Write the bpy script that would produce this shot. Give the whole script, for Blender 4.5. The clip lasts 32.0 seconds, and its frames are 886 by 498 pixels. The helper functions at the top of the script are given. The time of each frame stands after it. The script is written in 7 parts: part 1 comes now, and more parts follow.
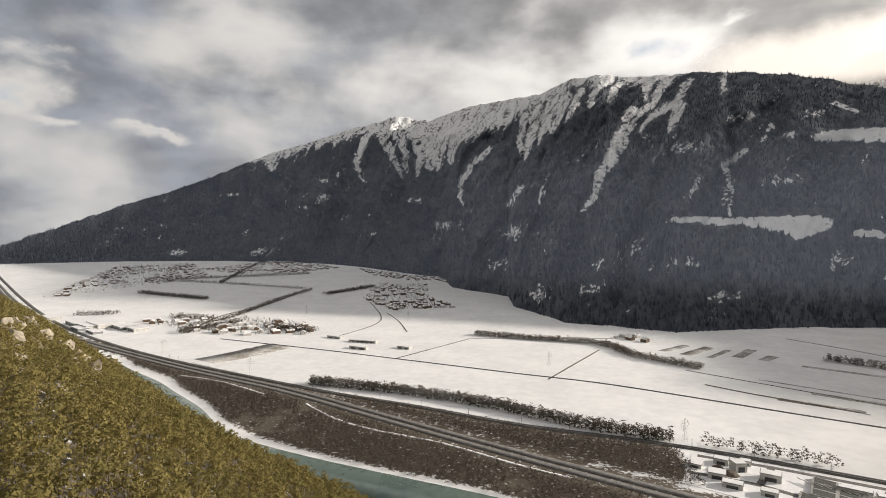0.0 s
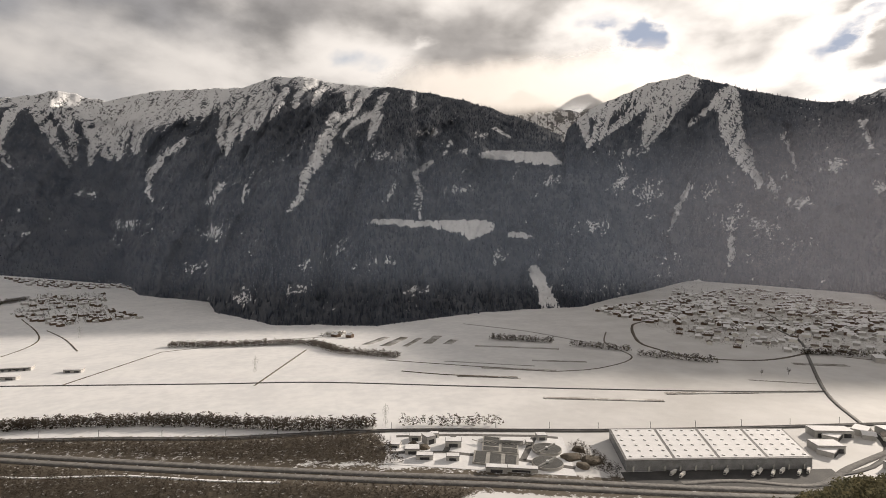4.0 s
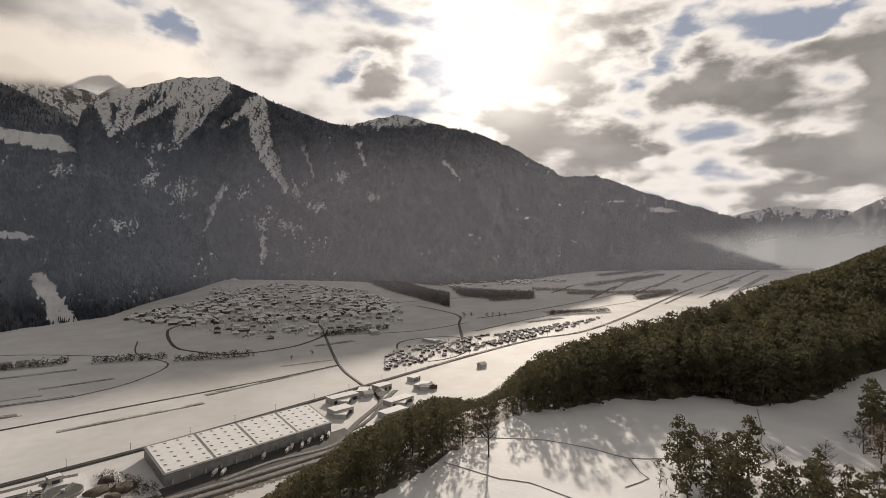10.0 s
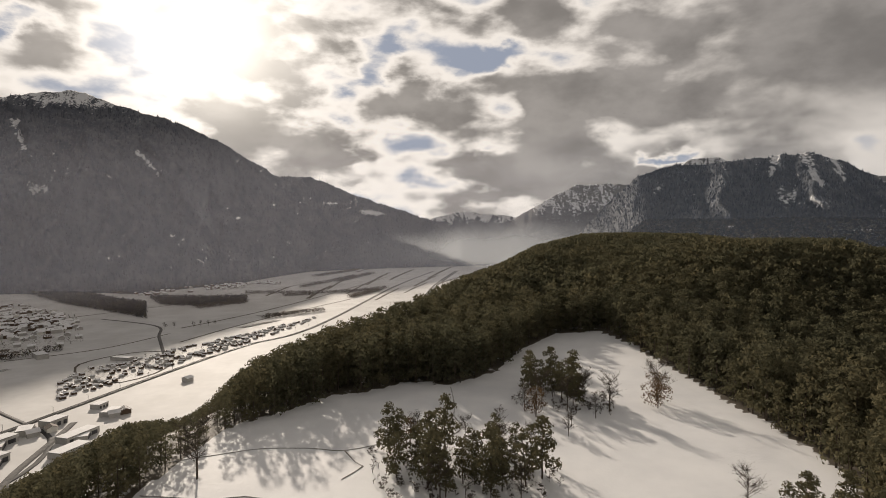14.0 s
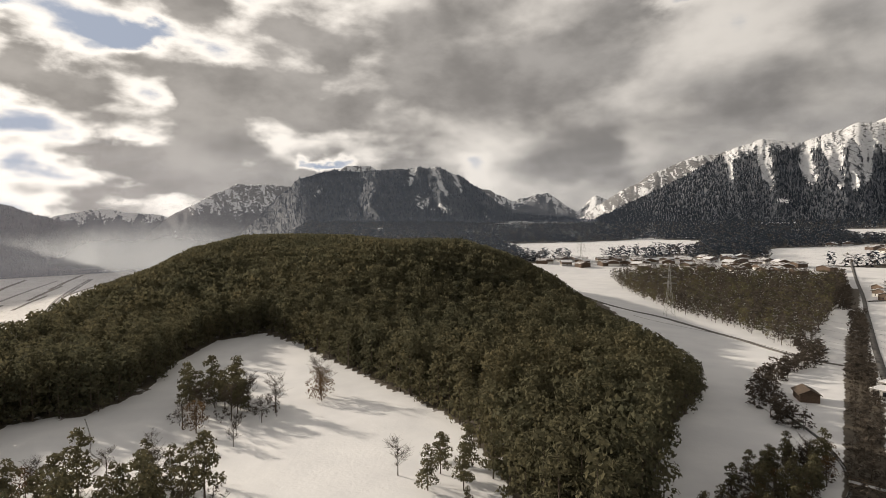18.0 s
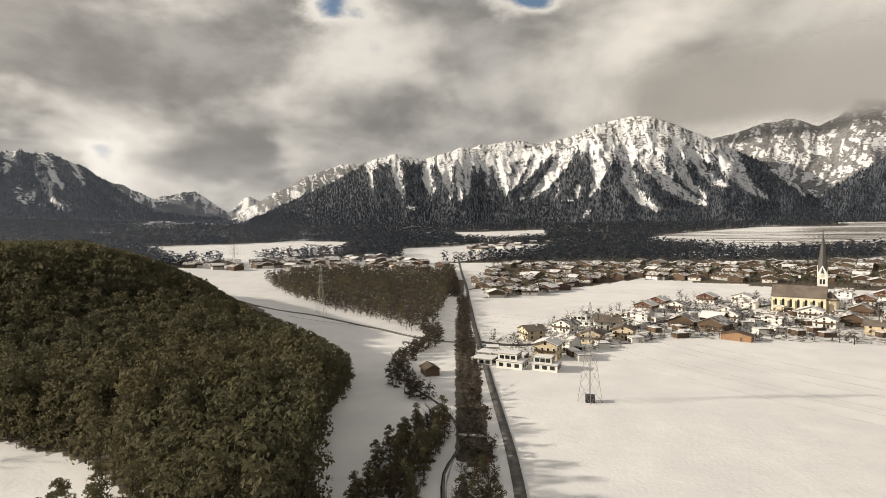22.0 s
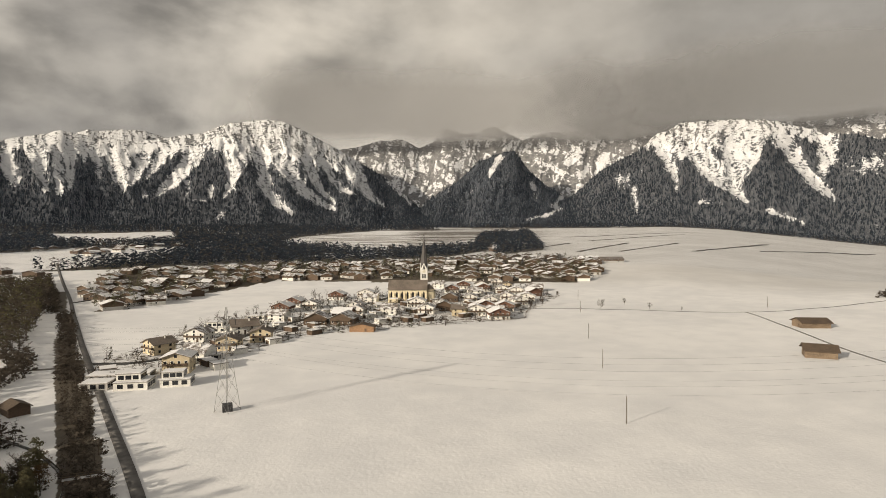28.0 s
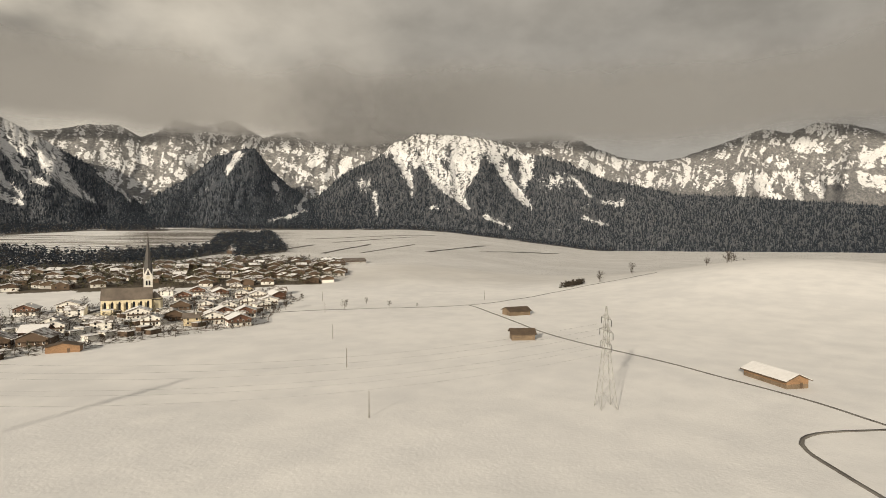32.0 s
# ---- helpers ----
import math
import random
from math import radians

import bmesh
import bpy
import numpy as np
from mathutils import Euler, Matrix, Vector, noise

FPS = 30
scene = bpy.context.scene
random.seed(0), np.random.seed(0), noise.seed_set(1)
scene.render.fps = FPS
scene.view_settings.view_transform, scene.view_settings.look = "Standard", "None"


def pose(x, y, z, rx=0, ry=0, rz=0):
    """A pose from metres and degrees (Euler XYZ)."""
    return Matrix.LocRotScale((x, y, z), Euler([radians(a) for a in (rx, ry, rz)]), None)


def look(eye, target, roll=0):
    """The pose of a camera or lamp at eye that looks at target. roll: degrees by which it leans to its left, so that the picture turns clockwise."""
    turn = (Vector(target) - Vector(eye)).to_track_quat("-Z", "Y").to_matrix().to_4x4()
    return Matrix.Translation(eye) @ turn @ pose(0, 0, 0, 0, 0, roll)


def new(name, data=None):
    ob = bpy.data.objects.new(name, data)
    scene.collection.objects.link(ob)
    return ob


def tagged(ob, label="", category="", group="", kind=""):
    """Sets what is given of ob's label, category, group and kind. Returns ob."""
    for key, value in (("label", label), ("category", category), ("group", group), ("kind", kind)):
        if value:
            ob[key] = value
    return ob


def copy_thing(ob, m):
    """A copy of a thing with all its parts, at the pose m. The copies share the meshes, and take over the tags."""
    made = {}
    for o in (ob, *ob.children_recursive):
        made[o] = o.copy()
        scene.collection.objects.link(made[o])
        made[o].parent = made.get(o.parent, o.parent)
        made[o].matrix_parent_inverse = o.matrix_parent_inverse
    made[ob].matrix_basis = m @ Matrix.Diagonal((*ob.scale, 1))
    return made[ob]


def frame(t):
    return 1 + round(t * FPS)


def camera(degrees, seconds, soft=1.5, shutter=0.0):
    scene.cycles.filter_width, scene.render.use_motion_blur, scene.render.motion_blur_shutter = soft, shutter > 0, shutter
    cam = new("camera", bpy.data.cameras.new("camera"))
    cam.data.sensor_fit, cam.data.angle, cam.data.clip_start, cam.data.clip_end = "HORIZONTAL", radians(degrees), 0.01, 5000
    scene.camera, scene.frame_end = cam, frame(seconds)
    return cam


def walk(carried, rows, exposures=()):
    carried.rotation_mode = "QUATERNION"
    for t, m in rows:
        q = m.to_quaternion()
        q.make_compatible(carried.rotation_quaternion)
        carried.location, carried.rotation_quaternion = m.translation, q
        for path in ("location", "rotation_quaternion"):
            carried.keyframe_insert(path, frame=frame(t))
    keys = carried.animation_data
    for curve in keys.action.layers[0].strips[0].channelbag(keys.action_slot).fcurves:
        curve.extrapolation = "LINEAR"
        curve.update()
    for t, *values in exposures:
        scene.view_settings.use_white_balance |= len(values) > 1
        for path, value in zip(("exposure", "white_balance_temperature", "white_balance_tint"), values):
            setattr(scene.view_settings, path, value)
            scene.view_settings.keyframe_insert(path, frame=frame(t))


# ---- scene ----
EYE_HEIGHT = 58.0
VALLEY = -182.0

PATH = [
    (0.0, 88.581, 0.058, 7.664),
    (0.5, 88.602, 0.090, 4.418),
    (1.0, 88.596, 0.062, 1.053),
    (1.5, 88.622, 0.012, -2.304),
    (2.0, 88.632, 0.013, -5.736),
    (2.5, 88.657, -0.101, -9.858),
    (3.0, 88.653, -0.038, -14.610),
    (3.5, 88.641, -0.022, -18.672),
    (5.5, 88.692, 0.043, -34.712),
    (6.0, 88.692, 0.174, -39.056),
    (6.5, 88.704, 0.180, -43.010),
    (7.0, 88.686, 0.237, -46.493),
    (7.5, 88.660, 0.200, -50.115),
    (8.0, 88.648, 0.188, -53.699),
    (8.5, 88.641, 0.187, -57.337),
    (9.0, 88.637, 0.183, -61.155),
    (9.5, 88.631, 0.170, -64.825),
    (10.0, 88.602, 0.149, -68.726),
    (10.5, 88.619, 0.157, -72.607),
    (11.0, 88.588, 0.174, -76.586),
    (11.5, 88.579, 0.234, -80.218),
    (12.0, 88.562, 0.279, -83.760),
    (12.5, 88.579, 0.251, -87.180),
    (13.0, 88.558, 0.061, -90.622),
    (13.5, 88.636, 0.138, -94.295),
    (14.0, 88.640, 0.089, -98.075),
    (14.5, 88.655, 0.100, -102.137),
    (16.5, 88.649, 0.238, -118.317),
    (17.0, 88.650, 0.282, -122.812),
    (17.5, 88.647, 0.317, -127.536),
    (18.0, 88.653, 0.276, -132.479),
    (18.5, 88.618, 0.250, -137.450),
    (19.0, 88.620, 0.368, -142.407),
    (19.5, 88.626, 0.248, -147.304),
    (20.0, 88.621, 0.245, -152.185),
    (20.5, 88.647, 0.188, -156.578),
    (21.0, 88.641, 0.298, -160.543),
    (21.5, 88.657, 0.257, -164.290),
    (22.0, 88.678, 0.249, -167.774),
    (22.5, 88.694, 0.283, -171.225),
    (23.0, 88.691, 0.296, -174.858),
    (23.5, 88.695, 0.255, -178.429),
    (24.0, 88.704, 0.248, -181.668),
    (24.5, 88.725, 0.278, -184.412),
    (25.0, 88.731, 0.289, -187.435),
    (25.5, 88.749, 0.234, -190.498),
    (27.5, 88.778, 0.185, -201.799),
    (28.0, 88.800, 0.168, -204.708),
    (28.5, 88.837, 0.231, -207.922),
    (29.0, 88.843, 0.223, -211.250),
    (29.5, 88.857, 0.181, -214.786),
    (30.0, 88.875, 0.197, -218.218),
    (30.5, 88.884, 0.202, -221.460),
    (31.0, 88.890, 0.153, -224.734),
    (31.5, 88.928, 0.083, -228.059),
    (32.0, 88.942, 0.023, -231.179),
]
cam = camera(78.3, 32.0, soft=0.9)
walk(cam, [(t, pose(0, 0, EYE_HEIGHT, rx, ry, rz)) for t, rx, ry, rz in PATH],
     [(0.0, 0.30, 6350, 11), (3.0, 0.18, 6500, 12), (6.0, -0.04, 6700, 15), (8.0, -0.29, 6650, 14), (13.0, -0.34, 6700, 13), (17.0, -0.06, 6650, 12), (19.0, 0.10, 6680, 11), (23.0, 0.18, 6800, 10),
      (28.0, -0.12, 6930, 10), (32.0, -0.18, 7080, 9)])

# ---- light ----
SUN_AZ, SUN_EL = 75.0, 18.0


def compass(az, d, z=0.0):
    """A place d metres from the origin, az degrees clockwise from +y."""
    return Vector((math.sin(radians(az)) * d, math.cos(radians(az)) * d, z))


sun = new("sun", bpy.data.lights.new("sun", "SUN"))
sun.data.energy, sun.data.angle, sun.data.color = 5.0, radians(1.2), (1.0, 0.9, 0.76)
sun.matrix_world = look(compass(SUN_AZ, 100, 100 * math.tan(radians(SUN_EL))), (0, 0, 0))


class Nodes:
    """Short names for building node trees."""

    def __init__(self, tree):
        self.tree = tree
        self.n, self.l = tree.nodes, tree.links
        self.n.clear()

    def add(self, kind, **values):
        node = self.n.new(kind)
        for key, value in values.items():
            if key == "operation":
                node.operation = value
            elif key == "blend":
                node.blend_type = value
            elif key == "data_type":
                node.data_type = value
            elif key == "attribute":
                node.attribute_name = value
        return node

    def put(self, socket, value):
        if isinstance(value, bpy.types.NodeSocket):
            self.l.new(value, socket)
        else:
            socket.default_value = value

    def math(self, op, a, b=0.0, c=0.0, clamp=False):
        node = self.add("ShaderNodeMath", operation=op)
        node.use_clamp = clamp
        for k, v in enumerate((a, b, c)):
            self.put(node.inputs[k], v)
        return node.outputs[0]

    def vec(self, op, a, b=(0, 0, 0)):
        node = self.add("ShaderNodeVectorMath", operation=op)
        self.put(node.inputs[0], a)
        self.put(node.inputs[1], b)
        return node.outputs["Value"] if op in ("DOT_PRODUCT", "LENGTH") else node.outputs["Vector"]

    def noise(self, vector, scale, detail=4.0, rough=0.55, distort=0.0):
        node = self.add("ShaderNodeTexNoise")
        self.put(node.inputs["Vector"], vector)
        self.put(node.inputs["Scale"], scale)
        self.put(node.inputs["Detail"], detail)
        self.put(node.inputs["Roughness"], rough)
        self.put(node.inputs["Distortion"], distort)
        return node.outputs["Fac"]

    def span(self, value, lo, hi, to_lo=0.0, to_hi=1.0):
        node = self.add("ShaderNodeMapRange")
        for k, v in enumerate((value, lo, hi, to_lo, to_hi)):
            self.put(node.inputs[k], v)
        node.interpolation_type = "SMOOTHSTEP"
        return node.outputs[0]

    def mix(self, fac, a, b, blend="MIX"):
        node = self.add("ShaderNodeMixRGB", blend=blend)
        self.put(node.inputs[0], fac)
        self.put(node.inputs[1], (*a, 1.0) if isinstance(a, tuple) and len(a) == 3 else a)
        self.put(node.inputs[2], (*b, 1.0) if isinstance(b, tuple) and len(b) == 3 else b)
        return node.outputs[0]


# cloud forms: azimuth, elevation, half width, half height (degrees), thicker (+) or torn open (-)
VALLEY_CLOUDS = [(-45.5, 11.9, 2.9, 2.4, -0.24), (-44.4, 14.9, 1.9, 1.0, -0.2), (-34.2, 9.7, 2.9, 0.7, -0.26), (-41.9, 9.8, 1.9, 0.6, -0.22), (21.7, 19.3, 1.4, 0.6, -0.10), (-43.7, 5.2, 9.9, 3.8, -0.1),
                 (17.0, 18.4, 9.0, 3.3, -0.12), (-36.0, 13.6, 9.9, 3.6, 0.13), (-16.1, 22.0, 15.2, 2.2, 0.09), (-3.8, 18.8, 9.8, 2.0, 0.08), (-4.0, 17.0, 15.0, 5.5, -0.07), (14.0, 17.0, 9.0, 4.0, -0.03)]
SUN_CLOUDS = [(41.1, 19.0, 2.1, 1.3, -0.27), (61.1, 17.0, 3.2, 1.2, -0.27), (38.0, 20.2, 5.8, 1.8, -0.12), (46.7, 20.4, 6.6, 2.7, 0.12), (61.6, 14.4, 5.8, 1.5, 0.16), (26.9, 15.4, 7.6, 2.7, 0.07),
              (89.7, 17.3, 3.0, 2.2, -0.27), (84.9, 12.2, 4.3, 2.1, -0.27), (104.1, 18.0, 4.9, 0.9, -0.2), (73.7, 11.2, 4.4, 1.1, 0.15), (95.2, 13.5, 4.4, 2.6, 0.24), (102.3, 7.3, 8.4, 1.3, 0.24),
              (101.9, 4.3, 4.7, 1.2, 0.18), (81.7, 16.4, 1.4, 0.7, 0.18), (87.2, 8.1, 3.4, 0.8, 0.18), (105.6, 12.0, 2.6, 2.4, -0.1)]
HILL_CLOUDS = [(111.1, 13.6, 4.2, 2.7, 0.16), (115.8, 11.6, 10.0, 3.1, 0.14), (138.0, 14.5, 12.4, 5.5, 0.10), (119.6, 7.6, 1.8, 0.6, -0.28), (145.5, 7.7, 4.9, 2.1, 0.1), (155.8, 23.4, 6.4, 2.3, -0.38),
               (176.4, 23.4, 4.2, 2.3, -0.38), (159.4, 19.1, 6.4, 4.0, -0.11), (139.0, 16.6, 9.8, 4.1, 0.08), (148.2, 7.2, 3.8, 2.1, 0.13), (136.2, 6.9, 2.2, 1.1, -0.13)]


def build_world():
    world = bpy.data.worlds.new("winter_sky")
    scene.world = world
    world.use_nodes = True
    k = Nodes(world.node_tree)
    sky = k.add("ShaderNodeTexSky")
    sky.sky_type, sky.sun_disc = "NISHITA", False
    sky.sun_elevation, sky.sun_rotation = radians(SUN_EL), radians(SUN_AZ)
    way = k.vec("NORMALIZE", k.add("ShaderNodeTexCoord").outputs["Generated"])
    split = k.add("ShaderNodeSeparateXYZ")
    k.put(split.inputs[0], way)
    x, y, z = split.outputs
    # a flat cloud deck seen from below: forms close up towards the horizon
    deep = k.math("ADD", k.math("MAXIMUM", z, 0.0), 0.42)
    deck = k.add("ShaderNodeCombineXYZ")
    k.put(deck.inputs[0], k.math("DIVIDE", x, deep))
    k.put(deck.inputs[1], k.math("DIVIDE", y, deep))
    k.put(deck.inputs[2], k.math("MULTIPLY", z, 2.0))
    deck = deck.outputs[0]
    puff = k.vec("MULTIPLY", way, (1.0, 1.0, 1.8))
    billow = k.noise(puff, 5.2, 7.0, 0.47, 0.15)
    cells = k.noise(k.vec("MULTIPLY", way, (1.0, 1.0, 2.3)), 7.5, 8.0, 0.48, 0.1)
    bank = k.noise(deck, 1.5, 4.0, 0.5, 0.0)
    # azimuth and elevation, stirred for ragged outlines
    az = k.math("SUBTRACT", k.math("MODULO", k.math("ADD", k.math("MULTIPLY", k.math("ARCTAN2", x, y), 57.2958), 420.0), 360.0), 60.0)
    up = k.math("MULTIPLY", k.math("ARCSINE", z), 57.2958)
    s1, s2 = k.noise(puff, 8.0, 8.0, 0.52), k.noise(k.vec("ADD", puff, (3.7, 8.1, 1.3)), 8.0, 8.0, 0.52)
    spot = k.add("ShaderNodeCombineXYZ")
    k.put(spot.inputs[0], k.math("ADD", az, k.math("MULTIPLY", k.math("SUBTRACT", s1, 0.5), 12.0)))
    k.put(spot.inputs[1], k.math("ADD", up, k.math("MULTIPLY", k.math("SUBTRACT", s2, 0.5), 7.5)))
    body = k.math("ADD", k.math("MULTIPLY", billow, 0.75), k.math("MULTIPLY", bank, 0.5))
    body = k.math("SUBTRACT", body, 0.19)
    s = compass(SUN_AZ, math.cos(radians(SUN_EL + 1)), math.sin(radians(SUN_EL + 1)))
    facing = k.vec("DOT_PRODUCT", way, tuple(s))
    body = k.math("SUBTRACT", body, k.span(facing, 0.72, 0.97, 0.0, 0.07))
    for a, e, wide, tall, amount in VALLEY_CLOUDS + SUN_CLOUDS + HILL_CLOUDS:
        off = k.vec("MULTIPLY", k.vec("SUBTRACT", spot.outputs[0], (a, e, 0.0)), (1 / wide, 1 / tall, 0.0))
        body = k.math("ADD", body, k.span(k.vec("LENGTH", off), 1.5, 0.0, 0.0, 1.12 * amount))
    sunward = k.math("MULTIPLY", k.span(az, 44.0, 66.0), k.span(az, 142.0, 112.0))
    body = k.math("ADD", body, k.math("MULTIPLY", sunward, k.math("SUBTRACT", k.math("MULTIPLY", cells, 1.1), 0.56)))
    toward = k.math("MAXIMUM", facing, 0.0)
    glow, halo = k.math("POWER", toward, 130.0), k.math("POWER", toward, 12.0)
    wide = k.math("POWER", k.math("MAXIMUM", k.math("MULTIPLY", k.math("ADD", facing, 0.25), 0.8), 0.0), 1.4)
    calm = k.span(az, 186.0, 208.0, 0.0, 0.75)
    body = k.math("ADD", k.math("MULTIPLY", body, k.math("SUBTRACT", 1.0, calm)), k.math("MULTIPLY", calm, 0.41))
    cover = k.span(body, 0.10, 0.28)
    thick = k.span(body, 0.27, k.math("SUBTRACT", 0.57, k.math("MULTIPLY", sunward, 0.10)))
    silver = k.mix(wide, (0.66, 0.63, 0.585), (1.40, 1.33, 1.22))
    cool = k.span(az, 25.0, -35.0)
    grey = k.mix(wide, k.mix(cool, (0.29, 0.282, 0.272), (0.27, 0.285, 0.31)), (0.43, 0.405, 0.375))
    cloud = k.mix(thick, silver, k.mix(k.span(s1, 0.3, 0.7), k.mix(1.0, grey, (0.78, 0.78, 0.78), "MULTIPLY"), k.mix(1.0, grey, (1.3, 1.3, 1.3), "MULTIPLY")))
    lit = k.math("MULTIPLY", k.span(az, 172.0, 198.0), k.span(az, 236.0, 206.0))
    cloud = k.mix(lit, cloud, k.mix(1.0, cloud, (1.55, 1.52, 1.46), "MULTIPLY"))
    blue = k.mix(1.0, sky.outputs[0], (0.13, 0.13, 0.13), "MULTIPLY")
    blue = k.mix(1.0, blue, (0.44, 0.51, 0.64), "DARKEN")
    air = k.mix(cover, blue, cloud)
    air = k.mix(1.0, air, k.mix(halo, (0.0, 0.0, 0.0), (0.06, 0.055, 0.045)), "ADD")
    air = k.mix(1.0, air, k.mix(glow, (0.0, 0.0, 0.0), (1.8, 1.7, 1.5)), "ADD")
    back = k.add("ShaderNodeBackground")
    # unseen upper sky dimmed, an added change to weaken fill light; brighter low down
    k.put(back.inputs[0], air)
    k.put(back.inputs[1], k.span(up, 27.0, 50.0, 0.82, 0.44))
    out = k.add("ShaderNodeOutputWorld")
    k.l.new(back.outputs[0], out.inputs[0])


build_world()


# ---- materials ----
def material(name, build, rough=0.8, metal=0.0):
    m = bpy.data.materials.new(name)
    m.use_nodes = True
    k = Nodes(m.node_tree)
    bsdf = k.add("ShaderNodeBsdfPrincipled")
    bsdf.inputs["Roughness"].default_value = rough
    bsdf.inputs["Metallic"].default_value = metal
    out = k.add("ShaderNodeOutputMaterial")
    k.l.new(bsdf.outputs[0], out.inputs[0])
    place = k.add("ShaderNodeNewGeometry").outputs["Position"]
    colour, bump = build(k, place)
    k.put(bsdf.inputs["Base Color"], (*colour, 1.0) if isinstance(colour, tuple) and len(colour) == 3 else colour)
    if bump:
        value, strength, distance = bump
        node = k.add("ShaderNodeBump")
        k.put(node.inputs["Strength"], strength)
        k.put(node.inputs["Distance"], distance)
        k.put(node.inputs["Height"], value)
        k.l.new(node.outputs[0], bsdf.inputs["Normal"])
    return m


def two_tone(a, b, fine=3.0, coarse=0.2, bump=0.3, depth=0.03):
    """Colour between a and b at two scales, with a little relief."""
    def build(k, place):
        n1, n2 = k.noise(place, fine, 3.0), k.noise(place, coarse, 3.0)
        f = k.math("ADD", k.math("MULTIPLY", n1, 0.5), k.math("MULTIPLY", n2, 0.5))
        return k.mix(k.span(f, 0.36, 0.64), a, b), (n1, bump, depth)
    return build


def snow_build(k, place):
    n1, n2, n3 = k.noise(place, 0.9, 5.0), k.noise(place, 0.06, 4.0), k.noise(place, 0.011, 3.0)
    f = k.math("ADD", k.math("MULTIPLY", n2, 0.5), k.math("MULTIPLY", n3, 0.5))
    white = k.mix(k.span(f, 0.35, 0.65), (0.74, 0.745, 0.76), (0.86, 0.86, 0.865))
    # Greys the snow by attribute: shade of clouds and mountains put into the colour
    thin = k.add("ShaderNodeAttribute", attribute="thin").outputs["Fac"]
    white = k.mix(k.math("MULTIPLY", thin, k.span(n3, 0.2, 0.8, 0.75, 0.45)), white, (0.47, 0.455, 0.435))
    bare = k.add("ShaderNodeAttribute", attribute="bare").outputs["Fac"]
    edge = k.math("ADD", bare, k.math("MULTIPLY", k.math("SUBTRACT", k.noise(place, 0.25, 6.0), 0.5), 1.0))
    soil = k.mix(k.noise(place, 0.5, 4.0), (0.055, 0.045, 0.032), (0.13, 0.105, 0.075))
    relief = k.math("ADD", k.math("MULTIPLY", n1, 0.3), n2)
    return k.mix(k.span(edge, 0.42, 0.6), white, soil), (relief, 0.35, 0.8)


def slope_build(k, place):
    """Mountain sides: forest floor, rock and snow by the mesh's own cover."""
    snow = k.add("ShaderNodeAttribute", attribute="snow").outputs["Fac"]
    fine = k.noise(place, 0.055, 7.0, 0.66)
    grit = k.noise(place, 0.008, 6.0, 0.6)
    fall = k.add("ShaderNodeCombineXYZ")
    k.put(fall.inputs[0], k.math("MULTIPLY", k.add("ShaderNodeAttribute", attribute="fall").outputs["Fac"], 2.4))
    k.put(fall.inputs[1], k.math("MULTIPLY", k.add("ShaderNodeAttribute", attribute="rise").outputs["Fac"], 0.7))
    streak = k.noise(fall.outputs[0], 1.0, 8.0, 0.66, 0.3)
    f = k.math("ADD", snow, k.math("MULTIPLY", k.math("SUBTRACT", streak, 0.5), 1.15))
    f = k.math("ADD", f, k.math("MULTIPLY", k.math("SUBTRACT", fine, 0.5), 1.45))
    tone = k.span(k.math("ADD", k.math("MULTIPLY", grit, 0.6), k.math("MULTIPLY", streak, 0.4)), 0.36, 0.64)
    # Blue-dark tone holds distance haze and cloud shade within the wood colour
    wood = k.mix(tone, (0.020, 0.026, 0.034), (0.048, 0.054, 0.062))
    # Paler, bluer woods: distance haze is put into the base colour
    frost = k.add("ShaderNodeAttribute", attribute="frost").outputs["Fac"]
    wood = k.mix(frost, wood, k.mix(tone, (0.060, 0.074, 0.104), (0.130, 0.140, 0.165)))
    rock = k.mix(k.span(fine, 0.3, 0.7), (0.10, 0.10, 0.105), (0.27, 0.265, 0.26))
    high = k.add("ShaderNodeAttribute", attribute="rock").outputs["Fac"]
    dark = k.mix(high, wood, rock)
    return k.mix(k.span(f, 0.44, 0.58), dark, (0.76, 0.765, 0.78)), (k.math("ADD", fine, streak), 0.6, 14.0)


SNOW = material("snow", snow_build, 0.75)
SLOPE = material("mountain_side", slope_build, 0.9)
ASPHALT = material("asphalt", two_tone((0.035, 0.035, 0.037), (0.075, 0.073, 0.07), 1.5, 0.05, 0.2, 0.01), 0.85)
GRAVEL = material("track_gravel", two_tone((0.09, 0.085, 0.08), (0.2, 0.19, 0.175), 2.0, 0.06), 0.9)
EARTH = material("earth", two_tone((0.06, 0.05, 0.037), (0.15, 0.125, 0.095), 0.8, 0.05), 0.95)
WATER = material("river_water", two_tone((0.095, 0.135, 0.125), (0.135, 0.175, 0.16), 0.12, 0.02, 0.25, 0.15), 0.22)
BARK = material("bark", two_tone((0.05, 0.038, 0.028), (0.13, 0.10, 0.075), 4.0, 0.5), 0.95)


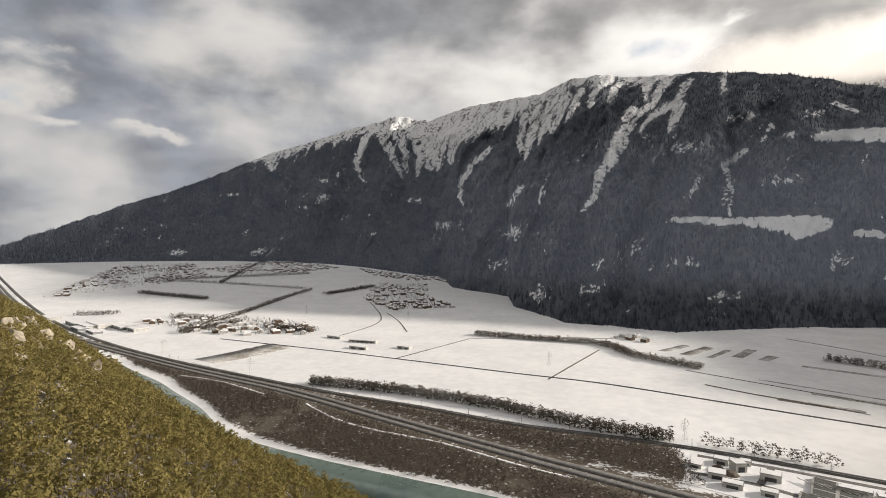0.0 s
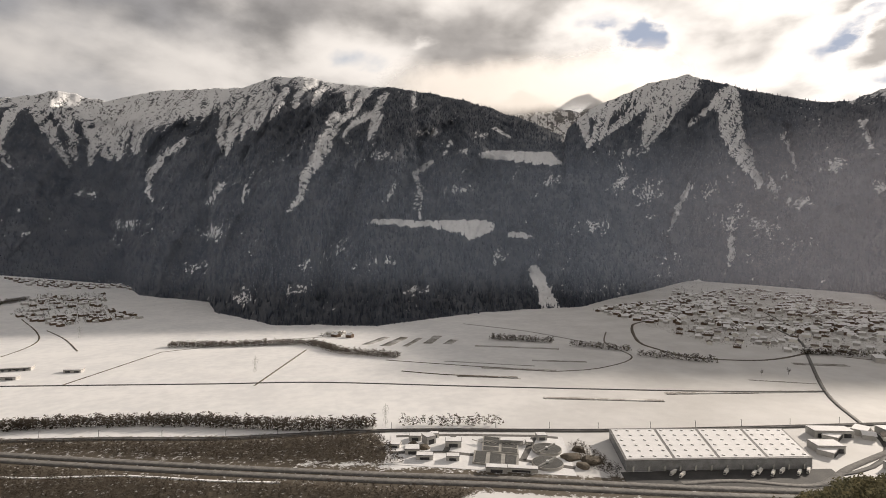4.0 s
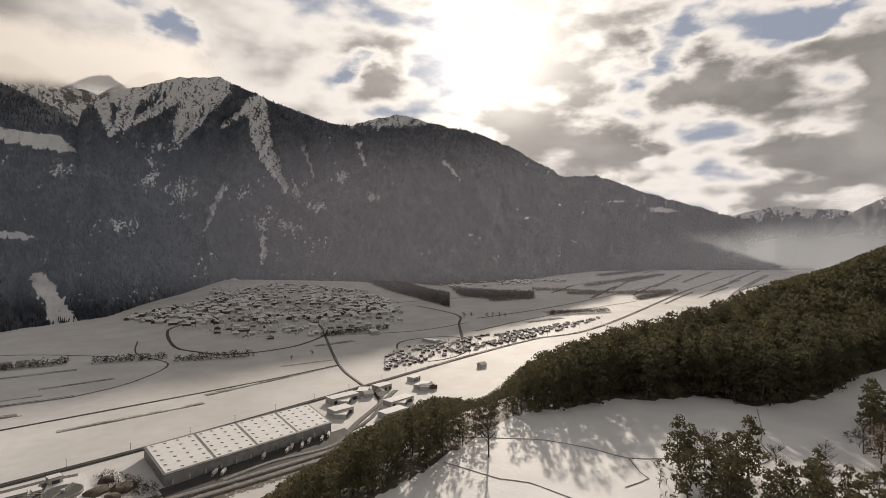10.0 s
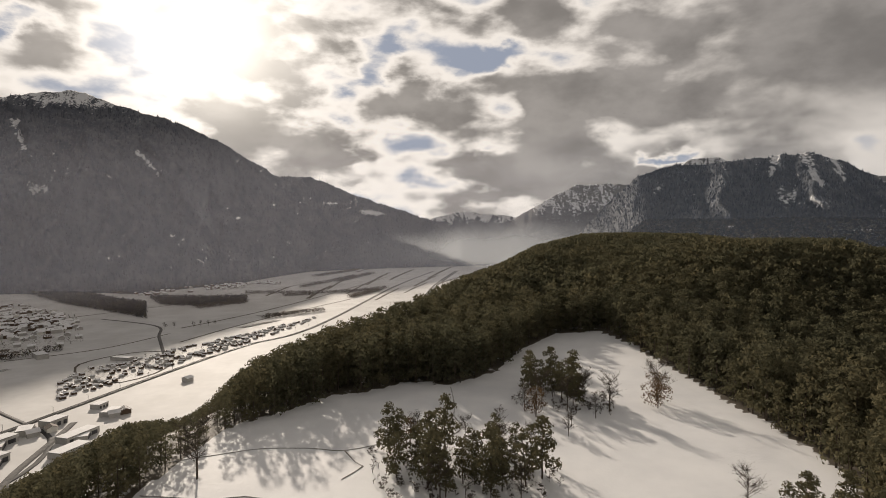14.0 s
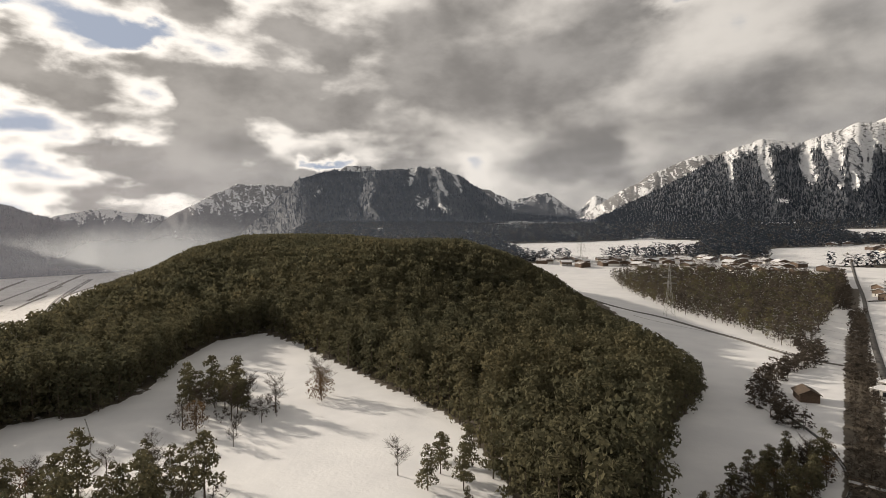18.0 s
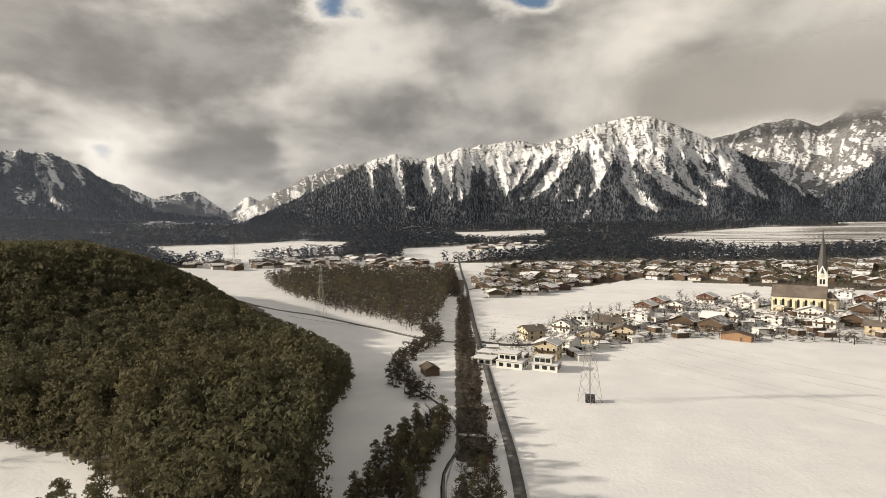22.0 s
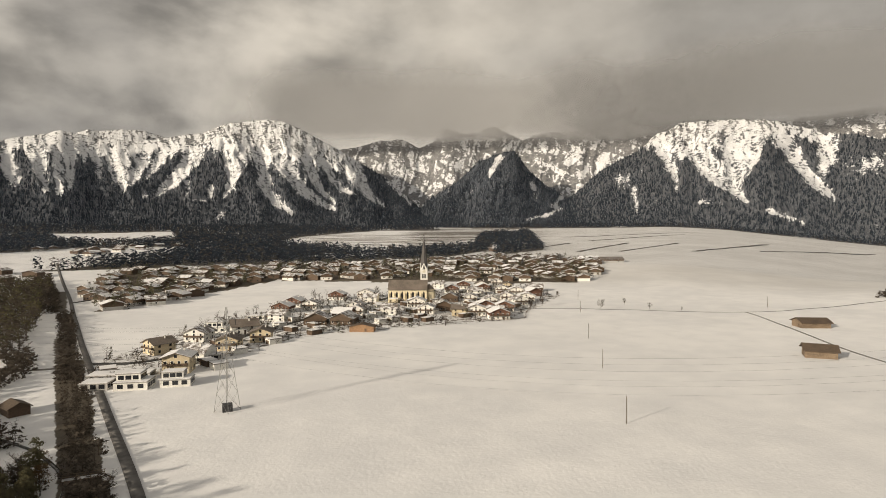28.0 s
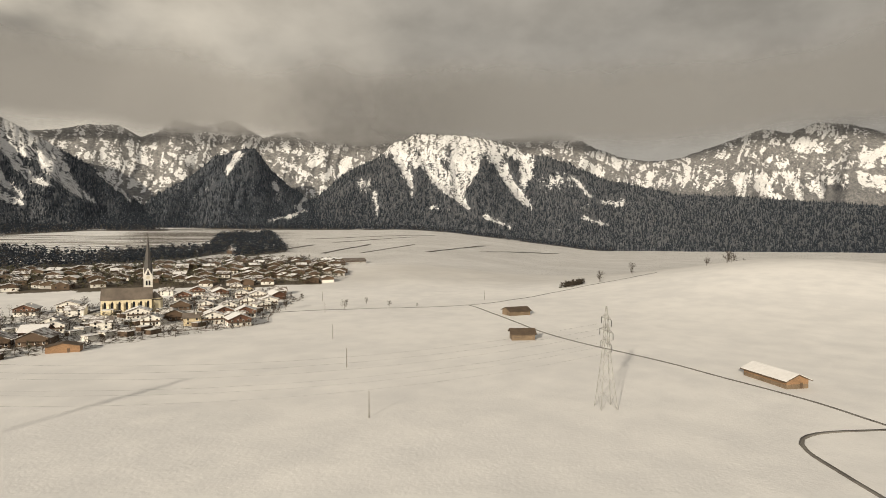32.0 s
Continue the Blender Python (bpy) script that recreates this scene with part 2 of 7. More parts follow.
def leaf_material(name, a, b, c):
    """Leaves and needles: part of the light passes through them."""
    def build(k, place):
        tint = k.add("ShaderNodeAttribute", attribute="tint").outputs["Fac"]
        rnd = k.add("ShaderNodeNewGeometry").outputs["Random Per Island"]
        base = k.mix(k.span(tint, 0.0, 1.0), a, b)
        fine = k.noise(place, 1.6, 4.0, 0.7)
        mixed = k.mix(k.span(k.math("MULTIPLY", rnd, k.noise(place, 0.03, 3.0)), 0.05, 0.55), base, c)
        return k.mix(k.span(fine, 0.60, 0.34, 0.0, 0.3), mixed, tuple(0.6 * v for v in a)), None
    m = material(name, build, 1.0)
    k = m.node_tree
    body = next(n for n in k.nodes if n.type == "BSDF_PRINCIPLED")
    body.inputs["Specular IOR Level"].default_value = 0.1
    thin, both = k.nodes.new("ShaderNodeBsdfTranslucent"), k.nodes.new("ShaderNodeMixShader")
    k.links.new(body.inputs["Base Color"].links[0].from_socket, thin.inputs[0])
    both.inputs[0].default_value = 0.4
    k.links.new(body.outputs[0], both.inputs[1])
    k.links.new(thin.outputs[0], both.inputs[2])
    k.links.new(both.outputs[0], next(n for n in k.nodes if n.type == "OUTPUT_MATERIAL").inputs[0])
    return m


NEEDLES = leaf_material("pine_needles", (0.092, 0.095, 0.062), (0.186, 0.156, 0.087), (0.135, 0.127, 0.078))
# Darker, bluer needles for far woods; cloud shade and haze sit in the colour
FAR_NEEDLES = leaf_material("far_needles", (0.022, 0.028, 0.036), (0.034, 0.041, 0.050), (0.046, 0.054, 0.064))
# Needle copy with the mountains' haze put into its colour
HAZED_NEEDLES = leaf_material("haze_tinted_needles", (0.068, 0.081, 0.108), (0.10, 0.116, 0.148), (0.14, 0.157, 0.188))
# Lighter, yellower copy of NEEDLES; the slope's sunlight is put into its colour
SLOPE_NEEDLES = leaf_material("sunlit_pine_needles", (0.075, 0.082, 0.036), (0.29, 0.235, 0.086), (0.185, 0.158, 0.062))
RUSSET = leaf_material("dry_oak_leaves", (0.10, 0.065, 0.035), (0.19, 0.125, 0.065), (0.14, 0.09, 0.05))
TWIGS = leaf_material("bare_twigs", (0.058, 0.050, 0.043), (0.105, 0.088, 0.072), (0.135, 0.115, 0.095))


# ---- numbers for land forms ----
_table = np.random.RandomState(7).rand(256, 256)


def value_noise(x, y):
    xi, yi = np.floor(x).astype(int), np.floor(y).astype(int)
    fx, fy = x - xi, y - yi
    fx, fy = fx * fx * (3 - 2 * fx), fy * fy * (3 - 2 * fy)
    a, b = _table[xi % 256, yi % 256], _table[(xi + 1) % 256, yi % 256]
    c, d = _table[xi % 256, (yi + 1) % 256], _table[(xi + 1) % 256, (yi + 1) % 256]
    return (a * (1 - fx) + b * fx) * (1 - fy) + (c * (1 - fx) + d * fx) * fy


def fbm(x, y, octaves=4, gain=0.5):
    total, amp, top = 0.0, 1.0, 0.0
    for o in range(octaves):
        total = total + amp * value_noise(x * 2 ** o + 17.3 * o, y * 2 ** o + 5.7 * o)
        top += amp
        amp *= gain
    return total / top


def ease(x, lo, hi):
    f = np.clip((x - lo) / (hi - lo), 0, 1)
    return f * f * (3 - 2 * f)


def seg_distance(x, y, line, closed=False):
    """Distance to a polyline, and on which side of it (positive: left of its way)."""
    best, side = np.full(np.shape(x), 1e9), np.zeros(np.shape(x))
    pts = list(line) + ([line[0]] if closed else [])
    for (ax, ay), (bx, by) in zip(pts, pts[1:]):
        ex, ey = bx - ax, by - ay
        f = np.clip(((x - ax) * ex + (y - ay) * ey) / (ex * ex + ey * ey), 0, 1)
        d = np.hypot(x - ax - f * ex, y - ay - f * ey)
        s = ex * (y - ay) - ey * (x - ax)
        near = d < best - 1e-6
        best, side = np.where(near, d, best), np.where(near, np.sign(s), side)
    return best, side


def inside(x, y, poly):
    hit = np.zeros(np.shape(x), bool)
    for (ax, ay), (bx, by) in zip(poly, poly[1:] + poly[:1]):
        cross = (ay > y) != (by > y)
        hit ^= cross & (x < (bx - ax) * (y - ay) / ((by - ay) or 1e-9) + ax)
    return hit


# brow of the plateau above the river valley, from the west to the far east
BROW = [(-1500, 1200), (-680, 580), (-374, 340), (-221, 210), (-70, 80), (8, 30), (70, 64), (122, 66), (168, 62), (212, 42), (290, -5), (400, -65),
        (560, -165), (850, -380), (1330, -700), (2100, -1150), (4700, -2500)]
HILLS = [((560, -290), 43, 170), ((470, -135), 13, 90), ((310, -272), 39, 102), ((-700, -60), 37, 190), ((-760, -760), 0, 200)]


def ground_height(x, y):
    x, y = np.asarray(x, float), np.asarray(y, float)
    d = np.hypot(x, y)
    dist, side = seg_distance(x, y, BROW)
    out = dist * side                     # positive towards the valley
    rise = np.maximum(d - 420, 0) * (1 - 0.92 * ease(np.degrees(np.arctan2(x, y)) % 360, 226, 250))
    plateau = 0.05 * rise * ease(rise, -50, 500) + 1.4 * (fbm(x / 60, y / 60, 3) - 0.5) + 5 * (fbm(x / 330 + 9, y / 330, 3) - 0.5) * ease(d, 650, 1000)
    for (cx, cy), h, wide in HILLS:
        plateau = plateau + h * np.exp(-((x - cx) ** 2 + (y - cy) ** 2) / wide ** 2)
    az = np.degrees(np.arctan2(x, y))
    valley = VALLEY + 82 * ease(d, 2100, 3900) * ease(-az, 3, 20) + 28 * ease(d, 2300, 2900) * ease(az, 40, 47) * ease(-az, -72, -64)
    rough = out + 9 * (fbm(x / 35, y / 35, 3) - 0.5) * ease(out, 0, 40) * ease(-out, -230, -190)
    fall = np.clip((np.sqrt(rough * rough + 64) + rough) / 2 - 2.0, 0, None) * (0.80 - 0.05 * ease(-x, 0, 120))
    fall = fall + 0.30 * np.maximum(out - 100, 0) * ease(-x, 40, 260)
    low = plateau - fall + 14 * np.exp(-((x + 105) ** 2 + (y - 350) ** 2) / 85 ** 2)      # a spur above the river
    return np.where(out > -12, np.maximum(low, valley), plateau)


def mesh_from(name, verts, faces, materials=(), smooth=True):
    me = bpy.data.meshes.new(name)
    verts, faces = np.asarray(verts, np.float32), np.asarray(faces, np.int32)
    me.vertices.add(len(verts))
    me.vertices.foreach_set("co", verts.ravel())
    n, per = faces.shape
    me.loops.add(n * per)
    me.loops.foreach_set("vertex_index", faces.ravel())
    me.polygons.add(n)
    me.polygons.foreach_set("loop_start", np.arange(n, dtype=np.int32) * per)
    me.polygons.foreach_set("loop_total", np.full(n, per, np.int32))
    me.polygons.foreach_set("use_smooth", np.full(n, smooth))
    for m in materials:
        me.materials.append(m)
    me.update(calc_edges=True)
    return me


def point_value(me, name, values):
    a = me.attributes.new(name, "FLOAT", "POINT")
    a.data.foreach_set("value", np.asarray(values, np.float32).ravel())


def grid_faces(rows, cols, wrap=False):
    i, j = np.meshgrid(np.arange(rows - 1), np.arange(cols if wrap else cols - 1), indexing="ij")
    k = (j + 1) % cols
    return np.stack([i * cols + j, i * cols + k, (i + 1) * cols + k, (i + 1) * cols + j], -1).reshape(-1, 4)


# ---- the ground: one sheet from the camera's foot to the horizon ----
RINGS = np.concatenate([[0.02, 4, 15, 30], 45 * (4750 / 45) ** (np.arange(235) / 234)])
TURNS = np.radians(np.arange(0, 360, 0.6))
SCRUB = [(-800, 1005), (-620, 905), (-350, 780), (-150, 665), (0, 580), (140, 505), (230, 455), (160, 430), (-40, 512), (-119, 536), (-221, 570), (-311, 610), (-368, 650), (-441, 724), (-527, 792), (-575, 842), (-700, 918)]


TRACKSIDE = [(-700, 1000), (-330, 822), (-135, 755), (5, 700), (180, 650), (180, 540), (30, 605), (-110, 685), (-330, 808)]
TOWNS = [[(36, -234), (42, -300), (-20, -420), (-120, -520), (-330, -520), (-325, -430), (-200, -325), (-60, -325)], [(70, -500), (-16, -592), (-90, -672), (-260, -585), (-400, -500), (-560, -660), (-480, -800), (-105, -815), (80, -790)],
         [(1103, 1440), (1700, 1560), (1985, 1080), (1345, 640), (1000, 880)], [(860, 450), (1060, 500), (1420, 272), (1690, 130), (1140, 318)], [(160, 548), (192, 624), (378, 540), (330, 446)]]
HEDGE_LINE = [(22, -140), (36, -215), (59, -335), (88, -490), (120, -640)]


MOTORWAY = [(-2600, 2350), (-1700, 1650), (-1300, 1340), (-1079, 1170), (-642, 934), (-360, 802), (-155, 685), (-8, 602), (148, 518), (249, 467), (398, 385), (511, 328), (640, 262), (860, 170), (1300, 10), (1900, -190), (2600, -330), (3700, -620)]
# plan outlines of the woods
WEST_SLOPE = [(-900, 640), (-640, 450), (-392, 268), (-232, 130), (-90, 30), (5, 36), (60, 150), (120, 260), (70, 330), (-105, 435), (-255, 515), (-440, 612), (-800, 885)]
HILL_WOOD = [(50, 82), (112, 54), (170, 43), (186, 26), (204, 9), (203, 1), (215, -16), (208, -33), (226, -55), (266, -79), (290, -106), (282, -126), (246, -128), (207, -126), (150, -120), (118, -115), (104, -107), (92, -101), (74, -88), (52, -84), (50, -108), (60, -124), (71, -150), (77, -180), (84, -215),
             (150, -290), (215, -355), (330, -420), (480, -450), (720, -440), (830, -340), (600, -130), (440, -20), (320, 50), (240, 95), (150, 125), (60, 120)]
# the far plateau: dark woods round open snowy fields
ESTATE = [(70, -500), (45, -508), (-16, -592), (-60, -655), (-90, -672), (-170, -645), (-260, -585), (-330, -560), (-400, -500), (-480, -545), (-560, -660), (-480, -800), (-270, -800), (-105, -815), (5, -780), (80, -790), (100, -660)]
FAR_FIELDS = [[(816, -915), (725, -1069), (636, -1254), (498, -1242), (380, -909), (473, -761), (541, -679), (663, -785)], [(403, -637), (454, -730), (360, -839), (309, -739), (350, -619)],
              [(307, -1033), (190, -1209), (1, -1140), (41, -973), (148, -827), (221, -772)], [(363, -1814), (63, -2005), (30, -1396), (147, -1272), (257, -1358)],
              [(-162, -1227), (-271, -1581), (-680, -2067), (-923, -1953), (-851, -1529), (-509, -979), (-322, -978)], ESTATE, [(483, -600), (418, -620), (300, -660), (150, -700), (158, -790), (270, -850), (400, -760), (500, -680)]]
FAR_WOODS = (([(420, -640), (640, -620), (1000, -900), (900, -1500), (300, -1500), (-480, -1420), (-560, -960), (-400, -850), (-200, -830), (0, -830), (150, -800), (320, -720)], 8.5), ([(900, -1500), (1000, -900), (1500, -1250), (1700, -2000), (500, -2450), (-300, -2500), (-950, -2330), (-900, -1960), (-400, -1500), (300, -1500)], 14),
                  ([(740, -330), (1000, -470), (1420, -690), (2750, -1400), (2500, -2100), (1700, -2000), (1500, -1250), (1000, -900), (640, -620)], 14),
                  ([(-620, -880), (-490, -840), (-560, -960), (-560, -1200), (-720, -1420), (-1060, -1600), (-880, -1300)], 9), ([(-950, -2330), (-1300, -1950), (-1900, -1500), (-2250, -900), (-2450, -950), (-2100, -1650), (-1400, -2150)], 14))


def far_wood(x, y, rng=None):
    ok = np.ones(np.shape(x), bool)
    for poly in FAR_FIELDS:
        ok &= ~inside(x, y, poly)
    return ok & (fbm(x / 120 + 3, y / 120, 3) > 0.33)


def build_ground():
    r, a = np.meshgrid(RINGS, TURNS, indexing="ij")
    x, y = r * np.sin(a), r * np.cos(a)
    z = ground_height(x, y)
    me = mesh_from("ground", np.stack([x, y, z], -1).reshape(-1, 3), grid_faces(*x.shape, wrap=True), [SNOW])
    bare = np.zeros(x.shape)
    for poly, soil_share in ((SCRUB, 0.68), (TRACKSIDE, 0.66)):
        off = seg_distance(x, y, poly, True)[0] * np.where(inside(x, y, poly), 1, -1)
        bare = np.maximum(bare, ease(off, -14, 9) * soil_share)
    # Soil and streets between houses; the amount also paints in their shade
    for town, soil_share in zip(TOWNS, (0.46, 0.80, 0.40, 0.40, 0.40)):
        bare = np.maximum(bare, inside(x, y, town) * soil_share)
    bare = np.maximum(bare, 0.66 * ease(-seg_distance(x, y, MOTORWAY)[0], -34, -20) * ease(-r, -2600, -1600))
    bare = np.maximum(bare, inside(x, y, WEST_SLOPE) * 0.66)
    bare = np.maximum(bare, inside(x, y, HILL_WOOD) * 0.66)
    open_land = far_wood(x, y)
    for poly, gap in FAR_WOODS:
        bare = np.maximum(bare, inside(x, y, poly) * open_land * 0.95)
    turn, d = np.degrees(a) % 360, r
    # Brown field strips, with extra soil cover painted in for cloud shade
    stubble = ease(turn, 196, 203) * ease(-turn, -226, -210) * ease(d, 640, 800) * ease(-d, -2600, -2300)
    stripe = ease(fbm((x * 0.5 + y) / 70, (y * 0.5 - x) / 700, 4, 0.6), 0.36, 0.60)
    bare = np.maximum(bare, (0.41 + 0.20 * stripe) * stubble)
    bare = np.maximum(bare, 0.75 * (seg_distance(x, y, HEDGE_LINE)[0] < 5))
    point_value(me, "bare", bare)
    # Valley sector and far fields greyed in place of cloud and mountain shade
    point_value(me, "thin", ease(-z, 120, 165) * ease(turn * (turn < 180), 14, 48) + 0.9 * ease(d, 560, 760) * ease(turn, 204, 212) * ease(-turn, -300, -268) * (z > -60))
    ob = tagged(new("ground", me), "snow-covered plateau, slopes and valley fields", "ground", kind="structure")
    return ob


build_ground()


# ---- mountains ----
def interp(pairs, a):
    p = np.array(pairs, float)
    return np.interp(a, p[:, 0], p[:, 1])


ALPS = []


def mountain(ridge, far, foot, snowline, label, step=0.16, rows=112, rugged=1.0, rocky=0.0, seed=0, slant=0.0, dust=0.3, frost=0.0, ragged=0.5, chutes=(), clearings=(), blots=()):
    """ridge: (azimuth, elevation) along the skyline; far, foot: (azimuth, distance) of ridge and foot; snowline: (azimuth, elevation) of the woods'
    upper edge; chutes: snow tongues, (widest width, [(azimuth, elevation), ...]) from top to bottom; clearings: outlines of open snow in the woods;
    blots: small open patches (azimuth, elevation, half width, half height, lean); slant: how far the gullies lean, in degrees each degree up."""
    lo, hi = ridge[0][0], ridge[-1][0]
    az = np.arange(lo, hi + step, step)
    el = interp(ridge, az) + 0.2 * rugged * (fbm(az * 1.6 + seed, az * 0 + seed, 5, 0.6) - 0.5) * 2
    rd, fd = interp(far, az), interp(foot, az)
    fx, fy = fd * np.sin(np.radians(az)), fd * np.cos(np.radians(az))
    fz = ground_height(fx, fy) - 6
    rz = EYE_HEIGHT + rd * np.tan(np.radians(el))
    v = np.linspace(0, 1, rows)[:, None]
    fe = np.degrees(np.arctan2(fz - EYE_HEIGHT, fd))[None]
    e0 = fe + (el[None] - fe) * v                      # about the elevation seen
    u = az[None] - slant * e0
    warp = 1.6 * (fbm(az[None] * 0.35 + seed, e0 * 0.35 + seed * 2, 3) - 0.5) + 0.5 * (fbm(az[None] * 1.2 + seed, e0 * 1.2, 3) - 0.5)
    spur = 1 - np.abs(2 * fbm((u + 2 * warp) * 0.17 + seed * 3.1, e0 * 0.05 + seed, 2) - 1) * 1.4
    rib = 1 - np.abs(2 * fbm((u + warp) * 0.62 + seed, e0 * 0.10 + seed, 3, 0.55) - 1)
    fine = 1 - np.abs(2 * fbm((u + 0.8 * warp) * 1.5 + seed * 5, e0 * 0.16 + seed, 3, 0.6) - 1)
    lump = fbm(az[None] * 1.5 + seed, e0 * 1.5, 4, 0.55) - 0.5
    env = np.sin(np.pi * np.clip(v, 0, 1)) ** 0.8
    push = 0.30 * (spur - 0.5) + 0.08 * (rib - 0.6) + 0.03 * (fine - 0.6) + 0.05 * lump

    def along_chutes(a, e):
        """How deep in a tongue a place lies, in degrees: above 0 inside."""
        best = np.full(np.broadcast(a, e).shape, -9.0)
        for wide, pts in chutes:
            pts = np.array(pts, float)
            total, done = pts[0, 1] - pts[-1, 1], 0.0
            for (a0, e0_), (a1, e1_) in zip(pts, pts[1:]):
                ux, uy = a1 - a0, e1_ - e0_
                f = np.clip(((a - a0) * ux + (e - e0_) * uy) / (ux * ux + uy * uy), 0, 1)
                dist = np.hypot(a - a0 - f * ux, e - e0_ - f * uy)
                way = (pts[0, 1] - (e0_ + f * uy)) / total
                best = np.maximum(best, 0.55 * wide * (1.0 - 0.2 * way - 0.6 * way ** 3) - dist)
        return best
    wave = 0.8 * (fbm(az[None] * 1.6 + seed, e0 * 1.6, 5, 0.65) - 0.5)
    gully = ease(along_chutes(az[None] + wave, e0), -0.35, 0.25)
    d = fd + (rd - fd) * v - env * np.minimum(rd - fd, 1500) * (push - 0.07 * gully) * rugged
    z = fz + (rz - fz) * (0.35 * v + 0.65 * v ** 1.25)
    x, y = d * np.sin(np.radians(az)), d * np.cos(np.radians(az))
    # cover: woods below, snow above, white tongues and clearings between
    e = np.degrees(np.arctan2(z - EYE_HEIGHT, d))
    grain = fbm((u + warp) * 4.6 + 0.4 * e, e * 1.3 + seed, 4, 0.6) - 0.5
    line = interp(snowline, az)[None] + ragged * 2.2 * (0.55 - (0.5 * (1 - rib) + 0.5 * (1 - fine)) - 0.2)
    above = e - line
    snow = np.clip(0.5 + above * 0.5 + 0.6 * grain, 0.02, 0.68)
    crag = fbm((u + warp) * 5.2 + seed, e * 1.0 + seed, 4, 0.6)
    band = 1 - np.abs(2 * fbm(az[None] * 0.5 + 0.8 * warp + seed, (e + 0.3 * az[None]) * 0.9 + seed, 4, 0.6) - 1)
    # Rock in the snow, thickened so that it greys as under cloud shade
    snow = snow - (0.16 + 0.34 * rocky) * ease(crag, 0.40, 0.70) - 0.45 * rocky * ease(band, 0.72, 0.98) * ease(above, 0.2, 1.5)
    patch = fbm((az[None] - slant * e) * 0.8 + seed * 2 + 0.5 * warp, e * 0.55 + seed, 5, 0.6)
    snow = np.maximum(snow, 0.84 * dust * ease(patch, 0.50, 0.66))
    snow = np.maximum(snow, np.clip(0.5 + (along_chutes(az[None] + wave, e) + 0.3 * grain) * 1.25, 0, 0.60 + 0.35 * grain))
    for poly in clearings:
        pts = [tuple(p) for p in poly]
        wa, we = az[None] + 0.8 * grain, e + 0.45 * grain
        off = seg_distance(wa + 0 * e, we + 0 * wa, pts, True)[0] * np.where(inside(wa + 0 * e, we + 0 * wa, pts), 1, -1)
        snow = np.maximum(snow, np.clip(0.5 + off * 3.0 + 0.3 * grain, 0, 0.80))
    for a0, e1, wide, tall, lean in blots:
        off = az[None] - a0 - lean * (e - e1)
        blot = 1 - np.sqrt((off / wide) ** 2 + ((e - e1) / tall) ** 2) + 2.4 * grain
        snow = np.maximum(snow, np.clip(0.33 + 0.30 * blot, 0, 0.50))
    back = [(x[-1] * (1 + k * 0.25), y[-1] * (1 + k * 0.25), z[-1] - (z[-1] - fz) * (k * 2.5)) for k in (0.02, 0.08)]
    x = np.vstack([x] + [b[0][None] for b in back])
    y = np.vstack([y] + [b[1][None] for b in back])
    z = np.vstack([z] + [b[2][None] for b in back])
    snow = np.vstack([snow] + [snow[-1:]] * 2)
    rock = np.clip(ease(np.vstack([above] + [above[-1:]] * 2), 0.2, 2.0) * 0.8 + rocky, 0, 1)
    me = mesh_from("mountain", np.stack([x, y, z], -1).reshape(-1, 3), grid_faces(*x.shape)[:, ::-1], [SLOPE])
    point_value(me, "snow", snow)
    point_value(me, "rock", rock)
    point_value(me, "fall", np.vstack([u + warp] + [(u + warp)[-1:]] * 2) + seed * 31)
    point_value(me, "rise", np.vstack([e] + [e[-1:]] * 2))
    # Share of haze painted into this mountain's woods
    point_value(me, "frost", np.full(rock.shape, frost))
    ob = tagged(new("mountain", me), label, "mountain", kind="structure")
    ALPS.append((x[:rows], y[:rows], z[:rows], snow[:rows], rock[:rows], frost))
    return ob


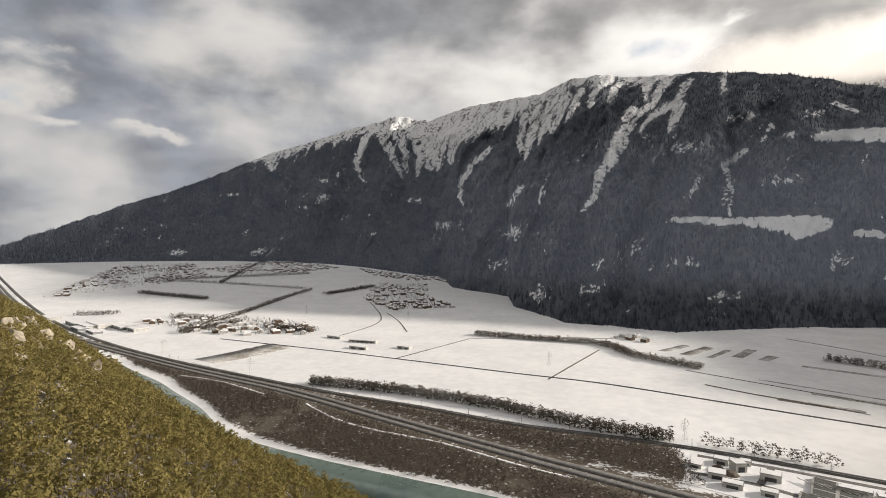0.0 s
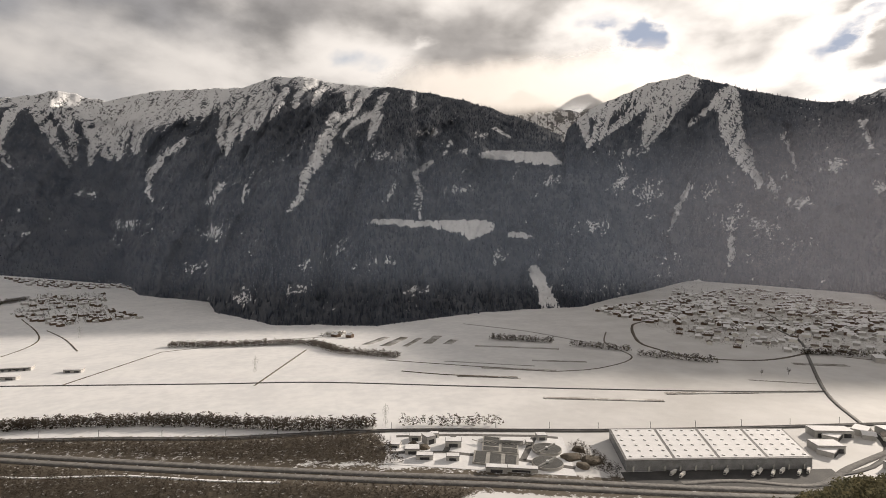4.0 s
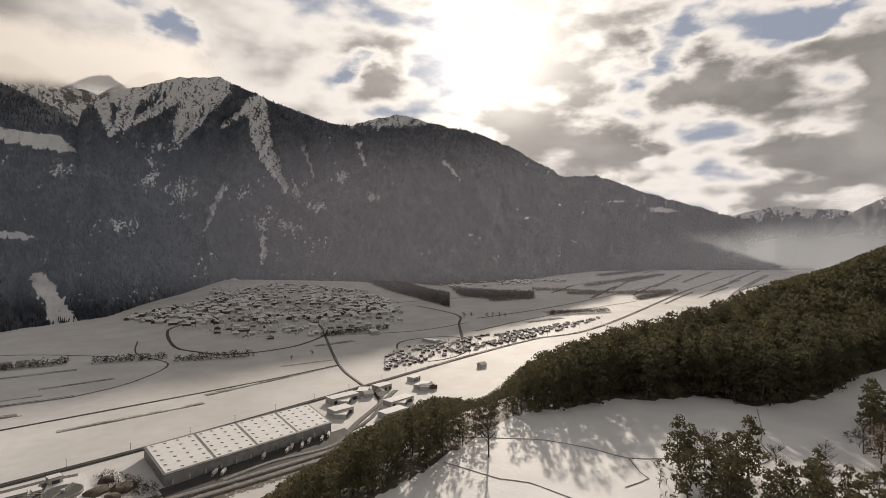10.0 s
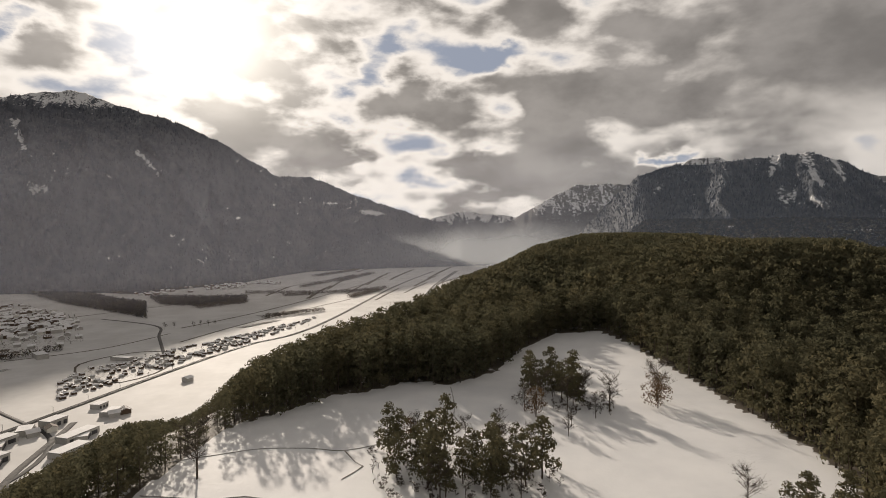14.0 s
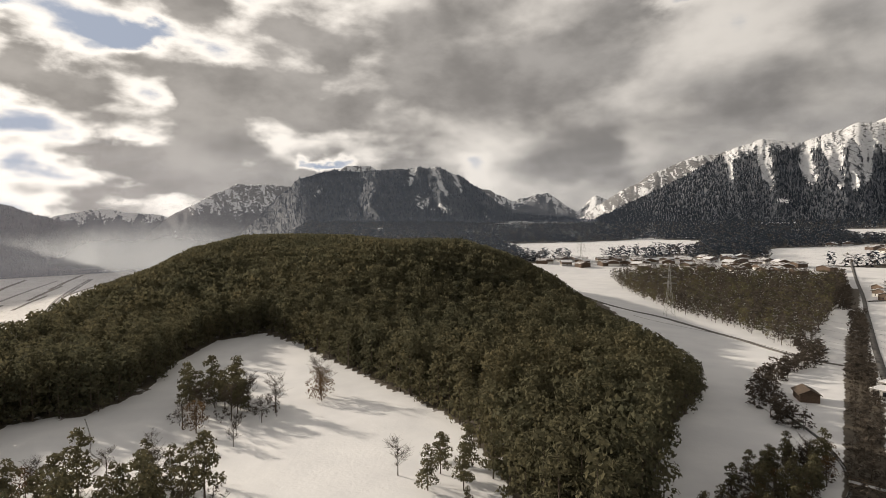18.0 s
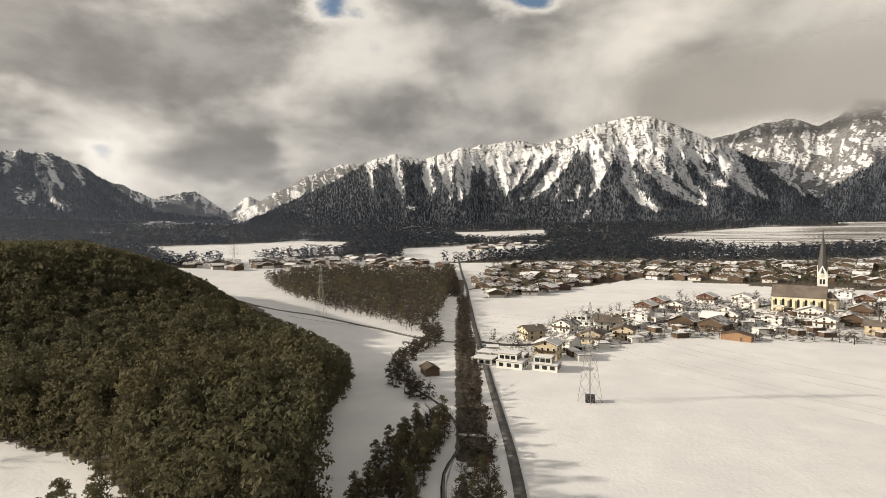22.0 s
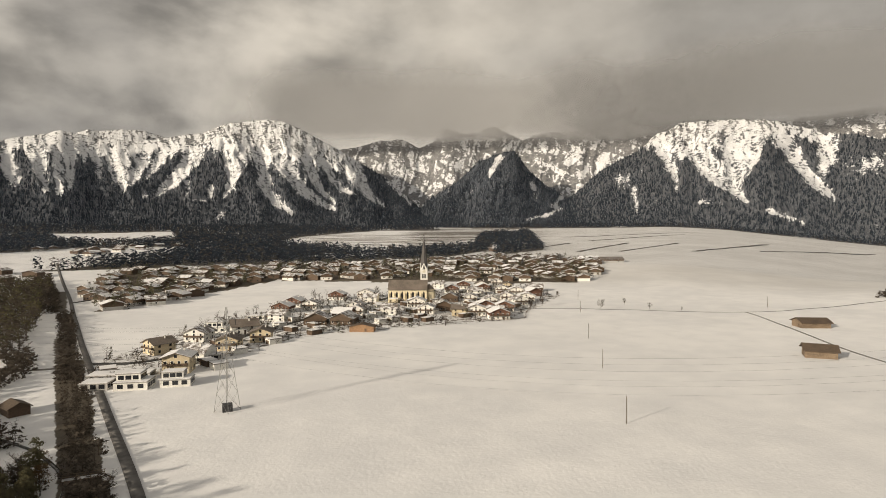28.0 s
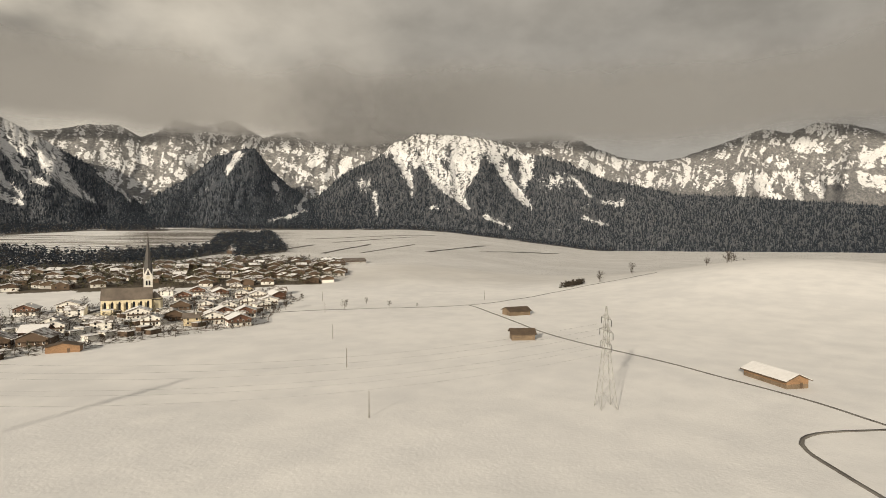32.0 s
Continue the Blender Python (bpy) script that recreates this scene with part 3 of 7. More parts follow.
SOUTH_FOOT = [(-50, 3900), (-39.8, 3900), (-29.4, 3700), (-23, 3500), (-7.9, 2980), (-6.7, 2480), (-0.8, 2130), (-0.2, 1830), (5, 1520), (15.8, 1450), (31.6, 1800),
              (37, 1900), (41, 2300), (47, 2850), (60, 2650), (68.6, 2560), (78, 3000), (84.5, 3800), (102, 4400)]
mountain([(-50, -2.4), (-46.8, -0.9), (-42.2, 1.1), (-37.1, 3.1), (-32.8, 4.7), (-28.3, 6.7), (-25.1, 8.2), (-19, 10.2), (-15.5, 11.3), (-12.6, 12.2), (-9.1, 11.8), (-4.9, 13.2), (-2, 13.6),
          (2.6, 14.3), (5.5, 15.5), (8.2, 15.8), (10.9, 15.3), (17.5, 15.1), (19, 14.9), (24, 14.1), (26.1, 13.5), (31.2, 11.8), (34.7, 10.2), (37.5, 5), (39.5, 0)],
         [(-50, 4600), (-20, 4500), (8, 3900), (25, 3700), (40, 3400)], SOUTH_FOOT,
         [(-50, 12), (-32.2, 5.3), (-27.6, 7.1), (-24.5, 7.4), (-20.6, 8.8), (-17.1, 10), (-14.9, 10.1), (-12.3, 9.7), (-11.2, 10.1), (-9.5, 8.4), (-8.5, 7.2), (-7.2, 9.0), (-4.8, 9.8), (-1.3, 11.2), (0, 12), (2.9, 13.2),
          (5.8, 14.4), (9.8, 14.6), (13.8, 14.3), (16, 14.7), (18, 15.4), (22, 15.8), (30, 16), (40, 16)],
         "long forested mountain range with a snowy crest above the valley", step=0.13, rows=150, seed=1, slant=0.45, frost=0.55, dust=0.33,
         chutes=[(0.5, [(-25.5, 7.7), (-25.1, 6.4)]), (0.4, [(-24.6, 7.7), (-25, 6.6)]), (0.75, [(-15.4, 10.5), (-16.4, 8.6), (-16.6, 7), (-15.8, 5.6)]), (0.8, [(-14, 10.1), (-13, 8.6), (-12.3, 7.2), (-11.8, 6)]),
                 (0.8, [(-12, 9.9), (-11.5, 8.4), (-11.6, 6.6)]), (1.1, [(-10.3, 10.2), (-10, 8), (-10.4, 6.3)]), (1.3, [(-9.2, 9.2), (-8.9, 6.8)]), (0.9, [(-7.9, 9), (-8.2, 6.9)]), (0.7, [(-6.6, 9.4), (-6.9, 7.5)]),
                 (0.7, [(0.9, 12.2), (0.4, 9.8), (0.4, 7.9)]), (0.9, [(2.2, 12.9), (1.5, 10.2), (0.8, 7.8)]), (1.0, [(3.6, 13.4), (2.8, 10.8), (2.1, 9.2)]), (0.9, [(5, 13.9), (4.2, 11.6), (3.6, 10.4)]),
                 (0.7, [(6.4, 14.3), (5.5, 12.4), (5, 11.4)]), (0.7, [(8, 14.5), (7.2, 12.6)]), (0.7, [(10, 14.6), (9.2, 13)]), (0.8, [(14.8, 14.9), (13.2, 12.5), (11.5, 11.5), (11, 10.1)]),
                 (1.3, [(11.4, 11.8), (10.7, 10.2), (9.6, 7.9), (8.4, 6.2), (8.1, 4.2), (6.7, 2.5)]), (0.7, [(16.5, 14.4), (15.4, 12.7), (13.2, 11.4), (12.1, 10.1)]), (0.9, [(15.7, 12.3), (15.1, 10.8), (14.8, 9.9)]),
                 (0.8, [(12.9, 14.8), (12.5, 13)]), (0.3, [(19.5, 14.6), (19.4, 12.9)]), (0.6, [(-2.8, 9), (-4.5, 7.5), (-5.7, 5.7), (-6, 4), (-5.6, 3.3)]), (0.45, [(2.7, 4.8), (2.3, 3.3)]), (0.45, [(0.6, 5), (-0.8, 3)]),
                 (0.4, [(21.2, 7.7), (19.7, 6.5), (20.2, 4.2), (20, 2)]), (0.35, [(23.3, 9.8), (22.6, 8.4)]), (0.3, [(28, 11), (29.6, 10.2)])],
         clearings=[[(26.3, 8.7), (27.9, 8.9), (33.5, 8.6), (35.1, 7.4), (33.5, 7.2), (29, 7.9), (26.6, 8.1)], [(14.4, 1.4), (15.5, 1.8), (20, 1.65), (27.1, 1.7), (28, 1.1), (27.6, 0.5), (25.5, -0.4), (24.3, 0.3), (21.3, 0.9), (17.1, 1.1)],
                    [(29.4, 0.5), (31.1, 0.4), (32.1, -0.2), (29.4, -0.1)], [(31.4, -3.2), (32.3, -2.9), (34.9, -7.5), (32.9, -7.5)]],
         blots=[(-10.7, 3.7, 0.9, 0.3, 0), (-7.8, 1.0, 0.9, 0.5, 0.8), (-20.1, 3.8, 0.6, 0.6, 0.5), (-26.1, -1.5, 1.3, 0.4, 0.5), (-33.6, -1.6, 1.3, 0.35, 1), (-14.7, 0.2, 0.5, 0.2, 0), (-22, 2.9, 0.5, 0.2, 0), (-0.1, 0.4, 0.8, 0.9, 0.6),
                (-1.9, -3.1, 0.8, 0.6, 0.5), (17.1, 4.6, 0.4, 0.9, 0.5), (16, 8.3, 1.2, 0.5, 1), (24.7, 8.8, 0.8, 0.3, 0.5), (26.5, 10.5, 0.7, 0.35, 0), (21.2, 10.7, 1.4, 0.35, 1.5), (11.6, -1.3, 0.7, 1.2, 0.4), (16.6, -2.7, 1.2, 0.4, 0),
                (19.8, -5.7, 1.6, 0.5, 0), (8.2, -3.1, 0.7, 0.6, 0.6), (7.6, -5.4, 1.1, 0.6, 0.4), (2.3, -6.1, 1.0, 0.9, 0.4), (19.9, 4.0, 0.5, 1.4, 0.2), (24.4, 4.9, 1.0, 0.4, 0.5), (33.8, 5.9, 0.9, 0.6, 0.5), (-22.5, 8, 0.6, 0.2, 1),
                (-18.5, 6.2, 0.3, 0.4, 0), (-20, 5.6, 0.8, 0.15, 0), (-29, 4, 0.7, 0.2, 0), (28.5, -2.0, 0.6, 0.9, 0.3)])
mountain([(31, -8), (33.4, 3), (35.3, 10.8), (37.7, 12.7), (43, 14.6), (46.5, 15.1), (51.7, 13.2), (56.1, 11.7), (58.8, 11.2), (62.3, 12.1), (64.3, 12.5), (68.1, 11.5), (71.5, 10.8),
          (75.6, 9.2), (79.8, 6.8), (81.2, 6), (84.5, 6), (89, 4.2), (94, 2.6), (97.4, 1.4), (101.6, -0.9), (103.5, -2.5)],
         [(31, 3200), (46, 3900), (64, 4200), (78, 4400), (104, 4650)], SOUTH_FOOT,
         [(31, 14), (35.7, 11.2), (37.5, 11.4), (39.3, 12.0), (41.9, 12.8), (44, 12.8), (46.4, 13.2), (48.1, 14.4), (50, 14.2), (54, 14), (58, 11.4), (63, 10.9), (67, 11.4), (70, 12.4), (76, 13), (104, 14)],
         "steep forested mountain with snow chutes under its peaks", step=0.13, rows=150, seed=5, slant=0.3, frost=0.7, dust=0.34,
         chutes=[(1.1, [(36.8, 12.4), (37.4, 9)]), (1.0, [(39.4, 12.8), (38.2, 10), (37.6, 9)]), (1.9, [(44.8, 13.9), (43.6, 11), (42.8, 8.4)]), (1.2, [(46.8, 14), (44.9, 11.4), (43.4, 9.2)]), (0.9, [(44.5, 14.2), (41, 11.6), (38, 9.4)]),
                 (1.7, [(49.9, 12.8), (50.2, 10.4), (50.8, 8.1), (52.2, 5.8), (52.6, 4.5)]), (0.5, [(46.9, 4.8), (46, 2.9), (45.1, 0.4)]), (0.5, [(49, 12.4), (46.6, 10.3)]), (0.35, [(60, 9.4), (60.9, 6.6)]), (0.3, [(54.5, 9), (55.4, 6)]),
                 (0.35, [(50.6, -0.2), (50.2, -3)]), (0.25, [(69, 7.6), (70.5, 5.8)])],
         clearings=[[(46.2, -5.2), (47.3, -4.1), (48.9, -4.5), (50.4, -5.2), (48.5, -5.6)], [(89.2, 2.6), (90.4, 2.8), (92.2, 2.2), (91, 2.1)]],
         blots=[(40.5, 5.2, 0.9, 0.8, 0.6), (43, 4.4, 1.3, 1.0, 0.5), (48.5, 4.0, 0.9, 0.9, 0.4), (53.8, 4.5, 0.7, 1.0, 0.3), (55.8, 3.0, 1.2, 0.5, 0), (37.9, 1.0, 1.5, 0.8, 0.2), (50.5, 1.6, 0.8, 1.1, 0.2), (53.0, 1.0, 1.4, 0.8, -0.6), (58, 6, 0.7, 0.6, 0.4),
                (61.5, 4.2, 0.7, 0.6, 0.3), (41.2, 8.2, 1.2, 0.4, 0.3), (40.7, 6.9, 0.6, 0.5, 0), (86.5, 3.4, 0.8, 0.15, -0.3), (81, 3.1, 0.4, 0.12, 0), (77.5, 1.8, 0.35, 0.12, 0)])
mountain([(18, 10), (26.1, 13.8), (28, 13.4), (30.6, 14.8), (34.1, 13.0), (36.5, 12.4), (40, 14.6), (41.5, 14.8), (44, 13)], [(18, 4690), (44, 4690)], [(18, 4300), (44, 4300)], [(18, 0), (44, 0)],
         "distant snowy peak behind the forested range", rows=60, seed=3, rocky=0.35)
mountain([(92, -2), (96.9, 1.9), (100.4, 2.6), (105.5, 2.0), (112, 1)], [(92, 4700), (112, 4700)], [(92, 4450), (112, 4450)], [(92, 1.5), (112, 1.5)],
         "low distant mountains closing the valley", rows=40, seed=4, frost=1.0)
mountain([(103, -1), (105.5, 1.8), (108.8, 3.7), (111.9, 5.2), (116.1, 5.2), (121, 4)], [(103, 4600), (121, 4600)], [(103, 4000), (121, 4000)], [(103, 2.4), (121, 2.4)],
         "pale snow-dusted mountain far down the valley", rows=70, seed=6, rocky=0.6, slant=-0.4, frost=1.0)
mountain([(110, -3), (112.1, 0.2), (114.8, 3.2), (117.8, 5.9), (120.8, 6.8), (126.1, 6.8), (129.4, 7.1), (132.2, 7.2), (134.5, 6.1), (137.5, 4.0), (139.8, 2.4), (147, 1.6), (153, 1.2)],
         [(110, 3800), (153, 3700)], [(110, 3000), (153, 2900)], [(110, 9), (128, 8.4), (131, 7.4), (133, 7.2), (136, 6.6), (153, 9)], "dark rounded forested mountain beyond the hill", rows=90, seed=7, slant=-0.3, frost=0.35, dust=0.34,
         chutes=[(0.5, [(129.6, 7), (128.9, 5.4)]), (0.6, [(131.5, 7.1), (132.4, 5.2), (133.2, 3.8)]), (0.35, [(133.4, 6.6), (134.6, 4.6)])],
         clearings=[[(134.8, 1.1), (137, 1.2), (141, 1.6), (141.8, 1.4), (139, 1.05)]], blots=[(119.5, 4.6, 0.5, 0.4, 0.3), (130.5, 3.4, 0.8, 0.8, -0.5), (132.6, 2.9, 0.7, 0.5, -0.5)])
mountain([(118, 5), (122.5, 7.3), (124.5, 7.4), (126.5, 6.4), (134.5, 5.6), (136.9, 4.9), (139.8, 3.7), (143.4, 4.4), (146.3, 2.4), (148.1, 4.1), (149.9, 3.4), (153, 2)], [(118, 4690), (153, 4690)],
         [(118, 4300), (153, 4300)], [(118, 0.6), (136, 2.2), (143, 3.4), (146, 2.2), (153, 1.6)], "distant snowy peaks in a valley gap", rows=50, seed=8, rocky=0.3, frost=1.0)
NORTH_FOOT = [(140, 2600), (170, 2550), (200, 2500), (230, 2550), (272, 2650)]
mountain([(146, 1.5), (149.7, 3.9), (154, 6.2), (157, 7.4), (163, 8)], [(146, 4500), (163, 4500)], [(146, 4000), (163, 4000)], [(146, 1), (163, 1)],
         "pale snowy ridge behind the dark slope", rows=50, seed=9, rocky=0.5, slant=-0.5)
mountain([(166, 7), (171.6, 9.4), (175.8, 9.9), (177.5, 9.5), (181, 8)], [(166, 4500), (181, 4500)], [(166, 4100), (181, 4100)], [(166, 1), (181, 1)], "white peak behind the snow-ribbed mountain", rows=40, seed=16, rocky=0.1)
mountain([(147, 1), (150.6, 2.8), (154.9, 4.9), (158.2, 6.6), (160.5, 7.9), (162.8, 8.6), (165.7, 8.0), (167.5, 8.5), (169.8, 9.2), (172.2, 8.9), (175.2, 8.8), (178.1, 9.4), (181, 10), (183, 11), (186.1, 11.6), (188.3, 11.6),
          (190.2, 10.9), (192, 10), (194.5, 8.7), (197, 7.2), (199.4, 5.7), (201.8, 3.4), (205, 1)], [(147, 3900), (205, 3600)], NORTH_FOOT,
         [(147, 10), (157, 8.6), (159, 7.6), (161, 7.4), (163, 7.6), (168, 7.2), (172, 7.0), (176, 7.2), (178.4, 7.9), (181, 7.8), (182.4, 8.4), (184.5, 7.3), (185.8, 7.8), (188.6, 6.9), (190.5, 7.2), (192.7, 6.6), (194.6, 6.5), (196, 7.4), (198, 9), (205, 9)],
         "broad mountain with snow ribs above dark woods", seed=10, step=0.11, rows=140, slant=-0.12, rugged=0.6, rocky=0.15, dust=0.2, ragged=0.35, frost=0.25,
         chutes=[(0.6, [(160, 7.6), (160.4, 5.2)]), (0.9, [(162.9, 7.4), (163.2, 5.5), (163.6, 4.1)]), (0.8, [(165.9, 7.3), (166.6, 4.4)]), (0.9, [(168, 7.3), (168.6, 4.1)]), (0.6, [(169.5, 7.3), (169.6, 3.8)]), (0.7, [(170.4, 7.2), (170.2, 4.2)]),
                 (0.8, [(172.4, 7.2), (172.5, 5.5)]), (1.6, [(173.9, 7.4), (174.3, 4.4)]), (0.9, [(175.8, 7), (174.8, 4.7)]), (0.7, [(177.6, 7.8), (176.2, 5.6)]), (1.2, [(180.4, 8), (178.9, 6), (177.9, 4.9), (176.9, 3.9)]),
                 (1.4, [(183.3, 8.4), (183.8, 6.4), (183.6, 5)]), (0.6, [(183.4, 7.4), (183.2, 4.8), (182.9, 4)]), (1.3, [(186.3, 8), (186.7, 4.9), (187.6, 3.7), (189.3, 2.5)]), (1.4, [(188.6, 7.2), (190.2, 4.9), (191.7, 3.9), (193.5, 2.9)]),
                 (0.9, [(190.8, 7.2), (192.1, 4.8), (193.6, 3.6)]), (0.8, [(192.9, 6.8), (194, 5.2), (195.3, 4.5)]), (1.2, [(194.8, 6.9), (196.4, 5), (198.4, 3.4)]), (0.7, [(195.8, 7.4), (196.6, 5.9)]), (0.3, [(179.6, 5.4), (179.4, 3.9)]),
                 (0.25, [(181.6, 5), (181.7, 3.6)]), (0.5, [(199.2, 5.9), (201.3, 3.5)])],
         blots=[(182.4, 2.2, 0.4, 0.35, 0.5), (176.0, 3.9, 0.4, 0.2, 0), (164.4, 3.0, 0.7, 0.25, 0), (180.8, 3.6, 0.5, 0.25, 0)])
mountain([(187, 7.4), (191, 8.6), (196, 9.3), (198.2, 10), (200.5, 10.2), (202.3, 9.3), (203.7, 9.9), (205.1, 11.2), (207.3, 10.6), (210, 11.4), (213, 10), (215.2, 10.6), (218.1, 10.8), (221, 11.8), (223.9, 12.5), (226.1, 11.6), (230, 11), (236, 9)],
         [(187, 4650), (236, 4650)], [(187, 3500), (236, 3500)], [(187, 2.4), (236, 2.4)], "rocky snow-covered wall of peaks in cloud", rugged=0.75, rocky=0.85, seed=11, slant=0.2, step=0.12, rows=120)
mountain([(200, 0.6), (202.8, 3.5), (206.3, 6.0), (208.7, 8.0), (211, 8.8), (212.2, 8.9), (213.4, 7.3), (215.2, 5.5), (217.2, 4.2), (219, 2.5), (221, 1)], [(200, 3500), (221, 3500)], NORTH_FOOT, [(200, 9.8), (210, 9.4), (221, 9)],
         "dark forested cone between snowy gullies", rows=100, step=0.12, seed=12, slant=0.2, dust=0.27, frost=0.2, chutes=[(0.35, [(217, 4.1), (216.2, 3.3), (216.9, 2.9), (215.5, 2.3), (213.4, 1.8)]), (0.35, [(214, 5.6), (214.3, 4)]), (0.5, [(210.7, 8.2), (209.6, 6.4)])])
mountain([(215, 2), (218.4, 4.5), (221, 6.7), (223, 7.8), (224.4, 8.4), (226.1, 10.0), (227.2, 10.2), (228.3, 10.9), (232, 10.8), (235.6, 10.4), (237.5, 9.7), (239.4, 8.9), (241.6, 8.5), (243.8, 7.8), (245.4, 7.0), (247.8, 5.9), (250, 5.4), (254.5, 4.3),
          (259, 3.9), (272, 2.5)], [(215, 3600), (272, 3600)], NORTH_FOOT,
         [(215, 9.5), (223, 8.8), (225.6, 8.5), (226.7, 8.1), (228.3, 7.6), (229.4, 7.5), (231, 8), (233.5, 8.6), (235.3, 8.4), (236.3, 8.6), (238, 8.5), (239, 8.3), (240.5, 8.8), (242, 9.4), (272, 10)],
         "forested mountain with a sunlit snowy brow", seed=13, step=0.12, rows=130, slant=0.1, rugged=0.65, rocky=0.25, dust=0.24, ragged=0.3, frost=0.15,
         chutes=[(0.9, [(226.7, 8.2), (227.5, 6.6), (228.1, 4.5)]), (1.6, [(229.6, 8), (231, 6.2), (232.6, 4.6), (233.8, 3.3)]), (3.0, [(233.6, 8.8), (233.1, 6.4), (232.8, 4.8)]), (1.1, [(236.6, 8.7), (237.6, 6.9), (238.7, 5), (240.4, 3.1)]),
                 (1.3, [(239.8, 8.7), (239.8, 6.5), (239.5, 5)]), (0.35, [(223.9, 4.8), (224.3, 2.4)]), (0.3, [(235.6, 2.3), (238.2, 1.2)]), (0.3, [(245.4, 2.2), (248, 1.4)]), (0.3, [(244.5, 6.2), (246.5, 4.2)])],
         blots=[(230.2, 3.3, 0.5, 0.3, 0.5), (242.8, 5.8, 1.5, 0.8, 0.2), (248.7, 3.6, 1.4, 0.35, 0), (223, 5.6, 0.8, 0.8, 0)])
mountain([(232, 9.8), (238, 10.3), (243.8, 10.5), (244.9, 10.1), (247.1, 8.9), (249.3, 8.0), (251.9, 7.5), (254.5, 7.7), (256.9, 8.4), (259.3, 9.2), (261.5, 9.8), (263.7, 9.3), (265.7, 10), (267.7, 9.6), (270.2, 8.6), (280, 7)],
         [(232, 4600), (280, 4600)], [(232, 3500), (280, 3500)], [(232, 5), (246.6, 6), (249.3, 5.2), (252, 4.9), (254.5, 5.1), (257, 4.4), (259.3, 5.4), (261, 5.2), (263, 4.6), (265, 4.4), (267, 4.5), (270, 4), (280, 4.6)],
         "grey rocky mountain with snow gullies under cloud", rugged=0.8, rocky=0.85, seed=14, slant=0.25, step=0.12, rows=120, ragged=0.4,
         chutes=[(1.0, [(259.8, 5.6), (260, 3.8)]), (1.1, [(261.3, 5.2), (262.4, 3.6), (263.4, 2.8)]), (0.7, [(264.2, 4.8), (264.5, 3.3)]), (0.8, [(265.6, 4.6), (266, 3.6)])])
mountain([(268, 3), (280, 6), (290, 7), (300, 5), (308, 2), (313, -2)], [(268, 4300), (313, 4300)], [(268, 2900), (313, 2900)], [(268, 5), (313, 5)],
         "forested hills closing the plateau", rows=60, step=0.4, seed=15)


# ---- cloud bank over the far peaks and mist in the valley ----
def veil(name, label, az0, az1, el0, el1, dist, tone, low, high, scale, share, through_light, rim=11):
    """A thin curved sheet of vapour far off, torn by noise: clear at its rims, denser between low and high (degrees up)."""
    def build(m):
        m.use_nodes = True
        k = Nodes(m.node_tree)
        out = k.add("ShaderNodeOutputMaterial")
        mix, clear = k.add("ShaderNodeMixShader"), k.add("ShaderNodeBsdfTransparent")
        both, body, thin = k.add("ShaderNodeMixShader"), k.add("ShaderNodeBsdfDiffuse"), k.add("ShaderNodeBsdfTranslucent")
        body.inputs[0].default_value = thin.inputs[0].default_value = (*tone, 1.0)
        k.put(both.inputs[0], through_light)
        k.l.new(body.outputs[0], both.inputs[1])
        k.l.new(thin.outputs[0], both.inputs[2])
        dense = k.add("ShaderNodeAttribute", attribute="dense").outputs["Fac"]
        place = k.add("ShaderNodeNewGeometry").outputs["Position"]
        n = k.noise(place, scale, 7.0, 0.58)
        k.put(mix.inputs[0], k.math("MULTIPLY", k.span(k.math("ADD", dense, k.math("MULTIPLY", k.math("SUBTRACT", n, 0.5), 1.1)), 0.2, 0.95), share))
        k.l.new(clear.outputs[0], mix.inputs[1])
        k.l.new(both.outputs[0], mix.inputs[2])
        k.l.new(mix.outputs[0], out.inputs[0])
        return m
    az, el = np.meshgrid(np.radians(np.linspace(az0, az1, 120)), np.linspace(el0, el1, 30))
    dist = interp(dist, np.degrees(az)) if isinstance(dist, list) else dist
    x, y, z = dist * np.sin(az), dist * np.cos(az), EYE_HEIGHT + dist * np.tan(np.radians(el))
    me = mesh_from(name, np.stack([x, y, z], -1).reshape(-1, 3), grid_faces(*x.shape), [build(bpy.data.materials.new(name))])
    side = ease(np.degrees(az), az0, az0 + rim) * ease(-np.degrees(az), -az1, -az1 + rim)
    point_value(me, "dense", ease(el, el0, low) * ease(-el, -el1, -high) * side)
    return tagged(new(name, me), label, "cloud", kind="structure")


veil("cloud_bank", "pale cloud bank hiding the highest peaks", 168, 250, 7.6, 21.0, 4300, (0.45, 0.45, 0.455), 12.0, 13.2, 0.0012, 0.88, 0.5, 28)
veil("cloud_bank", "grey cloud bank over the far rock walls", 200, 310, 7.6, 22.0, 4250, (0.30, 0.305, 0.315), 11.6, 13.2, 0.0010, 0.92, 0.5, 40)
veil("cloud_bank", "bright cloud caught on the snowy peaks", 12, 52, 11.0, 20.0, 4250, (0.92, 0.90, 0.88), 14.2, 15.2, 0.0016, 0.85, 0.75)
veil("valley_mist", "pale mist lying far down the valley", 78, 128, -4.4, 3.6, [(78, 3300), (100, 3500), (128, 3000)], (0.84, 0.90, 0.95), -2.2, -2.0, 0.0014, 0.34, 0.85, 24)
# Added tinted sheets that lift the mountains, imitating haze and sun glare
veil("haze_sheet", "added warm haze sheet in front of the shaded mountain", 22, 136, -11.0, 17.0, 850, (0.92, 0.82, 0.84), -3.0, 3.0, 0.00004, 0.042, 0.85, 44)
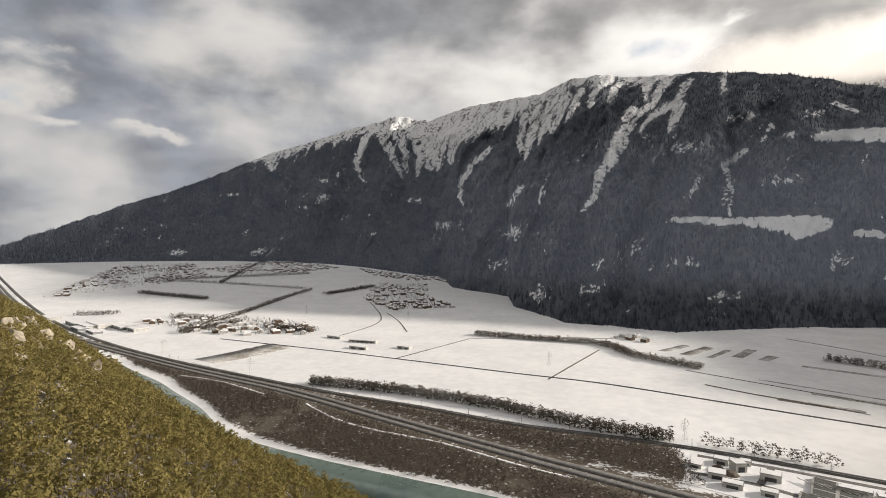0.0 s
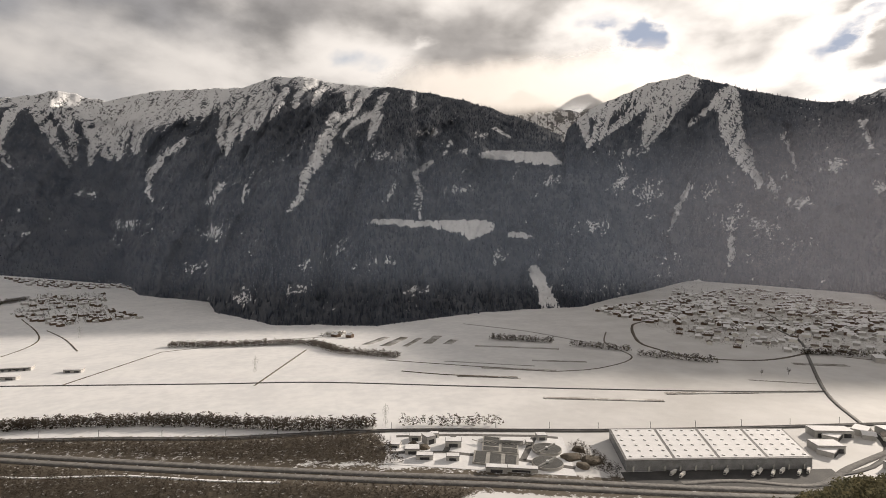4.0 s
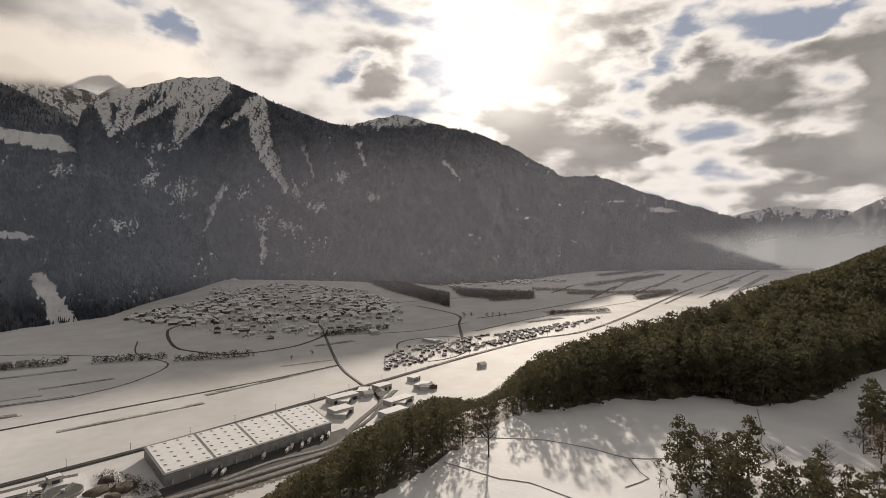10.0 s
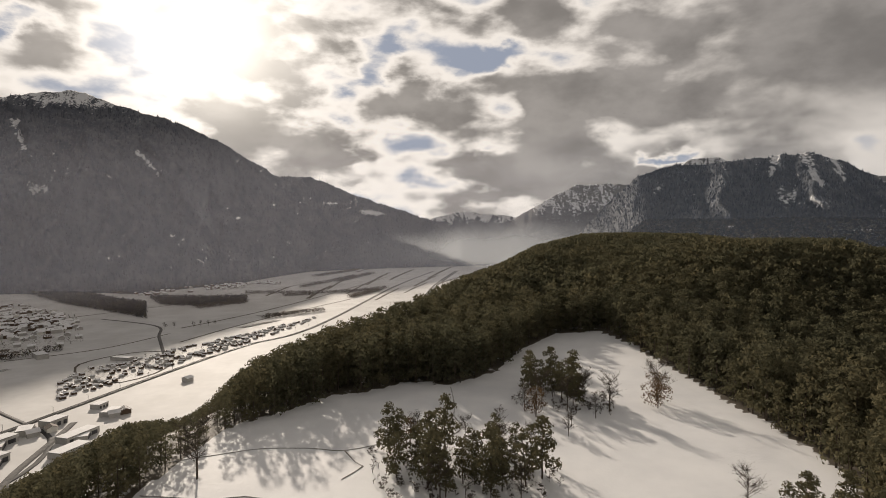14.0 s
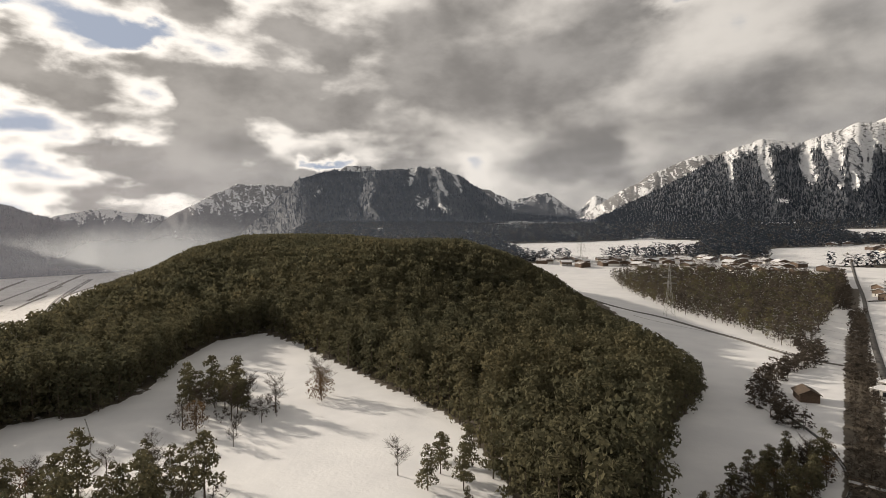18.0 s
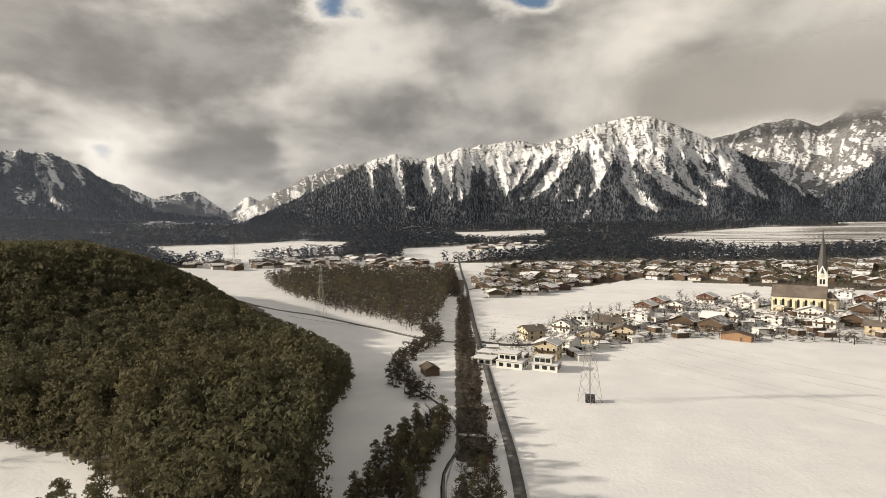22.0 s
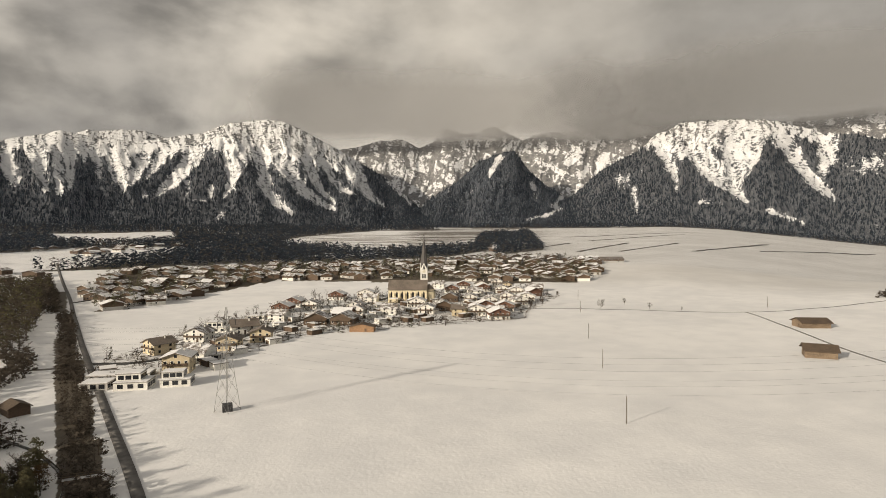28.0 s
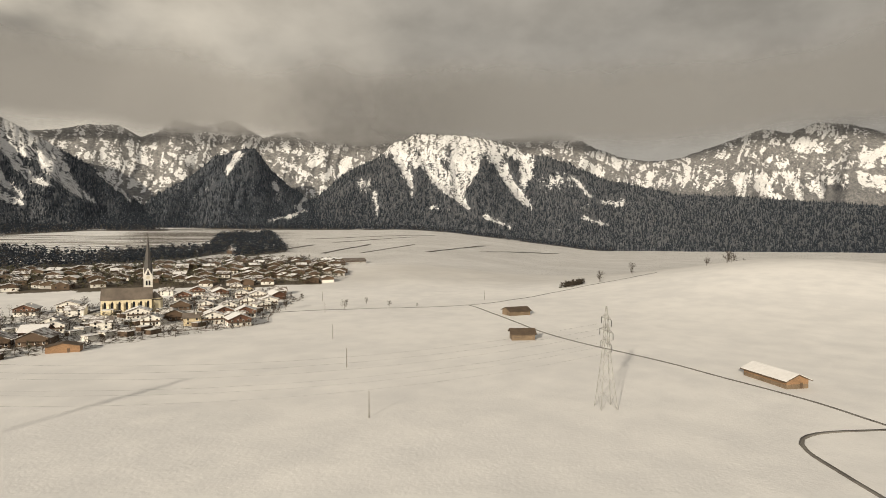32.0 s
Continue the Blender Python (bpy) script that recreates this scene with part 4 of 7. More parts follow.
veil("haze_sheet", "added thin blue haze sheet around plateau and valley", -72, 300, -9.0, 17.0, 820, (0.58, 0.70, 0.92), -2.0, 2.0, 0.00002, 0.055, 0.8)

# ---- vegetation ----
def pine_shape(rng, clumps, leaves, tall=1.0, wide=0.24, low=0.30, size=0.085, pointed=0.5):
    """Unit-high conifer crown of many small leaf faces in clumps: triangles (n, 3, 3)."""
    tris = []
    for c in range(clumps):
        h = low + (1 - low) * (c + rng.rand()) / clumps
        f = (h - low) / (1 - low)
        reach = wide * ((1 - f) ** (0.35 + pointed * 0.6) * (0.35 + 0.65 * min(1.0, f * 4 + 0.35))) * (0.55 + 0.6 * rng.rand())
        a = rng.rand() * 6.283
        centre = np.array([math.cos(a) * reach, math.sin(a) * reach, h])
        for k in range(leaves):
            p = centre + rng.randn(3) * np.array([0.7, 0.7, 0.45]) * size
            q = rng.randn(3, 3) * np.array([1, 1, 0.55]) * size * 0.95
            tris.append(p + q)
    return np.array(tris) * np.array([1, 1, tall])


def crown_shape(rng, lobes, shards, wide, low, r, size, pointed=0.4):
    """Unit-high crown of rounded lobes, each skinned with small overlapping sprays that lie along it."""
    centres, radii = [], []
    for c in range(lobes):
        f = (c + 0.6 * rng.rand()) / lobes
        reach = wide * (1 - f) ** pointed * (0.45 + 0.6 * rng.rand()) * (0.0 if c == lobes - 1 else 1.0)
        a = c * 2.4 + 1.2 * rng.rand()
        q = r * (0.85 + 0.4 * rng.rand()) * (1.1 - 0.6 * f * pointed)
        centres.append((math.cos(a) * reach, math.sin(a) * reach, low + (1 - low) * f * 0.96 + 0.02 - 0.3 * q))
        radii.append(q)
    pick = rng.choice(lobes, shards, p=np.array(radii) ** 2 / np.sum(np.array(radii) ** 2))
    n = rng.randn(shards, 3)
    n[:, 2] = np.abs(n[:, 2]) * 0.9 - 0.25
    n /= np.linalg.norm(n, axis=1)[:, None]
    p = np.array(centres)[pick] + n * np.array(radii)[pick][:, None] * (0.75 + 0.4 * rng.rand(shards, 1)) * np.array([1, 1, 0.85])
    u = np.cross(n, rng.randn(shards, 3))
    u /= np.linalg.norm(u, axis=1)[:, None]
    v = np.cross(n, u)
    turn = rng.rand(shards, 1) * 2 + np.arange(3)[None] * 2.094
    long = size * (0.6 + 0.8 * rng.rand(shards, 3))
    return p[:, None] + u[:, None] * (np.cos(turn) * long)[..., None] + v[:, None] * (np.sin(turn) * long)[..., None] + n[:, None] * (rng.randn(shards, 3) * 0.55 * size)[..., None]


def stem_shape(rng, top=0.8, r=0.014, lean=0.02, sides=4):
    a = np.arange(sides) * 2 * math.pi / sides
    base = np.stack([np.cos(a) * r, np.sin(a) * r, a * 0 - 0.02], -1)
    tip = np.array([rng.randn() * lean, rng.randn() * lean, top])
    return np.array([[base[k], base[(k + 1) % sides], tip] for k in range(sides)])


def bare_shape(rng, limbs=9, twigs=7, wide=0.3, thick=0.012):
    """Unit-high leafless tree: trunk, limbs and twigs as slender faces. Returns wood, twigs."""
    wood, fine = [], []

    def stick(p, q, r, out):
        side = np.cross(q - p, rng.randn(3))
        side = side / (np.linalg.norm(side) + 1e-9) * r
        other = np.cross(q - p, side)
        other = other / (np.linalg.norm(other) + 1e-9) * r
        out.append([p - side, p + side, q])
        out.append([p - other, p + other, q])
    stick(np.array([0, 0, -0.02]), np.array([rng.randn() * 0.02, rng.randn() * 0.02, 0.85]), thick * 1.5, wood)
    for k in range(limbs):
        h = 0.2 + 0.6 * (k + rng.rand()) / limbs
        a = rng.rand() * 6.283
        p = np.array([0, 0, h])
        q = p + np.array([math.cos(a) * wide, math.sin(a) * wide, 0.22 + 0.15 * rng.rand()]) * (0.55 + 0.5 * rng.rand()) * (1.15 - 0.5 * h)
        stick(p, q, thick * 0.7, wood)
        for j in range(twigs):
            f = 0.35 + 0.65 * rng.rand()
            b = p + (q - p) * f
            e = b + rng.randn(3) * np.array([0.09, 0.09, 0.06]) + np.array([0, 0, 0.07])
            stick(b, e, thick * 0.42, fine)
    return np.array(wood), np.array(fine)


def soup(name, groups, tints=None):
    """One mesh from triangle groups [(triangles (n, 3, 3), material)], with a tint a vertex."""
    tris = np.concatenate([g for g, m in groups])
    me = mesh_from(name, tris.reshape(-1, 3), np.arange(len(tris) * 3).reshape(-1, 3), [m for g, m in groups], smooth=False)
    me.polygons.foreach_set("material_index", np.concatenate([np.full(len(g), i, np.int32) for i, (g, m) in enumerate(groups)]))
    point_value(me, "tint", np.full(len(tris) * 3, 0.5) if tints is None else tints)
    return me


def scatter(poly, spacing, seed, keep=None):
    """Jittered places inside a plan outline."""
    rng = np.random.RandomState(seed)
    p = np.array(poly)
    lo, hi = p.min(0), p.max(0)
    x, y = np.meshgrid(np.arange(lo[0], hi[0], spacing), np.arange(lo[1], hi[1], spacing))
    x, y = x.ravel() + rng.rand(x.size) * spacing, y.ravel() + rng.rand(x.size) * spacing
    ok = inside(x, y, list(poly))
    if keep is not None:
        ok &= keep(x, y, rng)
    return np.stack([x[ok], y[ok]], -1)


def wood_of(name, label, places, shapes, tall, seed, group_tint=(0.0, 1.0), category="forest", cap=None):
    """A wood joined into one object: shapes is a list of [(unit triangles, material)]."""
    rng = np.random.RandomState(seed)
    mats, parts, tints = {}, [], []
    z = ground_height(places[:, 0], places[:, 1])
    kind = rng.randint(0, len(shapes), len(places))
    turn, size = rng.rand(len(places)) * 6.283, tall[0] + (tall[1] - tall[0]) * rng.rand(len(places)) ** 1.3
    if cap is not None:
        size = np.minimum(size, cap(places[:, 0], places[:, 1]) * (0.92 + 0.12 * rng.rand(len(places))))
    tint = group_tint[0] + (group_tint[1] - group_tint[0]) * np.clip(0.6 * rng.rand(len(places)) + 0.8 * fbm(places[:, 0] / 45, places[:, 1] / 45, 3) - 0.2, 0, 1)
    for s, shape in enumerate(shapes):
        pick = np.where(kind == s)[0]
        if not len(pick):
            continue
        c, n = np.cos(turn[pick])[:, None, None], np.sin(turn[pick])[:, None, None]
        for tris, mat in shape:
            t = tris[None]
            x, y = t[..., 0], t[..., 1]
            spread = size[pick][:, None, None]
            out = np.stack([(x * c - y * n) * spread + places[pick, 0][:, None, None], (x * n + y * c) * spread + places[pick, 1][:, None, None],
                            t[..., 2] * spread + z[pick][:, None, None]], -1).reshape(-1, 3, 3)
            mats.setdefault(mat.name, [mat, []])[1].append(out)
            mats[mat.name].append(np.repeat(tint[pick], len(tris) * 3))
    groups = [(np.concatenate(v[1]), v[0]) for v in mats.values()]
    tints = np.concatenate([np.concatenate(v[2:]) for v in mats.values()])
    me = soup(name, groups, tints)
    return tagged(new(name, me), label, category, kind="stuff")


_r = np.random.RandomState(11)
PINES = [[(crown_shape(_r, 9, 260, 0.12 + 0.012 * k, 0.10, 0.105, 0.028, 0.3 + 0.1 * k), NEEDLES), (stem_shape(_r), BARK)] for k in range(5)]
SPRUCES = [[(pine_shape(_r, 17, 7, 1.0, 0.20, 0.10, 0.052, 1.0), NEEDLES), (stem_shape(_r), BARK)] for k in range(3)]
FAR_PINES = [[(crown_shape(_r, 5, 54, 0.11 + 0.02 * k, 0.26, 0.13, 0.052, 0.5), NEEDLES)] for k in range(4)]
BARES = []
for _k in range(5):
    _w, _f = bare_shape(_r, 8, 5)
    BARES.append([(_w, BARK), (_f, TWIGS)])
BUSHES = []
for _k in range(4):
    _w, _f = bare_shape(_r, 8, 7, 0.5, 0.026)
    BUSHES.append([(np.concatenate([_w, _f]), TWIGS)])

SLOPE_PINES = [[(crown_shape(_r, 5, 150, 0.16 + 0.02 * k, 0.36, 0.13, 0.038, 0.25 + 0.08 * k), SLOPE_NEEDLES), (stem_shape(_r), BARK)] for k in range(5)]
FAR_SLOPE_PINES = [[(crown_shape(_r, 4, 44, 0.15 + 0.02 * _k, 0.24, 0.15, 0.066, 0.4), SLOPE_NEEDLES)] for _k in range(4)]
FAR_BARES = [[(pine_shape(_r, 7, 5, 1.0, 0.38, 0.12, 0.10, 0.15), TWIGS)] for _k in range(5)]
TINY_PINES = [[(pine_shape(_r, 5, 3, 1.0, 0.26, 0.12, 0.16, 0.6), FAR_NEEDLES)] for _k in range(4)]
MIXED_BARES = [[(pine_shape(_r, 11, 5, 1.0, 0.26, 0.15, 0.055, 0.15), TWIGS), (stem_shape(_r), BARK)] for _k in range(5)]
THICKETS = [[(pine_shape(_r, 9, 9, 1.0, 0.5, 0.05, 0.10, 0.1), TWIGS), (bare_shape(_r, 4, 3, 0.5, 0.02)[0], BARK)] for _k in range(4)]



def far_thin(x, y, rng):
    steep = (EYE_HEIGHT - ground_height(x, y) - 8) / np.hypot(x, y)      # slopes hidden under the brow stay bare
    return (rng.rand(len(x)) < 1.0 - 0.45 * ease(np.hypot(x, y), 350, 900)) & (steep < 0.56)


def near_far(name, label, places, near, far, split, tall, seed, tint, cap=None):
    """A wood in two pieces: finer trees near the brow, plainer ones beyond."""
    d = np.hypot(places[:, 0], places[:, 1])
    wood_of(name, label, places[d < split], near, tall, seed, tint, cap=cap)
    wood_of(name, label, places[d >= split], far, tall, seed + 1, tint, cap=cap)


_p = scatter(WEST_SLOPE, 5.7, 21, far_thin)
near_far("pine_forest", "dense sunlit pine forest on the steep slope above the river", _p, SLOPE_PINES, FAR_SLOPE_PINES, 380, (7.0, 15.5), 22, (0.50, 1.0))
# the wood's upper edge against the valley and the plateau: azimuth, elevation from the summit of the meadow
CANOPY = [(45, -27), (49.1, -25.8), (51.5, -23.8), (56.8, -21.5), (59.2, -19.8), (62.5, -18.5), (67.4, -16.6), (72.4, -16.7), (74.3, -15.9), (77, -13.3), (79.2, -11.8), (81.3, -10.9), (86, -9.1), (92.6, -6.8), (96.4, -5.4), (100, -4.2),
          (104.3, -2.7), (107.8, -0.9), (112.5, 0.3), (117.6, 0.4), (122.6, 0.3), (126.7, -0.2), (134.3, -0.1), (138.8, -1.5), (143.6, -3.8), (148.5, -7.1), (153.5, -9.3), (157.5, -11.5), (159.4, -14), (163, -17)]


def wood_cap(x, y):
    """The height to which trees grow on the hill: lower down the windy brow."""
    return EYE_HEIGHT + np.hypot(x, y) * np.tan(np.radians(interp(CANOPY, np.degrees(np.arctan2(x, y))))) - ground_height(x, y)


_p = scatter(HILL_WOOD, 4.6, 23, lambda x, y, rng: far_thin(x, y, rng) & (wood_cap(x, y) > 6))
near_far("pine_forest", "dense dark pine and spruce forest over a hill", _p, PINES, FAR_PINES, 330, (14, 24), 24, (0.0, 0.8), wood_cap)


def mountain_wood():
    """Small conifers over the wooded mountain sides, as one sheet of trees."""
    rng = np.random.RandomState(31)
    kinds = {0: [], 1: []}
    for x, y, z, snow, rock, frost in ALPS[:2] + ALPS[5:6] + ALPS[9:10] + ALPS[11:13]:
        d = np.hypot(x, y)
        rows, cols = x.shape
        n = int(0.36 * rows * cols)
        i, j = rng.rand(n) * (rows - 1.01), rng.rand(n) * (cols - 1.01)
        a, b = i.astype(int), j.astype(int)
        fi, fj = i - a, j - b

        def at(g):
            return (g[a, b] * (1 - fi) + g[a + 1, b] * fi) * (1 - fj) + (g[a, b + 1] * (1 - fi) + g[a + 1, b + 1] * fi) * fj
        keep = (at(snow) < 0.22 + 0.28 * rng.rand(n)) & (rng.rand(n) < 0.7)
        px, py, pz = at(x)[keep], at(y)[keep], at(z)[keep]
        h, r = 11 + 10 * rng.rand(len(px)), 3.2 + 2.0 * rng.rand(len(px))
        t0 = rng.rand(len(px)) * 6.283
        ring = [np.stack([px + r * np.cos(t0 + k * 2.094), py + r * np.sin(t0 + k * 2.094), pz - 3], -1) for k in range(3)]
        tip = np.stack([px, py, pz + h], -1)
        for k in range(3):
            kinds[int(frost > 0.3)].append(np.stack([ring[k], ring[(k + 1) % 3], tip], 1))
    groups = [(np.concatenate(kinds[0]), FAR_NEEDLES), (np.concatenate(kinds[1]), HAZED_NEEDLES)]
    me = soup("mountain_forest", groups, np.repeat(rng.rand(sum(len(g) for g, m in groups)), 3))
    tagged(new("mountain_forest", me), "dark conifer forest covering the mountain sides", "forest", kind="stuff")


mountain_wood()

# ---- shared builders ----
def part(name, bm, mat, parent, label=""):
    """Links a bmesh as one mesh object under a thing or a part."""
    me = bpy.data.meshes.new(name)
    bm.to_mesh(me)
    bm.free()
    me.materials.append(mat)
    ob = new(name, me)
    ob.parent = parent
    return tagged(ob, label)


def same_part(name, me, parent, m, label=""):
    """A further object on a shared mesh."""
    ob = new(name, me)
    ob.parent = parent
    ob.matrix_basis = m
    return tagged(ob, label)


def box(sx, sy, sz, x=0.0, y=0.0, z=0.0, bm=None, turn=0.0, bevel=0.0):
    """A box standing on z, centred on x, y."""
    bm = bm or bmesh.new()
    m = Matrix.Translation((x, y, z + sz / 2)) @ Matrix.Rotation(radians(turn), 4, "Z") @ Matrix.Diagonal((sx, sy, sz, 1))
    made = bmesh.ops.create_cube(bm, size=1.0, matrix=m)
    if bevel:
        edges = list({e for v in made["verts"] for e in v.link_edges})
        bmesh.ops.bevel(bm, geom=edges, offset=bevel, segments=1, affect="EDGES")
    return bm


def bar(p, q, r, bm=None, sides=4, r2=None):
    """A round or square bar from p to q."""
    bm = bm or bmesh.new()
    p, q = Vector(p), Vector(q)
    turn = (q - p).to_track_quat("Z", "Y").to_matrix().to_4x4()
    m = Matrix.Translation((p + q) / 2) @ turn
    bmesh.ops.create_cone(bm, cap_ends=True, segments=sides, radius1=r, radius2=r if r2 is None else r2, depth=(q - p).length, matrix=m)
    return bm


def solid(verts, faces, bm=None):
    bm = bm or bmesh.new()
    vs = [bm.verts.new(v) for v in verts]
    for f in faces:
        bm.faces.new([vs[i] for i in f])
    return bm


def thing(name, label, category, m, group="", kind=""):
    ob = new(name)
    ob.empty_display_size = 0.5
    ob.matrix_basis = m
    return tagged(ob, label, category, group, kind)


def stand(x, y, turn=0.0, lift=0.0):
    return pose(x, y, float(ground_height(x, y)) + lift, 0, 0, turn)


def along(pts, step):
    """Points every step metres on a polyline rounded at its corners."""
    p = [Vector(q) for q in pts]
    fine = []
    for k in range(len(p) - 1):
        a, b, c, d = p[max(k - 1, 0)], p[k], p[k + 1], p[min(k + 2, len(p) - 1)]
        n = max(1, int((c - b).length / step))
        for j in range(n):
            t = j / n
            fine.append(0.5 * (2 * b + (c - a) * t + (2 * a - 5 * b + 4 * c - d) * t * t + (3 * b - a - 3 * c + d) * t ** 3))
    return fine + [p[-1]]


def ribbon(name, pts, width, mat, label, category="road", lift=0.3, step=12.0, kind="structure", offset=0.0, ragged=0.0, thick=0.35):
    """A strip of ground surface with a little thickness."""
    line = along(pts, step)
    rng = random.Random(len(line))
    left, right = [], []
    for k, p in enumerate(line):
        d = (line[min(k + 1, len(line) - 1)] - line[max(k - 1, 0)]).normalized()
        n = Vector((-d.y, d.x))
        w1, w2 = width / 2 * (1 + ragged * rng.uniform(-1, 1)), width / 2 * (1 + ragged * rng.uniform(-1, 1))
        left.append(p + n * (offset + w1))
        right.append(p + n * (offset - w2))
    xy = np.array([[v.x, v.y] for v in left + right])
    z = ground_height(xy[:, 0], xy[:, 1])
    n = len(line)
    top = np.maximum(z[:n], z[n:]) + lift if width < 14 else None
    zz = np.concatenate([top, top]) if top is not None else z + lift
    verts = np.concatenate([np.column_stack([xy, zz]), np.column_stack([xy, zz - thick - 0.3])])
    faces = []
    for k in range(n - 1):
        faces += [(k, n + k, n + k + 1, k + 1), (2 * n + k, k, k + 1, 2 * n + k + 1), (n + k, 3 * n + k, 3 * n + k + 1, n + k + 1)]
    me = mesh_from(name, verts, np.array(faces)[:, ::1], [mat])
    return tagged(new(name, me), label, category, kind=kind)


def paint(name, rgb, rough=0.75, metal=0.0, spread=0.25, fine=2.0):
    lo = tuple(c * (1 - spread) for c in rgb)
    hi = tuple(min(0.92, c * (1 + spread)) for c in rgb)
    return material(name, two_tone(lo, hi, fine, 0.15, 0.2, 0.01), rough, metal)


ROOF_SNOW = paint("roof_snow", (0.78, 0.78, 0.79), 0.75, 0, 0.06, 0.7)
def patchy_build(k, place):
    n = k.math("ADD", k.math("MULTIPLY", k.noise(place, 0.35, 5.0), 0.7), k.math("MULTIPLY", k.noise(place, 3.0, 3.0), 0.3))
    tile = k.mix(k.noise(place, 4.0, 2.0), (0.10, 0.085, 0.075), (0.20, 0.17, 0.15))
    return k.mix(k.span(n, 0.45, 0.57), tile, (0.76, 0.76, 0.77)), (n, 0.3, 0.05)


ROOF_PATCHY = material("roof_tiles_with_melting_snow", patchy_build, 0.8)
ROOF_WOOD = paint("roof_boards", (0.085, 0.06, 0.042), 0.85)
ROOF_TILE = paint("roof_tiles", (0.15, 0.125, 0.105), 0.85, 0, 0.3, 3.0)
ROOF_METAL = paint("roof_sheet", (0.20, 0.20, 0.20), 0.55, 0.2)
PLASTER = paint("white_plaster", (0.73, 0.715, 0.67), 0.85, 0, 0.1)
CREAM = paint("cream_plaster", (0.58, 0.49, 0.34), 0.85, 0, 0.12)
GREY_WALL = paint("grey_plaster", (0.42, 0.41, 0.39), 0.85, 0, 0.12)
CLADDING = paint("dark_wood_cladding", (0.10, 0.066, 0.043), 0.8)
RED_WOOD = paint("red_brown_boards", (0.14, 0.068, 0.044), 0.85, 0, 0.3)
BARN_WOOD = paint("weathered_barn_wood", (0.17, 0.125, 0.085), 0.9, 0, 0.35)
NEW_WOOD = paint("fresh_larch_boards", (0.26, 0.155, 0.085), 0.8, 0, 0.25)
CONCRETE = paint("concrete", (0.33, 0.32, 0.30), 0.85)
STEEL = paint("galvanised_steel", (0.36, 0.36, 0.35), 0.5, 0.6)
DARK_METAL = paint("dark_metal", (0.06, 0.06, 0.065), 0.5, 0.5)
GLASS = material("window_glass", lambda k, p: ((0.02, 0.022, 0.026), None), 0.08)
DARK_WATER = material("basin_water", two_tone((0.02, 0.022, 0.02), (0.045, 0.045, 0.04), 0.4, 0.05, 0.1, 0.02), 0.2)
ROCK = paint("limestone", (0.27, 0.235, 0.18), 0.95, 0, 0.35, 0.6)

WORN_ASPHALT = paint("salted_asphalt", (0.13, 0.125, 0.12), 0.9, 0, 0.3, 0.4)
# ---- roads, railway and river in the valley ----
RAIL = [(-2600, 2390), (-1700, 1690), (-1250, 1335), (-1000, 1160), (-700, 985), (-321, 812), (-135, 745), (5, 690), (196, 639), (434, 541), (608, 480), (801, 417), (1035, 341), (1247, 258), (1505, 126), (2612, -140), (3700, -460)]
ribbon("river", [(-1300, 1270), (-1050, 1095), (-905, 985), (-790, 925), (-690, 855), (-600, 795), (-530, 738), (-455, 678), (-385, 608), (-320, 567), (-228, 530), (-125, 497), (-20, 464), (60, 432), (170, 390), (300, 322)], 60, WATER, "turquoise river with snowy banks", "river", 0.35, 20)
for _o in (-7.0, 7.0):
    ribbon("motorway", MOTORWAY, 11, WORN_ASPHALT, "grey asphalt motorway carriageway cleared of snow", "road", 0.5, 25, offset=_o)
ribbon("railway_bed", RAIL, 11, GRAVEL, "gravel railway bed with two tracks", "railway", 0.7, 25)
for _o in (-3.0, -1.5, 1.5, 3.0):
    ribbon("rail", RAIL, 0.35, DARK_METAL, "steel rail on the railway bed", "rail", 0.95, 40, offset=_o, thick=0.1)
LANES = [([(-682, 1181), (-420, 1100), (-233, 1034), (0, 950), (155, 896), (408, 763), (704, 615), (867, 546)], 5.5, ASPHALT),
         ([(-233, 1034), (-108, 1255)], 3, EARTH), ([(53, 916), (172, 1166)], 3, EARTH), ([(-805, 1239), (-874, 1514), (-861, 1782), (-910, 2262)], 6, EARTH),
         ([(770, 445), (867, 546), (1105, 733), (1231, 834), (1330, 960)], 6, WORN_ASPHALT), ([(770, 445), (700, 372), (600, 345), (470, 375)], 6, ASPHALT),
         ([(300, 1010), (430, 905), (548, 812)], 3, EARTH), ([(301, 917), (359, 868), (440, 815)], 5, EARTH), 
         ([(548, 812), (640, 800), (760, 850), (800, 980), (900, 1100)], 3, EARTH), ([(-400, 1650), (-330, 1500), (-270, 1330)], 3, EARTH), ([(-108, 1255), (60, 1290), (250, 1300)], 3, EARTH),
         ([(1334, 1251), (1096, 1190), (1008, 1129), (885, 971), (863, 890), (869, 799), (981, 730), (1141, 745)], 7, EARTH), ([(977, 473), (1102, 534), (1198, 475), (1186, 399), (1048, 362), (956, 399), (977, 473)], 4, EARTH),
         ([(1122, 388), (1374, 489), (1549, 559), (1700, 760)], 7, WORN_ASPHALT), ([(1231, 834), (1420, 1000), (1600, 1200)], 5, WORN_ASPHALT), ([(1086, 999), (1540, 1133)], 4, EARTH), ([(1150, 690), (1250, 560), (1420, 480)], 4, EARTH), ([(620, 1350), (720, 1180), (770, 1000)], 3, EARTH), ([(-520, 1900), (-380, 1500), (-420, 1250)], 3, EARTH),
         ([(1500, 480), (1800, 330), (2300, 150), (3200, -120)], 6, EARTH), ([(1700, 900), (2300, 500), (3000, 260)], 5, EARTH), ([(1300, 420), (1620, 300), (2100, 60)], 5, EARTH)]
for _pts, _w, _m in LANES:
    ribbon("field_road", _pts, _w, _m, "narrow road crossing the snowy valley fields", "road", 0.4, 25, ragged=0.15 if _m is EARTH else 0)
